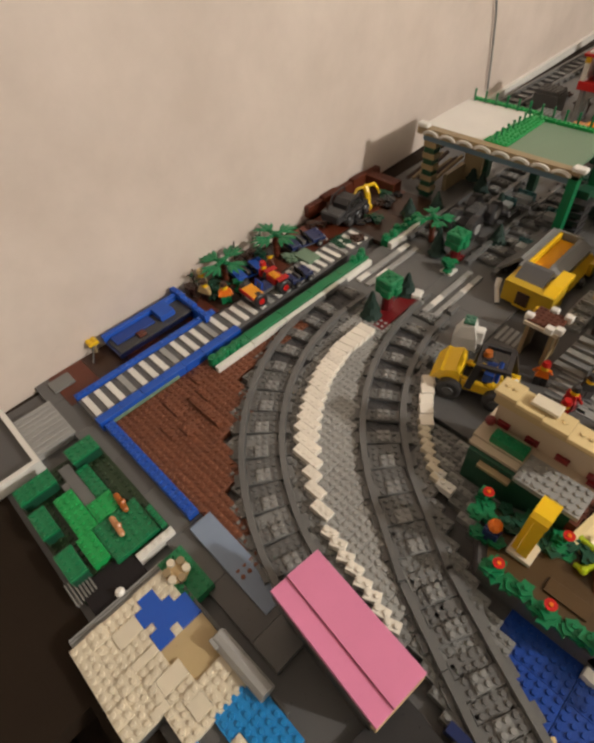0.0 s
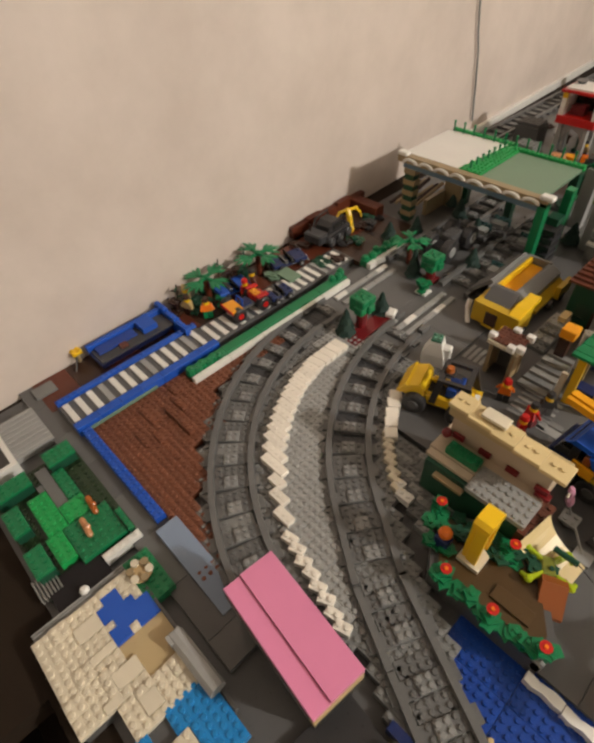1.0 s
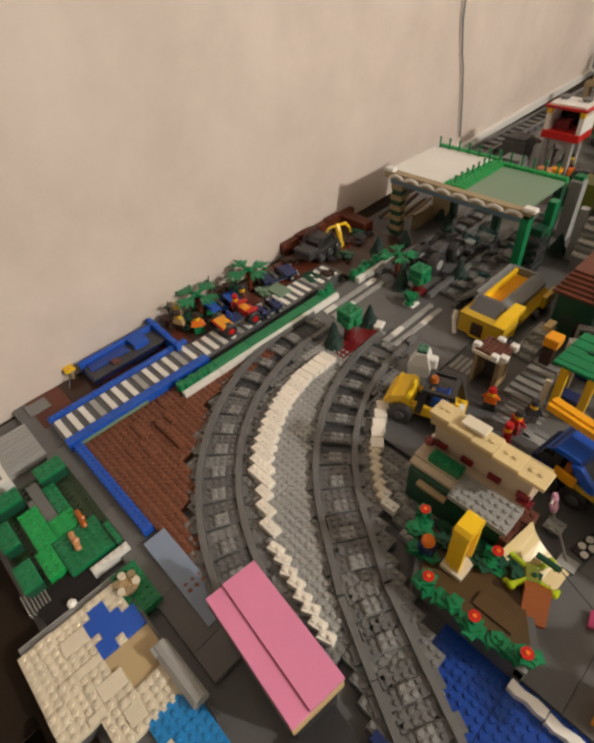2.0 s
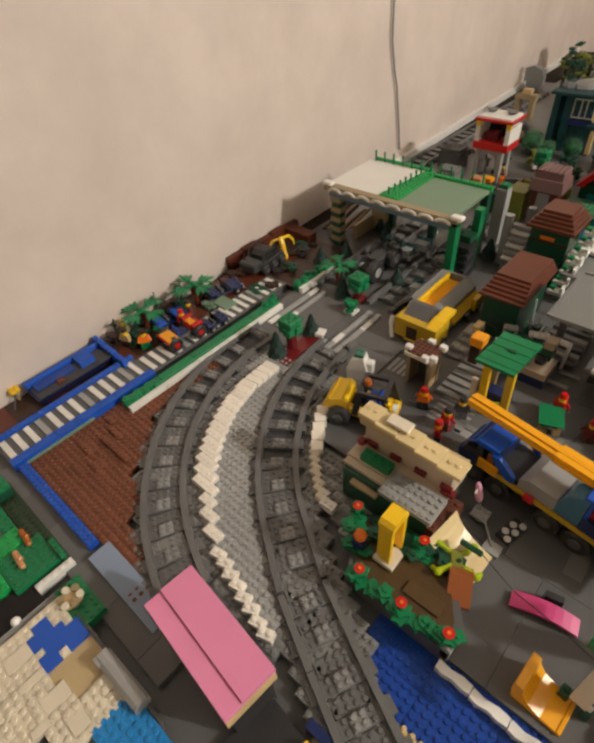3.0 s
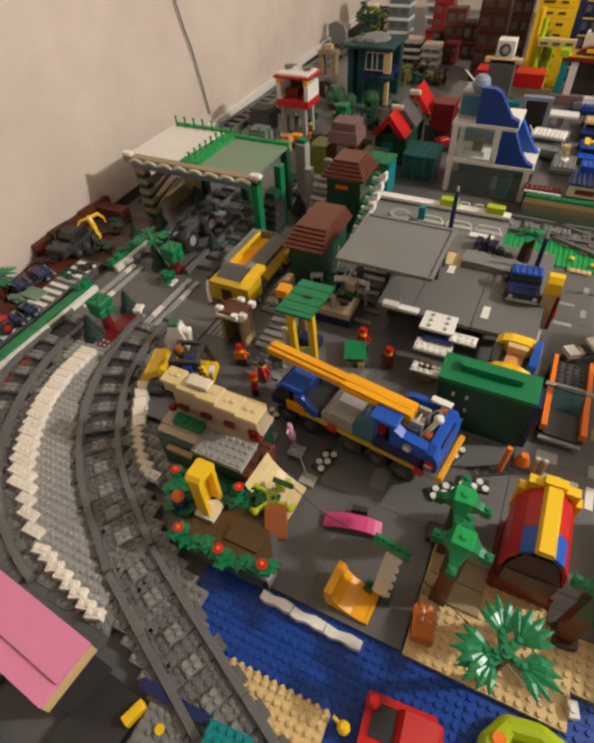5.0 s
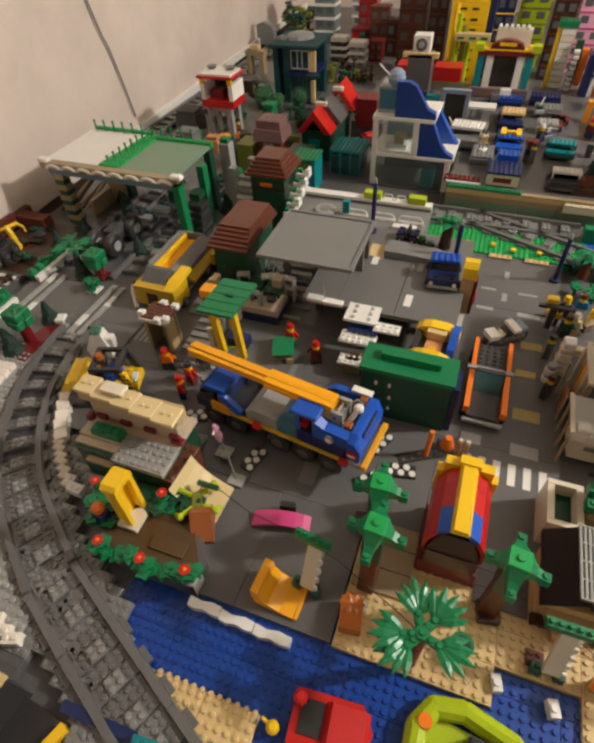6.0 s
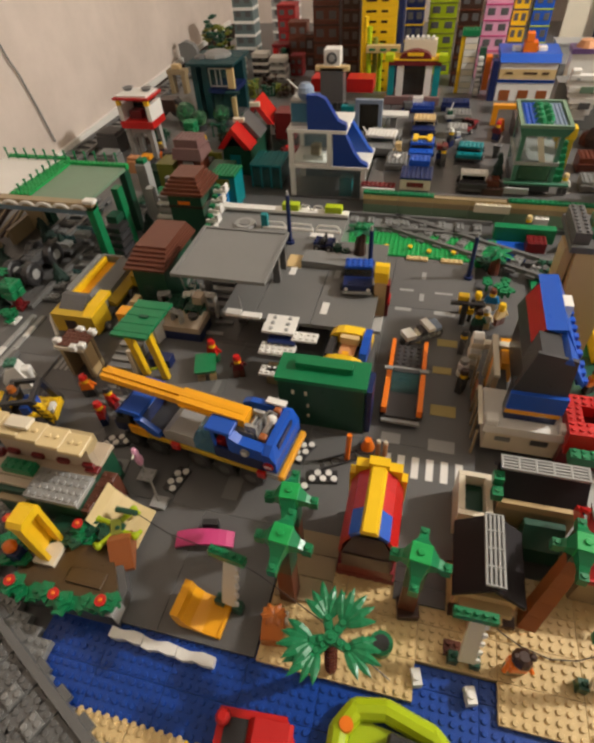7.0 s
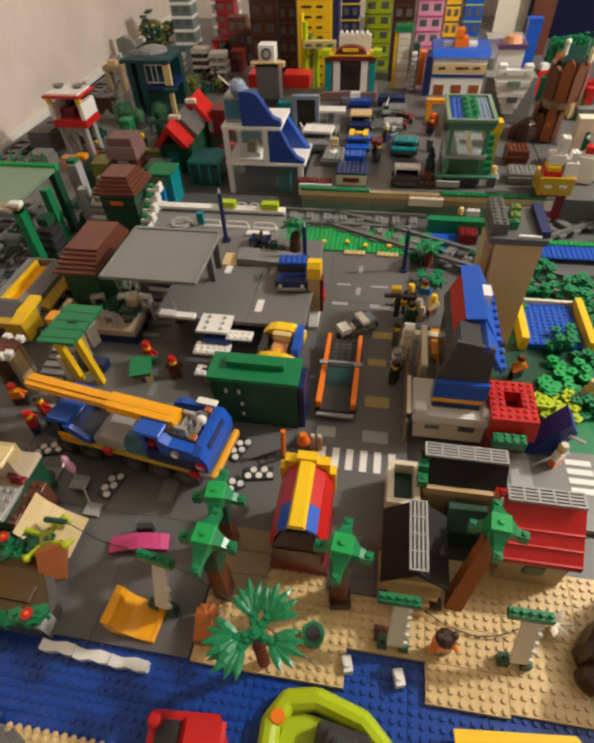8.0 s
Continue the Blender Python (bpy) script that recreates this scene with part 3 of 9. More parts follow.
# white and green hedge along the track
t = thing("hedge", "long green hedge on a white brick kerb beside the track", "hedge", -51.2, 26.0)
for k in range(5):
    bx(t, "kerb_brick", "white", 1.05, k * 7.7, 1.9, k * 7.7 + 7.6, -8, 11.0)
    bx(t, "kerb_brick", "dark_green", -1.0, k * 7.7, 1.0, k * 7.7 + 7.6, -8, 8.0)
    bx(t, "hedge_brick", "green", -0.9, k * 7.7 + (6.0 if k == 0 else 0.0), 0.98, k * 7.7 + 7.62, 8.0, 14.6)
for k in range(6):
    part("leaf_clump", Geo().cyl(-0.2 + 0.3 * (k % 2), 0.7 + 1.15 * k, 8, 17 - 0.4 * k, 1.0, 0.8, 8).stud(-0.2 + 0.3 * (k % 2), 0.7 + 1.15 * k, 17 - 0.4 * k), "green", t)
for k, y in enumerate((35.6, 36.9, 38.0)):
    part("leaf_clump", Geo().cyl(-0.5 + 0.4 * (k % 2), y, 14, 20 + 2 * k, 0.85, 0.65, 8).stud(-0.5 + 0.4 * (k % 2), y, 20 + 2 * k), "green", t)
t = thing("hedge", "short green hedge on a white kerb near the bridge", "hedge", -51.2, 71.0)
bx(t, "kerb_brick", "white", 0.6, 0, 1.6, 13, -8, 12)
for k in range(4):
    bx(t, "hedge_brick", "green", -1.2 - 0.3 * (k % 2), k * 3.1, 0.5, k * 3.1 + 2.9, -8, 13 + 2 * (k % 2), True)
for k in range(7):
    part("leaf_clump", Geo().cyl(-0.6 + 0.5 * (k % 2), 0.9 + 1.75 * k, 12, 19 + 2 * (k % 3), 0.95, 0.7, 8).stud(-0.6 + 0.5 * (k % 2), 0.9 + 1.75 * k, 19 + 2 * (k % 3)), "green", t)


def leaf(g, x, y, z, ang, ln, w, rise, droop):
    """One pointed, folded palm leaf."""
    c, s = math.cos(ang), math.sin(ang)
    prof = ((0.0, 0.18), (0.25, 0.9), (0.55, 1.0), (0.8, 0.62), (1.0, 0.05))
    rings = []
    for u, q in prof:
        px, py = x + c * ln * u, y + s * ln * u
        pz = z + rise * u - droop * u * u
        ww = w * q / 2
        rings.append([(px - s * ww, py + c * ww, pz - 0.6), (px, py, pz + 0.4), (px + s * ww, py - c * ww, pz - 0.6), (px, py, pz - 1.0)])
    g.hull(rings)


def palm(x, y, h, ln, label, rot=0, fans=(14, 106, 198, 290), fingers=5, rise=6.0):
    """Fan-shaped leaf pieces, each with pointed fingers and two studs, on a segmented trunk."""
    t = thing("palm_tree", label, "palm tree", x, y, 0, rot)
    n = max(2, int(h / 9))
    for k in range(n):
        part("trunk_segment", Geo().cyl(0, 0, k * h / n, (k + 1) * h / n, 0.5, 0.68, 9), "brown", t)
    part("crown_stud", Geo().cyl(0, 0, h, h + 5, 0.62, n=10).stud(0, 0, h + 5), "green", t)
    rnd = random.Random(label)
    for q, turn in enumerate(fans):
        mid = radians(turn + rnd.uniform(-5, 5))
        z = h + 1.2 * (q % 2)
        c, s0 = math.cos(mid), math.sin(mid)
        g = Geo().hull([[(0.3 * c - w * s0, 0.3 * s0 + w * c, z), (0.3 * c + w * s0, 0.3 * s0 - w * c, z), (2.0 * c + w * s0, 2.0 * s0 - w * c, z), (2.0 * c - w * s0, 2.0 * s0 + w * c, z)] for w, z in ((0.45, z), (0.40, z + 2.0))])
        for u in (0.9, 1.7):
            g.stud(u * c, u * s0, z + 2.0)
        for k in range(fingers):
            off = k - (fingers - 1) / 2
            leaf(g, 1.5 * c, 1.5 * s0, z + 0.6, mid + radians(21) * off, (ln - 1.5) * (1.0 - 0.07 * abs(off)) * rnd.uniform(0.94, 1.06), 0.92, rise + rnd.uniform(-1.5, 1.5), 0.6 * rise + rnd.uniform(1, 5))
        part("leaf_fan", g, "green", t)
    return t


palm(-67.0, 42.0, 40, 5.4, "green palm tree with a brown trunk beside the wall")
palm(-66.0, 54.5, 40, 5.4, "leaning green palm tree beside the parked cars", 70)
palm(-45.6, 78.7, 42, 4.4, "green palm tree at the level crossing", 30)


# ---- trees and bushes ----
def cone_tree(x, y, h, r, mat="pine", label="dark green cone-shaped toy pine tree"):
    t = thing("pine_tree", label, "tree", x, y)
    part("trunk", Geo().cyl(0, 0, 0, h * 0.2, 0.35, n=8), "dark_brown", t)
    n = 4
    for k in range(n):
        z0 = h * (0.12 + 0.22 * k)
        r0 = r * (1.0 - 0.21 * k)
        ring = lambda q, z, o: [(q * (1 + 0.12 * ((i + o) % 2)) * math.cos(2 * math.pi * i / 12), q * (1 + 0.12 * ((i + o) % 2)) * math.sin(2 * math.pi * i / 12), z) for i in range(12)]
        part("branch_tier", Geo().hull([ring(r0, z0, k), ring(r0 * 0.72, z0 + h * 0.14, k), ring(r0 * 0.30, z0 + h * 0.30, k)]), mat, t)
    return t


def bush_tree(x, y, h, base="red", label="round green toy tree on a red base"):
    t = thing("round_tree", label, "tree", x, y)
    bx(t, "base", base, -1.4, -1.4, 1.4, 1.4, 0, 5, True)
    part("trunk", Geo().cyl(0, 0, 5, h - 24, 1.0, n=9), base if base != "white" else "dark_brown", t)
    for lev in (0, 1):
        for k in range(4):
            a = math.pi / 2 * k + 0.5 + 0.25 * lev
            cx, cy = 1.12 * math.cos(a), 1.12 * math.sin(a)
            z0 = h - 25 + 13 * lev
            part("foliage_block", Geo().box(cx - 0.92, cy - 0.92, cx + 0.92, cy + 0.92, z0, z0 + 12.6, c=1.6).stud(cx, cy, z0 + 12.6), "green", t)
    part("foliage_block", Geo().box(-0.6, -0.6, 0.6, 0.6, h - 24, h + 1.6, c=1.0).stud(0, 0, h + 1.6), "green", t)
    return t


def shrub(x, y, z, w, d, h, mat="green", label="green studded shrub of leaf plates", flower=None, seed=0):
    t = thing("shrub", label, "shrub", x, y, z)
    rnd = random.Random(seed + int(x * 7 + y * 13))
    n = max(6, int(w * d / 1.35))
    for k in range(n):
        px, py, pz = rnd.uniform(-w / 2, w / 2), rnd.uniform(-d / 2, d / 2), rnd.uniform(0, h * 0.7)
        a = rnd.uniform(0, 6.3)
        g = Geo()
        pts = []
        for i in range(10):
            q = (1.02 if i % 2 == 0 else 0.74) * rnd.uniform(0.85, 1.1)
            pts.append((px + q * math.cos(a + i * math.pi / 5), py + q * math.sin(a + i * math.pi / 5)))
        g.poly(pts, pz, pz + 3.0).stud(px, py, pz + 3.0)
        g.cyl(px, py, 0, pz + 0.5, 0.3, n=6)
        part("leaf_plate", g, mat, t)
    if flower:
        fx, fy = 0.0, 0.0
        stem = part("stem", Geo().cyl(fx, fy, 0, h, 0.25, n=7), "green", t)
        fl = part("flower", Geo().cyl(fx, fy, h, h + 3.0, 0.55, 0.66, 10), flower, t)
        part("flower_stud", Geo().stud(fx, fy, h + 3.0, r=0.24, h=1.2), "orange", fl)
    return t


def arm_tree(x, y, h, rot, trunk="brown", lean=(0.0, 0.0), label="blocky green tree with four stud-tipped arms on a brown trunk"):
    t = thing("block_tree", label, "tree", x, y, 0, rot, group="block trees")
    sq = lambda u, q: [(a * q + lean[0] * u, b * q + lean[1] * u, (1 - u) * h * 0.8) for a, b in ((-1, -1), (1, -1), (1, 1), (-1, 1))]
    for k in range(5):
        part("trunk_segment", Geo().hull([sq(1 - k / 5, 0.95 - 0.03 * k), sq(1 - (k + 0.97) / 5, 0.9 - 0.03 * k)]), trunk, t)
    z = h - 6
    part("stem", Geo().hull([[(a * 0.97, b * 0.97, h * 0.52) for a, b in ((-1, -1), (1, -1), (1, 1), (-1, 1))], [(a * 0.99, b * 0.99, z - 10) for a, b in ((-1, -1), (1, -1), (1, 1), (-1, 1))]]), "dark_green", t)
    tier = part("canopy_block", Geo().box(-1.02, -1.02, 1.02, 1.02, z - 10, z + 4, c=0.5).stud(0, 0, z + 4, r=0.36), "bright_green", t)
    for k in range(4):
        ln = (1.0, 1.15, 0.9, 1.08)[k]
        c, s = ((1, 0), (0, 1), (-1, 0), (0, -1))[k]
        at = lambda u, w, zz: (c * u - s * w, s * u + c * w, zz)
        g = Geo().hull([[at(u, -w, z + z0), at(u, w, z + z0), at(u, w, z + z1), at(u, -w, z + z1)] for u, w, z0, z1 in ((1.02, 0.88, -10, 2.5), (1.8 * ln, 0.5, -13, -5), (2.5 * ln, 0.44, -15, -8.5))])
        q = at(2.6 * ln, 0, 0)
        g.box(q[0] - 0.46, q[1] - 0.46, q[0] + 0.46, q[1] + 0.46, z - 17, z - 7.5).stud(q[0], q[1], z - 7.5)
        part("arm", g, "green", tier)
    return t


arm_tree(28.8, 34.0, 124, -4)
arm_tree(28.0, 39.8, 108, 3)
arm_tree(42.0, 35.6, 113, -6)
arm_tree(57.5, 40.6, 104, -6, "rust", (-2.2, -4.0))
for x, y, h, b, lab in ((-38.8, 55.7, 60, "dark_red", "round green toy tree on a red base between the tracks"), (-38.6, 76.6, 48, "dark_red", "round green toy tree with a dark red trunk")):
    bush_tree(x, y, h, b, lab)
shrub(-37.0, 72.2, 5, 2.2, 2.0, 20, "green", "small green leafy plant on a white plate", seed=4)
flat("plant_base", "white", -38.2, 71.0, -35.8, 73.4, 0, 5, "white plate under the small plant", "plate", True, "")
for x, y, h, r in ((-39.8, 52.6, 43, 1.9), (-38.8, 61.4, 38, 1.8), (-41.8, 75.2, 48, 1.7), (-35.0, 86.0, 34, 1.8), (-55.0, 84.0, 30, 1.8),
                   (-58.5, 95.0, 34, 2.0), (-48.0, 101.0, 40, 2.0), (-41.0, 97.0, 34, 1.8), (-52.0, 90.0, 30, 1.6), (-24.5, 108.0, 36, 2.0), (-52.5, 106.0, 36, 2.0)):
    cone_tree(x, y, h, r)
t = thing("red_kerb", "dark red brick kerb around the little tree", "brick edge", -37.6, 54.6)
part("slope", Geo().prism_x([(-6.0, 2.5), (7.0, 2.5), (7.0, 5), (1.0, 8), (-5.6, 3.2)], -1.4, 1.65), "dark_red", t)
bx(t, "brick", "light_grey", 1.7, -5.6, 2.6, 7.0, -8, 5.5, True)
for x, y in ((-36.8, 61.9),):
    t = thing("white_marker", "small white lamp block on a brown foot beside the crossing", "crossing lamp", x, y, 0, 20, group="crossing lamps")
    bx(t, "foot", "brown", -0.6, -0.9, 0.6, 0.9, 0, 5)
    part("head", Geo().box(-0.9, -1.1, 0.9, 1.1, 5, 13, c=1.6), "white", t)

# ---- vehicles along the wall ----
def wheel(parent, x, y, z, r, w, axis="x", rim="light_grey"):
    tyre = part("wheel", Geo().disc(x, y, z, r, w, axis), "black", parent)
    part("rim", Geo().disc(x, y, z, r * 0.5, w * 1.12, axis, 10), rim, tyre)
    return tyre


def car(x, y, rot, body, roof, label, ln=8.0, w=4.0, z=0.0, glass="glass_smoke", category="toy car", trim=None, h=1.0):
    t = thing("toy_car", label, category, x, y, z, rot)
    for px in (-w / 2, w / 2):
        for py in (-ln * 0.3, ln * 0.3):
            wheel(t, px, py, 5.5, 0.70, 0.9)
    bx(t, "chassis", "dark_grey", -w / 2 + 0.4, -ln / 2, w / 2 - 0.4, ln / 2, 4, 7.5)
    g = Geo().box(-w / 2, -ln / 2, w / 2, -ln * 0.12, 7.5, 14 * h, c=0.8).box(-w / 2, ln * 0.22, w / 2, ln / 2, 7.5, 14 * h, c=0.8).box(-w / 2, -ln * 0.12, w / 2, ln * 0.22, 7.5, 9, c=0.4)
    for px in (-w / 4, w / 4):
        g.stud(px, -ln * 0.4, 14 * h).stud(px, ln * 0.4, 14 * h)
    part("body", g, body, t)
    part("windscreen", Geo().prism_x([(-ln * 0.12, 9), (-ln * 0.02, 9), (0.02 * ln, 22 * h), (-0.02 * ln, 22 * h)], -w / 2 + 0.2, w / 2 - 0.2), glass, t)
    bx(t, "seat", "dark_grey", -w / 2 + 0.5, ln * 0.06, w / 2 - 0.5, ln * 0.16, 9, 15)
    if roof:
        bx(t, "roof", roof, -w / 2 + 0.1, -ln * 0.05, w / 2 - 0.1, ln * 0.28, 21 * h, 24.5 * h, True)
        for px in (-w / 2 + 0.2, w / 2 - 0.5):
            bx(t, "pillar", roof, px, ln * 0.2, px + 0.3, ln * 0.26, 9, 21 * h)
    for px in (-w / 2 + 0.6, w / 2 - 0.6):
        part("headlight", Geo().disc(px, -ln / 2, 10.5, 0.35, 0.3, "y", 8), "white", t)
    bx(t, "bumper", trim or "light_grey", -w / 2, -ln / 2 - 0.4, w / 2, -ln / 2, 4.5, 7.5)
    return t


t = thing("toy_buggy", "open red and yellow toy buggy with big black tyres", "toy car", -58.4, 44.6, 4.6, 175)
for px in (-2.1, 2.1):
    for py in (-2.7, 2.9):
        wheel(t, px, py, 11, 1.4, 1.5, rim="red")
bx(t, "chassis", "dark_grey", -1.1, -3.8, 1.1, 4.0, 8, 13)
part("bonnet", Geo().prism_x([(-4.2, 13), (-1.4, 13), (-1.4, 23), (-3.0, 22), (-4.2, 17)], -1.3, 1.3), "red", t)
bx(t, "bonnet_plate", "amber", -1.0, -3.0, 1.0, -1.6, 23, 25, True)
for px in (-2.3, 1.3):
    bx(t, "mudguard", "red", px, -4.0, px + 1.0, -1.6, 22.5, 25)
bx(t, "seat", "dark_blue", -1.1, -0.8, 1.1, 1.4, 13, 17)
part("roll_bar", Geo().rod((-1.0, 1.5, 13), (-1.0, 1.2, 27), 1.4).rod((-1.0, 1.2, 27), (1.0, 1.2, 27), 1.4).rod((1.0, 1.2, 27), (1.0, 1.5, 13), 1.4), "blue", t)
bx(t, "tail", "red", -1.6, 1.9, 1.6, 4.3, 13, 17.3)
t = thing("buggy_spoiler", "yellow and white spoiler plate resting on the red buggy", "car part", -58.2, 41.4, 22.0, -5)
bx(t, "plate", "amber", -1.8, -1.2, 1.8, 1.2, 0, 4)
bx(t, "rim", "red", -2.1, -1.4, 2.1, -1.22, 0, 4.5)
car(-64.6, 61.2, 165, "dark_blue", None, "small dark blue toy car parked by the wall", 8, 4)
car(-65.6, 46.8, 170, "blue", None, "blue toy car half hidden behind the palms", 7, 4)
car(-56.6, 51.5, 175, "dark_blue", None, "tiny dark blue toy cart on the striped path", 5, 3, 3)
for x, y, to, lg, hat, r in ((-66.0, 36.5, "tan", "dark_brown", "dark_brown", 20), (-62.6, 38.5, "orange", "green", "dark_brown", 60), (-63.4, 50.5, "brown", "dark_blue", "black", 150),
                             (-61.8, 47.4, "red", "black", "red", 90), (-69.0, 38.0, "dark_tan", "dark_green", "tan", 10)):
    figure(x, y, 0, r, to, lg, hat, "small plastic toy figure standing near the wall")
shrub(-66.5, 39.0, 0, 5, 4, 14, "dark_green", "dark green shrubs under the palms")
for k, (x, y, h, m) in enumerate(((-68.6, 43.6, 34, "dark_green"), (-68.8, 48.4, 40, "dark_brown"), (-67.8, 51.6, 30, "dark_green"), (-68.4, 57.8, 26, "dark_brown"), (-68.2, 34.4, 30, "dark_brown"), (-63.8, 43.0, 16, "green"))):
    shrub(x, y, 0, 2.4, 3.0, h, m, "dark leafy plant growing against the wall", seed=200 + k)
for k, (x, y, h) in enumerate(((-69.2, 36.0, 44), (-69.0, 46.0, 52), (-69.2, 52.8, 46))):
    t = thing("thin_plant", "thin brown plant stem with small leaves by the wall", "plant", x, y, group="wall plants")
    part("stem", Geo().rod((0, 0, 0), (0.3, 0.5, h), 1.0), "dark_brown", t)
    for j in range(6):
        g = Geo()
        leaf(g, 0.05 * j, 0.08 * j, h * (0.4 + 0.1 * j), 1.1 * j, 1.3, 0.6, 3, 2)
        part("leaf", g, "dark_green" if j % 2 else "dark_brown", t)
shrub(-64.0, 57.0, 0, 4, 4, 9, "sand_green", "grey-green low shrubs by the wall")
t = thing("stone_slab", "pale grey-green stone slab beside the striped path", "slab", -60.6, 57.8, 3)
bx(t, "plate", "sand_green", -2.2, -1.6, 2.2, 1.6, 0, 5)
t = thing("excavator", "dark toy excavator with an upright bright yellow arm by the wall", "excavator", -65.2, 75.2, 0, 6)
for px in (-2.6, 2.6):
    for py in (-3.0, 0.0, 3.0):
        wheel(t, px, py, 10, 1.2, 1.5, rim="dark_grey")
part("body", Geo().box(-2.8, -4.4, 2.8, 4.2, 9, 24, c=2.5), "black", t)
part("cabin", Geo().prism_x([(-2.6, 24), (2.4, 24), (2.4, 33), (1.4, 38), (-1.2, 38), (-2.4, 32)], -2.0, 2.0), "black", t)
bx(t, "cabin_window", "glass_smoke", 2.0, -1.4, 2.15, 1.8, 26, 34)
for px in (-2.2, 2.2):
    part("roll_bar", Geo().rod((px, -3.4, 24), (px, -2.4, 42), 1.8).rod((px, -2.4, 42), (px, 1.8, 44), 1.8).rod((px, 1.8, 44), (px, 2.8, 24), 1.8), "black", t)
part("engine", Geo().box(-2.4, -6.6, 2.4, -3.4, 12, 30, c=2.6), "charcoal", t)
part("exhaust", Geo().rod((-1.4, -5.2, 30), (-1.4, -5.2, 42), 1.6), "dark_brown", t)
boom = ((2.4, 4.8, 8), (2.2, 4.8, 20), (1.8, 5.0, 31), (1.2, 5.2, 40))
for k in range(3):
    part("boom_segment", Geo().rod(boom[k], boom[k + 1], 5.2, 8).ball(*boom[k + 1], 0.5, 8), "yellow", t)
part("dipper", Geo().rod((1.2, 5.2, 40), (1.8, 7.6, 38), 3.0).rod((1.8, 7.6, 38), (2.4, 8.4, 28), 2.6).ball(1.8, 7.6, 38, 0.42, 8), "yellow", t)
part("bucket", Geo().ball(2.5, 4.7, 7, 0.85, 9, 1.2), "yellow", t)
part("claw", Geo().rod((2.4, 8.4, 28), (3.2, 7.8, 22), 2.0), "mustard", t)
part("counter_arm", Geo().rod((1.2, 5.2, 40), (0.6, 2.8, 42), 2.4).rod((0.6, 2.8, 42), (0.6, 1.8, 36), 2.2), "mustard", t)
t = thing("brown_wall", "low dark brown brick wall behind the excavator", "wall", -72.4, 69.0)
for k in range(5):
    bx(t, "brick", "brown", 0, k * 5, 1.5, k * 5 + 4.9, 0, 20 + 3 * (k % 2), True)
bx(t, "brick", "brown", 1.6, 19.6, 9.5, 22.6, 0, 20, True)
for k in range(14):
    rnd = random.Random(k)
    shrub(-69 + rnd.random() * 12, 66 + k * 1.9, 0, 3, 3, 8 + rnd.random() * 6, rnd.choice(["dark_brown", "dark_green", "black"]), "dark clump of foliage by the wall", seed=k)

# ---- green footbridge ----
t = thing("station_canopy", "white and sand green canopy roof on green posts over tracks", "canopy", -61.0, 92.2)
t.scale = (1.0, 0.93, 1.0)
bx(t, "roof_panel", "white", 0.5, 2.6, 16, 21, 112, 118)
bx(t, "roof_panel", "sand_green", 19.4, 2.6, 33.2, 19, 112, 117)
for k in range(7):
    bx(t, "edge_plate", "bright_green", 16 - 0.45 * (6 - k) * 0.6, 2.6 + k * 2.6, 19.3, 5.1 + k * 2.6, 112, 119.4, True)
for k in range(8):
    bx(t, "edge_plate", "bright_green", 1.5 + k * 4.0, 19.2 + (1.9 if k < 4 else 0), 5.4 + k * 4.0, 20.4 + (1.9 if k < 4 else 0), 112, 121, True)
for k in range(12):
    part("railing_post", Geo().cyl(2.0 + k * 2.6, 20.6, 118, 136, 0.22, n=7).ball(2.0 + k * 2.6, 20.6, 136, 0.30, 8), "green", t)
for k in range(7):
    part("railing_post", Geo().cyl(16.2, 4.0 + k * 2.4, 118, 130, 0.2, n=7).ball(16.2, 4.0 + k * 2.4, 130, 0.32, 8), "green", t)
bx(t, "front_beam", "dark_tan", 0, 0.6, 34.6, 2.5, 106, 118)
bx(t, "lower_beam", "steel_blue", 1.5, 0.9, 33.5, 2.4, 97, 106)
for k in range(8):
    x0 = 1.6 + k * 4.0
    n = 7
    outer = [(x0 + 1.9 - 1.9 * math.cos(math.pi * i / n), 109 + 7.5 * math.sin(math.pi * i / n)) for i in range(n + 1)]
    inner = [(x0 + 1.9 + 1.2 * math.cos(math.pi * i / n), 109 + 3.6 * math.sin(math.pi * i / n)) for i in range(n + 1)]
    g = Geo()
    rings = [[(o[0], 0.1, o[1]), (o[0], 0.7, o[1]), (q[0], 0.7, q[1]), (q[0], 0.1, q[1])] for o, q in zip(outer, inner[::-1])]
    part("arch", g.hull(rings), "white", t)
for x0 in (0, 33.0):
    part("corner_block", Geo().box(x0, 0.2, x0 + 2.6, 2.0, 118, 125, c=1.6), "white", t)
for k in range(10):
    bx(t, "column_block", "dark_tan" if k % 2 else "dark_green", 2.2 - 0.3 * (k % 2), 0.8, 4.6 + 0.3 * (k % 2), 3.2, -1 + k * 9.8, 8.7 + k * 9.8)
for x0, y0, m in ((33.0, 0.6, "green"), (34.2, 9.5, "green"), (9.0, 16.0, "dark_green"), (20.0, 17.5, "dark_green"), (32.0, 17.5, "dark_green")):
    bx(t, "post", m, x0, y0, x0 + 1.6, y0 + 2.2, -1, 112)
bx(t, "wall_panel", "dark_tan", 5.5, 14.0, 10.0, 15.0, -1, 60)
bx(t, "wall_panel", "dark_tan", 5.0, 6.0, 6.0, 14.0, -1, 30)
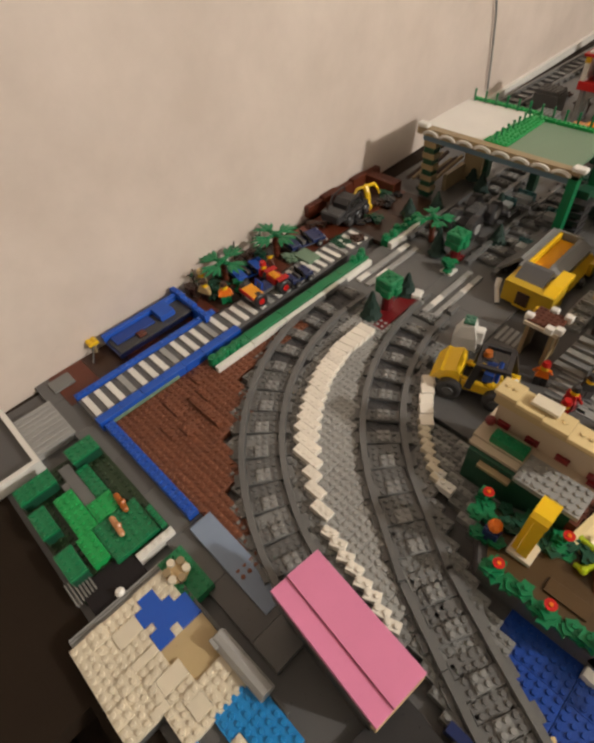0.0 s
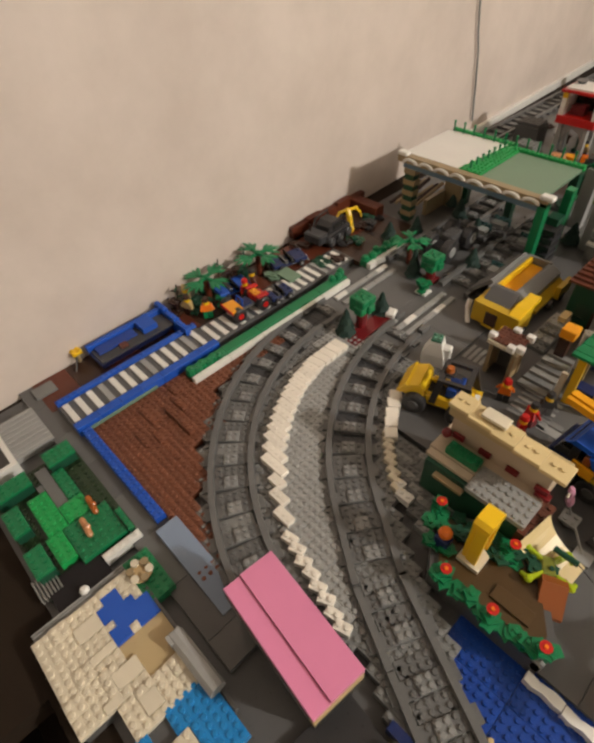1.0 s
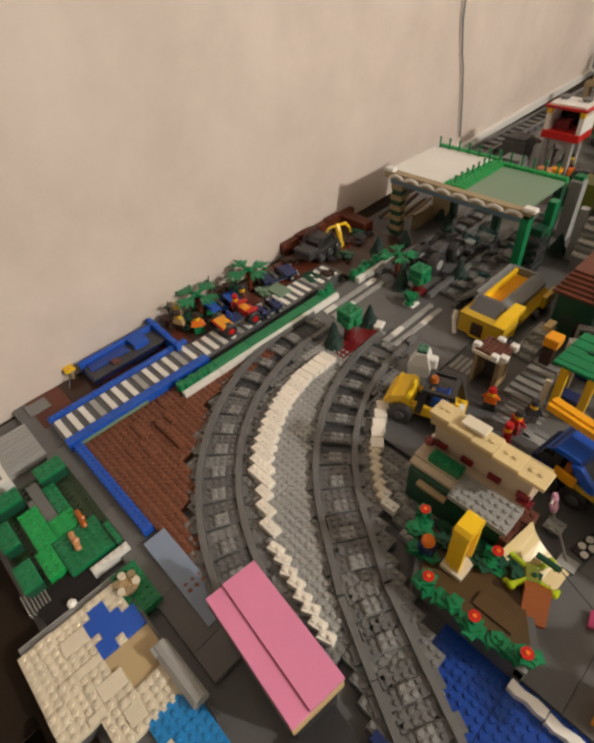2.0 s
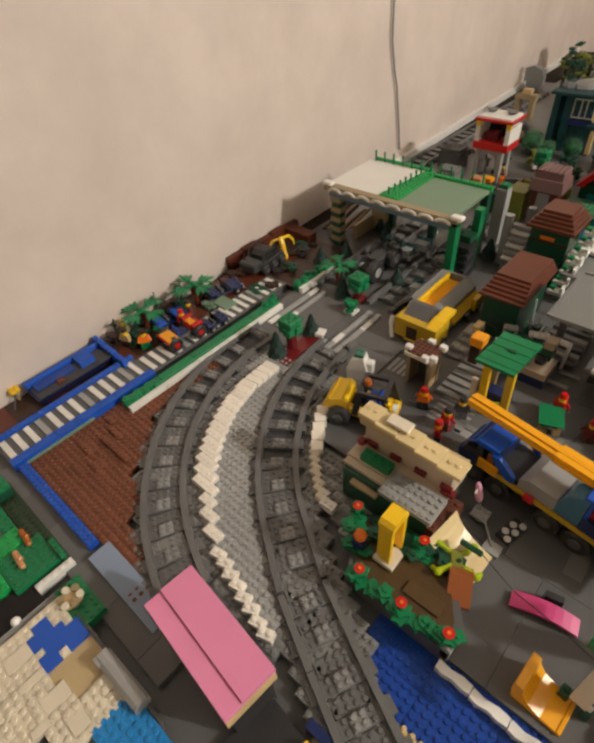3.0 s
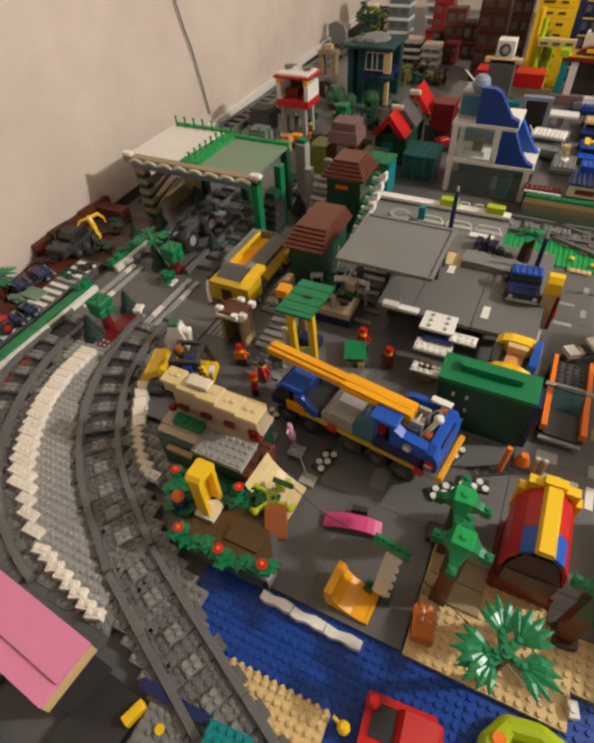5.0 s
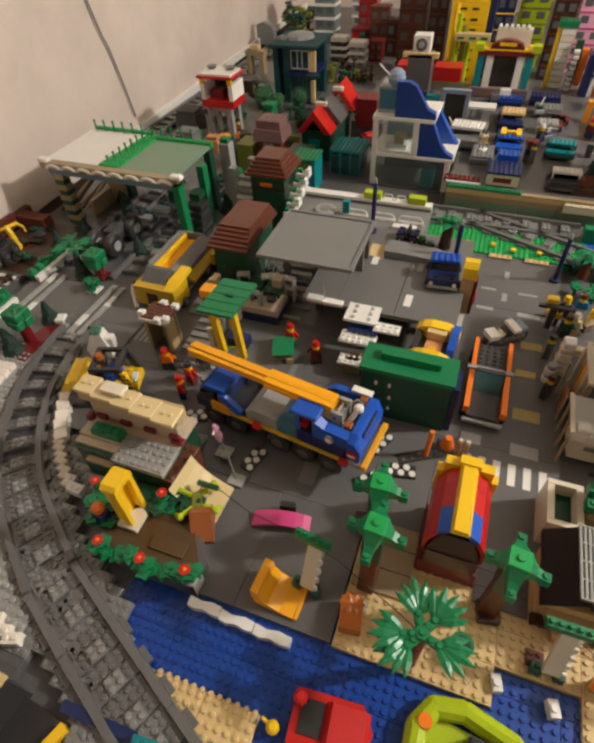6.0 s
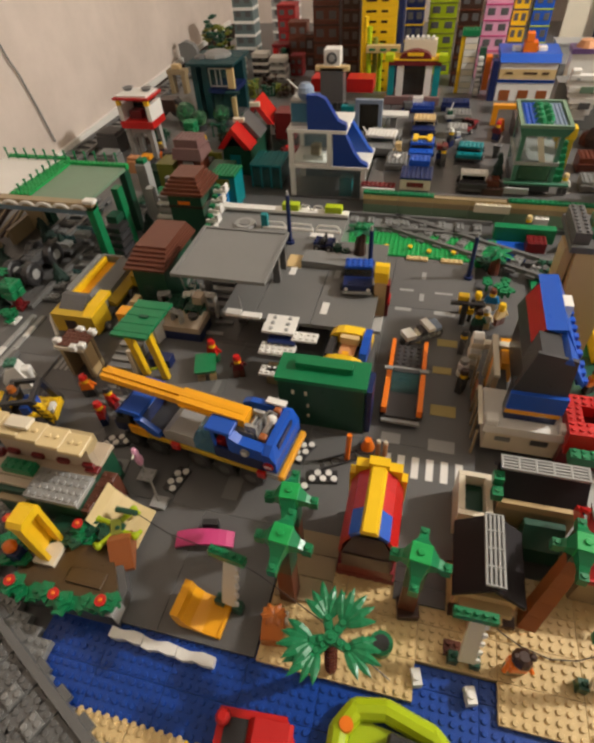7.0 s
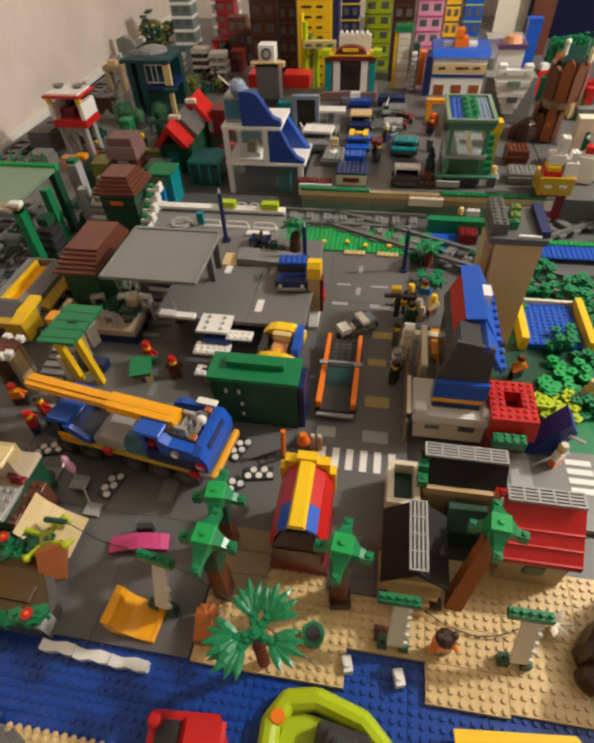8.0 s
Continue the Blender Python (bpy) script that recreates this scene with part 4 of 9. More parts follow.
for k in range(5):
    bx(t, "stacked_board", "charcoal" if k % 2 else "black", 33.4 + 0.3 * (k % 2), 3.2 + 0.3 * k, 36.6, 8.6, -1 + k * 13, 8 + k * 13)
bx(t, "stacked_board", "dark_green", 33.8, 5.2, 36.2, 8.4, 66, 78)

t = thing("wheeled_machine", "black machine on two large wheels with pale hubs beside the track", "machine", -39.6, 84.0, 3)
for py in (0, 7.6):
    wheel(t, 0, py, 20, 2.5, 1.8, "x", "light_grey")
    wheel(t, -4.6, py, 20, 2.5, 1.8, "x", "light_grey")
bx(t, "frame", "charcoal", -3.8, -1.0, -0.9, 9.0, 14, 24)
bx(t, "engine", "dark_grey", -3.6, 2.0, -1.0, 6.4, 24, 34, True)
t = thing("tan_beams", "stack of tan and dark beams leaning under the canopy", "beams", -64.0, 97.0)
for k in range(6):
    part("beam", Geo().rod((-1.0 + 1.1 * k, 0.6 * k, 2.5), (1.0 + 1.3 * k, 9.0, 26 + 6 * (k % 3)), 4.0, 6), "dark_tan" if k % 2 else "dark_brown", t)
for x, y in ((-38.0, 101.0), (-40.0, 96.5), (-28.8, 84.5), (-30, 98)):
    t = thing("rolling_stock", "pale grey glassy wagon parts standing on the track", "wagon", x, y, 9.6, 0, group="wagon parts")
    bx(t, "bed", "dark_grey", -2.6, -2.2, 2.6, 2.2, 0, 6, True)
    bx(t, "crate", "light_grey", -1.6, -1.0, 1.6, 1.0, 6, 14)
    bx(t, "pane", "glass_teal", -2.0, 1.1, 2.0, 1.5, 6, 20)

# ---- yellow hopper lorry ----
t = thing("hopper_lorry", "yellow toy dump lorry with an orange-lined bed and grey side", "toy lorry", -26.2, 70.6)
for px in (0.6, 9.0):
    for py in (3, 13, 17):
        wheel(t, px, py, 7, 0.95, 1.3)
bx(t, "chassis", "dark_grey", 1.2, 0.5, 8.6, 19.5, 6, 11)
bx(t, "cab", "mustard", 0.6, 0, 9.2, 5.0, 8, 40)
bx(t, "doorway", "dark_brown", 3.2, -0.15, 5.4, 0.1, 10, 31)
bx(t, "door_sill", "mustard", 3.0, -0.5, 5.6, 0.0, 8, 10)
part("roof_block", Geo().prism_x([(0.3, 40), (7.4, 40), (7.4, 46), (2.6, 46)], 7.0, 9.1), "yellow", t)
part("cab_roof", Geo().prism_x([(1.6, 40), (5.0, 40), (5.0, 52), (4.2, 52)], 1.4, 6.4), "dark_grey", t)
bx(t, "bed_floor", "boom_yellow", 1.6, 5.7, 4.6, 19.0, 26, 30)
bx(t, "bed_lining", "yellow", 1.02, 5.7, 1.58, 19.0, 22, 40.6)
bx(t, "bed_side", "mid_grey", 0.2, 5.2, 1.0, 19.4, 22, 40)
bx(t, "bed_side", "mid_grey", 4.62, 5.7, 5.2, 19.0, 22, 40)
bx(t, "bed_end", "mid_grey", 0.2, 19.42, 5.2, 20.0, 22, 40)
part("side_slope", Geo().prism([(5.22, 40), (7.2, 32), (7.2, 12), (5.22, 12)], 6, 19.5), "mid_grey", t)
part("side_chute", Geo().prism([(7.25, 24), (8.8, 16), (8.8, 12), (7.25, 12)], 8, 19.5), "mustard", t)
bx(t, "tail_panel", "mustard", 8.7, 15.0, 9.6, 19.6, 10, 30)
part("grey_panel", Geo().prism([(-4.6, 6), (-4.0, 6), (0.2, 40), (-0.4, 42)], 7, 19.5), "mid_grey", t)
figure(-17.8, 67.0, 6, 190, "teal", "green", "yellow", "small toy figure with a yellow cap by the lorry")

# ---- brown roofed houses ----
t = thing("brown_house", "toy house with a stepped brown shingle roof on dark green walls", "toy house", -14.7, 80.6)
bx(t, "wall", "dark_green", 0.9, 1.2, 7.4, 14.4, -0.5, 71)
for k in range(6):
    bx(t, "roof_course", "roof_brown", 0.2 * k, 0.85 * k, 8.3 - 0.2 * k, 15.2 - 0.2 * k, 71 + k * 3.6, 74.6 + k * 3.6)
bx(t, "window", "glass", 2.4, 1.0, 4.6, 1.25, 18, 40)
bx(t, "door", "dark_brown", 5.2, 1.0, 6.8, 1.25, 0, 34)
t = thing("brown_house", "tall dark green toy house with a stepped brown hipped roof", "toy house", -16.3, 102.6)
bx(t, "wall", "dark_green", 0.9, 1.0, 8.5, 8.8, -0.5, 100)
bx(t, "sign", "orange", 3.0, 0.82, 5.8, 1.02, 82, 88, label="small orange sign plate")
for k in range(5):
    bx(t, "roof_course", "roof_brown", 0.48 * k, 0.5 * k, 9.4 - 0.48 * k, 9.8 - 0.5 * k, 100 + k * 5.4, 105.4 + k * 5.4)
bx(t, "band", "dark_brown", 0.8, 0.9, 8.6, 8.9, 76, 80)
t = thing("white_stairs", "stepped white balcony blocks climbing beside the brown house", "stairs", -7.6, 97.4)
for k in range(7):
    bx(t, "step", "white", 0.15 * k, k * 1.75, 2.9 + 0.15 * k, k * 1.75 + 2.0, 22 + k * 11, 28 + k * 11, True)
    bx(t, "rail", "white", 2.3 + 0.15 * k, k * 1.75 + 0.1, 2.85 + 0.15 * k, k * 1.75 + 1.9, 28.2 + k * 11, 36 + k * 11)
    bx(t, "planter", "green", 0.2 + 0.15 * k, k * 1.75 + 0.4, 1.2 + 0.15 * k, k * 1.75 + 1.5, 28 + k * 11, 34 + k * 11)
t = thing("grey_step_tower", "pale grey stepped blocks and pillars beside the tall house", "stairs", -22.4, 104.0)
for k in range(6):
    bx(t, "step", "light_grey" if k % 2 else "white", 2.0 - 0.1 * k, 0.9 * k, 5.6, 0.9 * k + 1.6, 24 + 9.0 * k, 28 + 9.0 * k)
    bx(t, "core", "stone_grey", 2.3, 0.9 * k + 0.2, 5.4, 0.9 * k + 1.4, 0 if k == 0 else 15 + 9.0 * k, 23.8 + 9.0 * k)
bx(t, "pillar", "light_grey", 0.0, 3.0, 1.6, 4.6, 0, 92)
bx(t, "pillar", "mid_grey", 3.2, 6.6, 4.8, 8.0, 0, 100)
t = thing("machine_base", "tan and dark blue machine block with black wheels and pale pipes", "machine", -6.4, 73.4)
bx(t, "plinth", "dark_blue", 0, 0, 8.4, 5.2, -0.5, 14)
bx(t, "deck", "wall_cream", 0, 0, 8.4, 5.2, 14, 24)
for px in (2.6, 6.2):
    part("drum", Geo().cyl(px, 3.0, 24, 30, 0.9), "black", t)
bx(t, "green_frame", "dark_green", -1.5, 7.6, 4.6, 8.6, -0.5, 26, True)
bx(t, "post_block", "wall_cream", 5.4, 5.3, 7.2, 7.4, -0.5, 46)

# ---- pink roofed house beside the outer track ----
t = thing("pink_house", "small house with a smooth pink roof and tan gable", "toy house", -8.35, 9.75, 0, -5.5)
bx(t, "wall", "black", -6.6, -2.6, 6.6, 2.6, -8, 52)
bx(t, "gable", "tan", 6.6, -3.1, 7.25, 3.0, 50, 63)
bx(t, "roof_panel", "pink", -7.3, -1.0, 7.2, 3.1, 64, 71)
bx(t, "roof_panel", "pink", -7.3, -3.1, 7.2, -1.05, 61.5, 68.5)
bx(t, "roof_edge", "dark_grey", -7.0, -3.2, 6.6, 3.0, 52, 61.4)
# black slab at ground level paints the dark shade beside the pink house
t = thing("black_case", "flat black slab standing in for the shade beside the pink house", "box", -1.0, 2.2, -8, -5)
bx(t, "body", "black", -2, -1, 4.4, 9.0, 0, 8)
t = thing("dark_beam", "long dark blue beam lying across the track bed", "beam", 2.9, 11.4, 0, 1)
bx(t, "beam", "dark_blue", 0, 0, 8.4, 1.1, -6, 8)
t = thing("yellow_brick", "single yellow brick lying by the dark beam", "brick", 3.0, 8.5, 0, -20)
bx(t, "brick", "yellow", 0, 0, 1.0, 2.4, -2, 9)
t = thing("grey_hatch", "dark grey plate with a small yellow ring", "plate", 4.7, 7.4, 0, 1)
bx(t, "plate", "mid_grey", 0, -2, 6.8, 3.8, -6, 3, True)
part("ring", Geo().cyl(2.4, 2.0, 4.8, 6, 0.5), "yellow", t)
t = thing("teal_plate", "teal studded plate resting on the rails", "plate", 11.6, 12.4, 9.7, 5)
bx(t, "plate", "teal", 0, -5.6, 4.6, 0, 0, 9, True)

# ---- park module at the front corner ----
t = thing("park_module", "green studded park module with hedges of green blocks", "park module", -53.0, -7.2, -2)
bx(t, "base", "park_bed", 0, 0, 20.0, 12.4, -6, 2, True)
bx(t, "dark_bed", "park_bed", 4.0, 9.8, 14.6, 12.2, 2, 5, True)
bx(t, "lawn", "green", 13.0, 5.2, 19.0, 11.3, 2, 10, True)
bx(t, "lawn", "bright_green", 5.6, 3.4, 12.9, 6.1, 2, 10.4, True)
bx(t, "lawn", "bright_green", 9.6, 6.2, 12.9, 9.6, 2, 11.2, True)
bx(t, "lawn", "bright_green", 13.0, 2.9, 17.6, 5.1, 2, 11.2, True)
bx(t, "lawn", "green", 3.4, 7.8, 9.5, 9.6, 2, 9, True)
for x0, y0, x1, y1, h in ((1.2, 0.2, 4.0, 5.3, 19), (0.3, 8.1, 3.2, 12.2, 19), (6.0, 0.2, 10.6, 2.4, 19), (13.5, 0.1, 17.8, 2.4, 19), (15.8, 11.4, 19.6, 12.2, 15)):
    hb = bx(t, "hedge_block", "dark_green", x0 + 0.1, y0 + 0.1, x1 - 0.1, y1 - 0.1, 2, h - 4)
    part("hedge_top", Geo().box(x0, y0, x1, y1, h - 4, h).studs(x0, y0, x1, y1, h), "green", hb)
bx(t, "kerb", "white", 19.7, 7.2, 20.7, 12.4, -4, 8, True)
bx(t, "path_strip", "deck_grey", 1.4, 6.15, 9.5, 7.75, 2, 8)
bx(t, "path_strip", "deck_grey", 4.0, 5.3, 6.0, 6.1, 2, 7.6)
for x, y, c in ((-40.2, 2.5, "plant_orange"), (-37.7, 0.4, "nougat")):
    g = Geo().rod((-1.3, 0, 2.6), (1.3, 0, 2.6), 3.2, 9).ball(-1.3, 0, 2.6, 0.4).ball(1.3, 0, 2.6, 0.4).ball(0.2, 0.2, 4.4, 0.42)
    ob = tagged(part("toy_bread", g, c), "small bread-shaped orange toy piece lying on the lawn", "toy food", "toy breads")
    ob.matrix_basis = pose(x * S, y * S, 9.8 * MM, 0, 0, -4)
t = thing("grey_tile", "flat grey tile lying beside the striped path", "tile", -68.6, 5.4, 0)
bx(t, "tile", "mid_grey", 0, 0, 2.8, 3.6, 0, 3.2)
t = thing("grey_module", "ribbed grey plate with a white raised frame edge", "plate", -66.0, -9.0, -4)
bx(t, "ribbed_plate", "light_grey", 0.8, 7.0, 9.6, 13.0, -4, 6)
for k in range(8):
    bx(t, "rib", "light_grey", 1.0 + k * 1.08, 7.2, 1.6 + k * 1.08, 12.8, 6, 7.4)
bx(t, "frame_edge", "white", -2.0, 6.2, 10.6, 7.0, -4, 14)
bx(t, "frame_edge", "white", 10.6, -1.0, 11.4, 7.0, -4, 14)
bx(t, "inner_plate", "dark_grey", -2.0, -1.0, 10.5, 6.1, -4, 3)

# ---- pale plaza module ----
t = thing("plaza_module", "cream studded plaza with a blue pattern and grey barrier", "plaza module", -29.2, -10.8, -4)
bx(t, "base", "dark_grey", 0.2, 0.2, 11.9, 12.6, -6, 8)
bx(t, "base", "dark_grey", 11.92, 4.1, 20.6, 12.6, -6, 8)
rnd = random.Random(11)


def inside(p, poly):
    c = False
    for k in range(len(poly)):
        a, b = poly[k], poly[k - 1]
        if (a[1] > p[1]) != (b[1] > p[1]) and p[0] < (b[0] - a[0]) * (p[1] - a[1]) / (b[1] - a[1]) + a[0]:
            c = not c
    return c


POOL = [(1, 8), (1, 10), (3, 10), (3, 11), (4, 11), (4, 12.5), (7, 12.5), (7, 10), (6, 10), (6, 9), (7, 9), (7, 7), (5, 7), (5, 8), (4, 8), (4, 7), (2, 7), (2, 8)]
SANDY = [(7, 9), (7, 12.5), (10, 12.5), (10, 12), (12, 12), (12, 8), (10, 8), (10, 7), (7, 7)]
FLAGS = [(2, 4, 2, 3), (9, 5, 2, 3), (13, 6, 2, 2), (11, 3, 1, 2), (6, 4, 1, 3)]
part("pool_tiles", Geo().poly(POOL, 8, 14.2), "blue", t)
part("sandy_patch", Geo().poly([(x + 0.01, y) for x, y in SANDY], 8, 11.4), "slide_tan", t, "smooth tan patch")
for x, y, w, d in FLAGS:
    bx(t, "flagstone", "cream", x + 0.03, y + 0.03, x + w - 0.03, y + d - 0.03, 8, 15.0)
for i in range(10):
    for j in range(6):
        if i > 7 or (i > 5 and j < 2):
            continue
        x, y = i * 2, j * 2
        top = 13.2 + rnd.choice((0, 0, 0, 0, 1.4))
        cells = [(x + a, y + b) for a in (0.5, 1.5) for b in (0.5, 1.5)]
        cells = [c for c in cells if not inside(c, POOL) and not inside(c, SANDY) and not any(u < c[0] < u + w and v < c[1] < v + d for u, v, w, d in FLAGS)]
        if cells:
            g = Geo()
            for cx, cy in cells:
                g.box(cx - 0.5, cy - 0.5, cx + 0.5, cy + 0.5, 8, top).stud(cx, cy, top)
            part("plate", g, "cream", t)
bx(t, "border_strip", "dark_grey", 0.2, 12.55, 20.6, 12.9, 4, 13)
part("barrier", Geo().rod((10.6, 12.2, 18), (18.2, 12.4, 18), 8.0, 10), "light_grey", t)
bx(t, "barrier_foot", "light_grey", 10.4, 11.2, 11.6, 13.0, 8, 24)
for k in range(6):
    bx(t, "grille_bar", "mid_grey" if k % 2 else "light_grey", -1.2 + 0.2 * k, 0.4, -1.05 + 0.2 * k, 12.8, -6, 10.6 - 0.3 * (k % 2))
t = thing("azure_plates", "bright azure studded plates beside the plaza", "plates", -13.4, -6.0, -4)
for x, y, w, d in ((-0.4, 2.4, 3, 5.2), (2.62, 3.7, 4.8, 3.9), (4.7, -1.0, 2.7, 4.6), (0, -1.0, 4.6, 1.3)):
    bx(t, "plate", "azure", x, y, x + w, y + d, 4, 13, True)
bx(t, "plate", "cream", 2.6, 0.4, 4.6, 3.6, 4, 14, True)
t = thing("flower_planter", "round cream flower head on a green planter", "planter", -27.6, 2.4, 0)
bx(t, "planter", "green", -2.6, -1.2, 4.0, 2.2, -4, 8, True)
part("flower", Geo().cyl(0, 0, 8, 12, 1.3, 1.5, 8), "stone_tan", t)
for k in range(6):
    a = math.pi * k / 3
    part("petal", Geo().cyl(1.15 * math.cos(a), 1.15 * math.sin(a), 13, 16, 0.5, n=8), "cream" if k % 2 else "dark_tan", t)
t = thing("black_trough", "black trough with pale grille plates between the modules", "trough", -35.0, -7.0, -6)
bx(t, "body", "matte_black", 0, 0, 7.6, 7.0, 0, 8)
for k in range(7):
    bx(t, "grille_bar", "stone_grey", -1.6 + 0.05 * k, -1.0 + 0.42 * k, 1.6, -0.8 + 0.42 * k, 2, 9.0)
part("knob", Geo().ball(4.2, 3.4, 12, 0.6), "white", t)

# ---- water, beach, boats ----
tiles("water", "deep blue studded plates laid as water", 2.0, 4.0, 76.0, 30.2, 8, 6, -8.5, -5.2, ["water_blue"], stud=True, category="water",
      holes=lambda x, y: x < 9 and y < 17)
tiles("beach", "tan studded plates of the small sandbank", 10.0, 10.0, 22.0, 18.1, 6, 4, -8.5, -1.4, ["tan"], stud=True, category="beach", holes=lambda x, y: x < 12 and y < 13)
tiles("beach", "tan studded plates of the sandy beach", 26.8, 26.4, 60.0, 41.8, 8.3, 3.85, -8.5, 0, ["tan"], stud=True, category="beach",
      holes=lambda x, y: x > 42.5 and x < 49 and y < 30.5)
tiles("beach", "tan studded plates of the sandy beach", 60.0, 26.8, 80.0, 41.8, 8, 7.5, -8.5, 0, ["tan"], stud=True, category="beach")
t = thing("dark_paving", "smooth dark grey plates between the playhouse and the beach hut", "plates", 40.4, 36.0)
for k in range(3):
    bx(t, "plate", "dark_grey", 0, 2.0 * k + 0.02, 5.85, 2.0 * k + 1.98, 0, 2.6)
t = thing("tan_strip", "smooth dark tan planks between the playhouse and the park", "plates", 26.8, 33.0)
for k in range(3):
    bx(t, "plank", "dark_tan", 0.2, 0.4 + k * 2.9, 6.6, 3.2 + k * 2.9, 0, 3.0)
for x0, x1, y0 in ((10.0, 14.0, 24.9), (14.1, 18.2, 24.7), (18.3, 22.6, 24.6)):
    t = thing("white_kerb", "wavy white kerb brick on the edge of the water", "kerb", x0, y0, -6, group="white kerb bricks")
    part("brick", Geo().poly([(0, 0), (0.9, -0.15), (2.0, 0.1), (3.2, -0.1), (x1 - x0, 0), (x1 - x0, 1.0), (2.8, 1.15), (1.4, 0.9), (0, 1.1)], 0, 9.6), "white", t)

t = thing("red_boat", "small red plastic speedboat on the water", "toy boat", 28.0, 19.6, -3.5, 5)
part("hull", Geo().hull([[(-2.6, -2.2, 0), (3.2, -2.2, 0), (4.4, 0, 0), (3.2, 1.9, 0), (-2.6, 1.9, 0)], [(-3.0, -2.6, 12), (3.8, -2.6, 12), (5.0, 0, 12), (3.8, 2.2, 12), (-3.0, 2.2, 12)]]), "red", t)
part("bow_deck", Geo().prism([(0.2, 12), (4.6, 12), (4.2, 15), (0.8, 19)], -1.9, 1.6), "red", t)
bx(t, "cockpit", "black", -2.2, -1.6, 0.1, 1.4, 12, 13.5)
part("engine", Geo().ball(-2.4, 1.2, 17, 0.8), "red", t)
t = thing("yellow_figure", "tiny yellow toy piece at the end of the sandbank", "toy piece", 23.6, 17.5, -5.2)
part("head", Geo().ball(0, 0, 8, 0.7), "yellow", t)
part("arm", Geo().rod((0, 0, 8), (-1.3, 0.4, 9), 1.6), "yellow", t)
part("stand", Geo().cyl(0, 0, 0, 4, 0.6), "dark_grey", t)
t = thing("lime_dinghy", "lime green toy dinghy with a dark engine on the water", "toy boat", 42.0, 20.8, -3.5, -6)
t.scale = (0.94, 0.94, 1)
ring = [(-5.4, -2.4), (-5.8, 1.0), (-4.6, 3.4), (-1.6, 4.3), (3.4, 3.6), (6.2, 1.6), (6.6, -1.2), (4.2, -4.0), (-3.4, -4.4)]
for k in range(len(ring)):
    a, b = ring[k], ring[(k + 1) % len(ring)]
    part("tube", Geo().rod((a[0], a[1], 8), (b[0], b[1], 8), 9.0, 10).ball(a[0], a[1], 8, 1.12, 10), "lime", t)
bx(t, "floor", "lime", -4.6, -3.4, 5.0, 2.8, 1, 5)
part("engine", Geo().box(-1.0, -3.4, 4.4, 2.4, 5, 22, c=2.5), "black", t)
part("engine_cover", Geo().box(0.0, -2.4, 3.2, 1.8, 22, 29, c=2.5), "charcoal", t)
part("seat", Geo().box(3.7, -2.2, 5.6, 1.4, 5, 20, c=2.0), "purple", t)
for x, y in ((0.2, 1.0), (2.0, -1.4), (-0.4, -1.6)):
    part("knob", Geo().ball(x + 0.8, y - 0.4, 29, 0.6), "black", t)
part("cap", Geo().cyl(-5.2, 1.6, 14, 18, 0.8, 0.7), "orange", t)
t = thing("yellow_boat", "bright yellow toy boat with a dark deck", "toy boat", 60.5, 21.4, -3.5, 6)
part("hull", Geo().hull([[(-5.6, -4, 0), (5.0, -4, 0), (6.4, 0, 0), (5.0, 3.2, 0), (-5.6, 3.2, 0)], [(-6, -4.6, 13), (5.4, -4.6, 13), (8.4, 0, 13), (5.4, 3.8, 13), (-6, 3.8, 13)]]), "yellow", t)
bx(t, "deck", "black", -4.4, -3.4, 3.6, 1.8, 13, 14)
bx(t, "side_board", "blue", 4.2, -2.6, 9.0, 2.0, 13, 16)
for x, y in ((43.6, 28.6), (49.0, 28.2)):
    t = thing("white_bollard", "short pale post standing in the water", "post", x, y, -5, 15, group="white posts")
    bx(t, "post", "white", -0.5, -0.8, 0.5, 0.8, 0, 11)
    part("cap", Geo().cyl(0, 0, 11, 13, 0.4), "white", t)
t = thing("orange_plant", "reddish-brown leafy water plant", "plant", 33.2, 17.8, -5)
for k in range(7):
    g = Geo()
    leaf(g, 0, 0, 4, k * 0.9, 1.6, 0.8, 6, 4)
    part("leaf", g, "roof_brown", t)

# ---- raised garden with the booth ----
t = thing("garden_platform", "raised garden bed with dark olive-brown soil and a grey stone edge", "garden", -7.0, 26.0)
part("base", Geo().poly([(4.0, 0.2), (17.6, 0.2), (17.6, 3.5), (14.6, 7.6), (10.5, 9.7), (4.5, 9.8), (0.8, 8.5), (0.2, 6.8)], -8, 18), "dark_grey", t)
part("earth", Geo().poly([(4.6, 0.9), (16.6, 0.9), (16.6, 3.3), (14.0, 7.0), (10.2, 9.1), (5.0, 9.2), (1.6, 7.8), (1.4, 6.8)], 18, 21), "soil", t)
for x, y, w in ((10.2, 2.6, 4.6),):
    bx(t, "soil_plate", "soil", x, y, x + w, y + 1.8, 21, 23.4)
bx(t, "lawn", "dark_green", 4.6, 7.4, 10.2, 10.0, 21, 24)
bx(t, "corner_stone", "light_grey", 16.7, 0.2, 17.7, 2.0, 5, 24)
for x, y in ((-6.6, 33.2), (-1.5, 26.6), (4.3, 26.4), (9.8, 26.9), (2.4, 34.4)):
    shrub(x, y, 18, 2.0, 1.4, 23, "green", "green flowering shrub with one red flower", "red", seed=3)
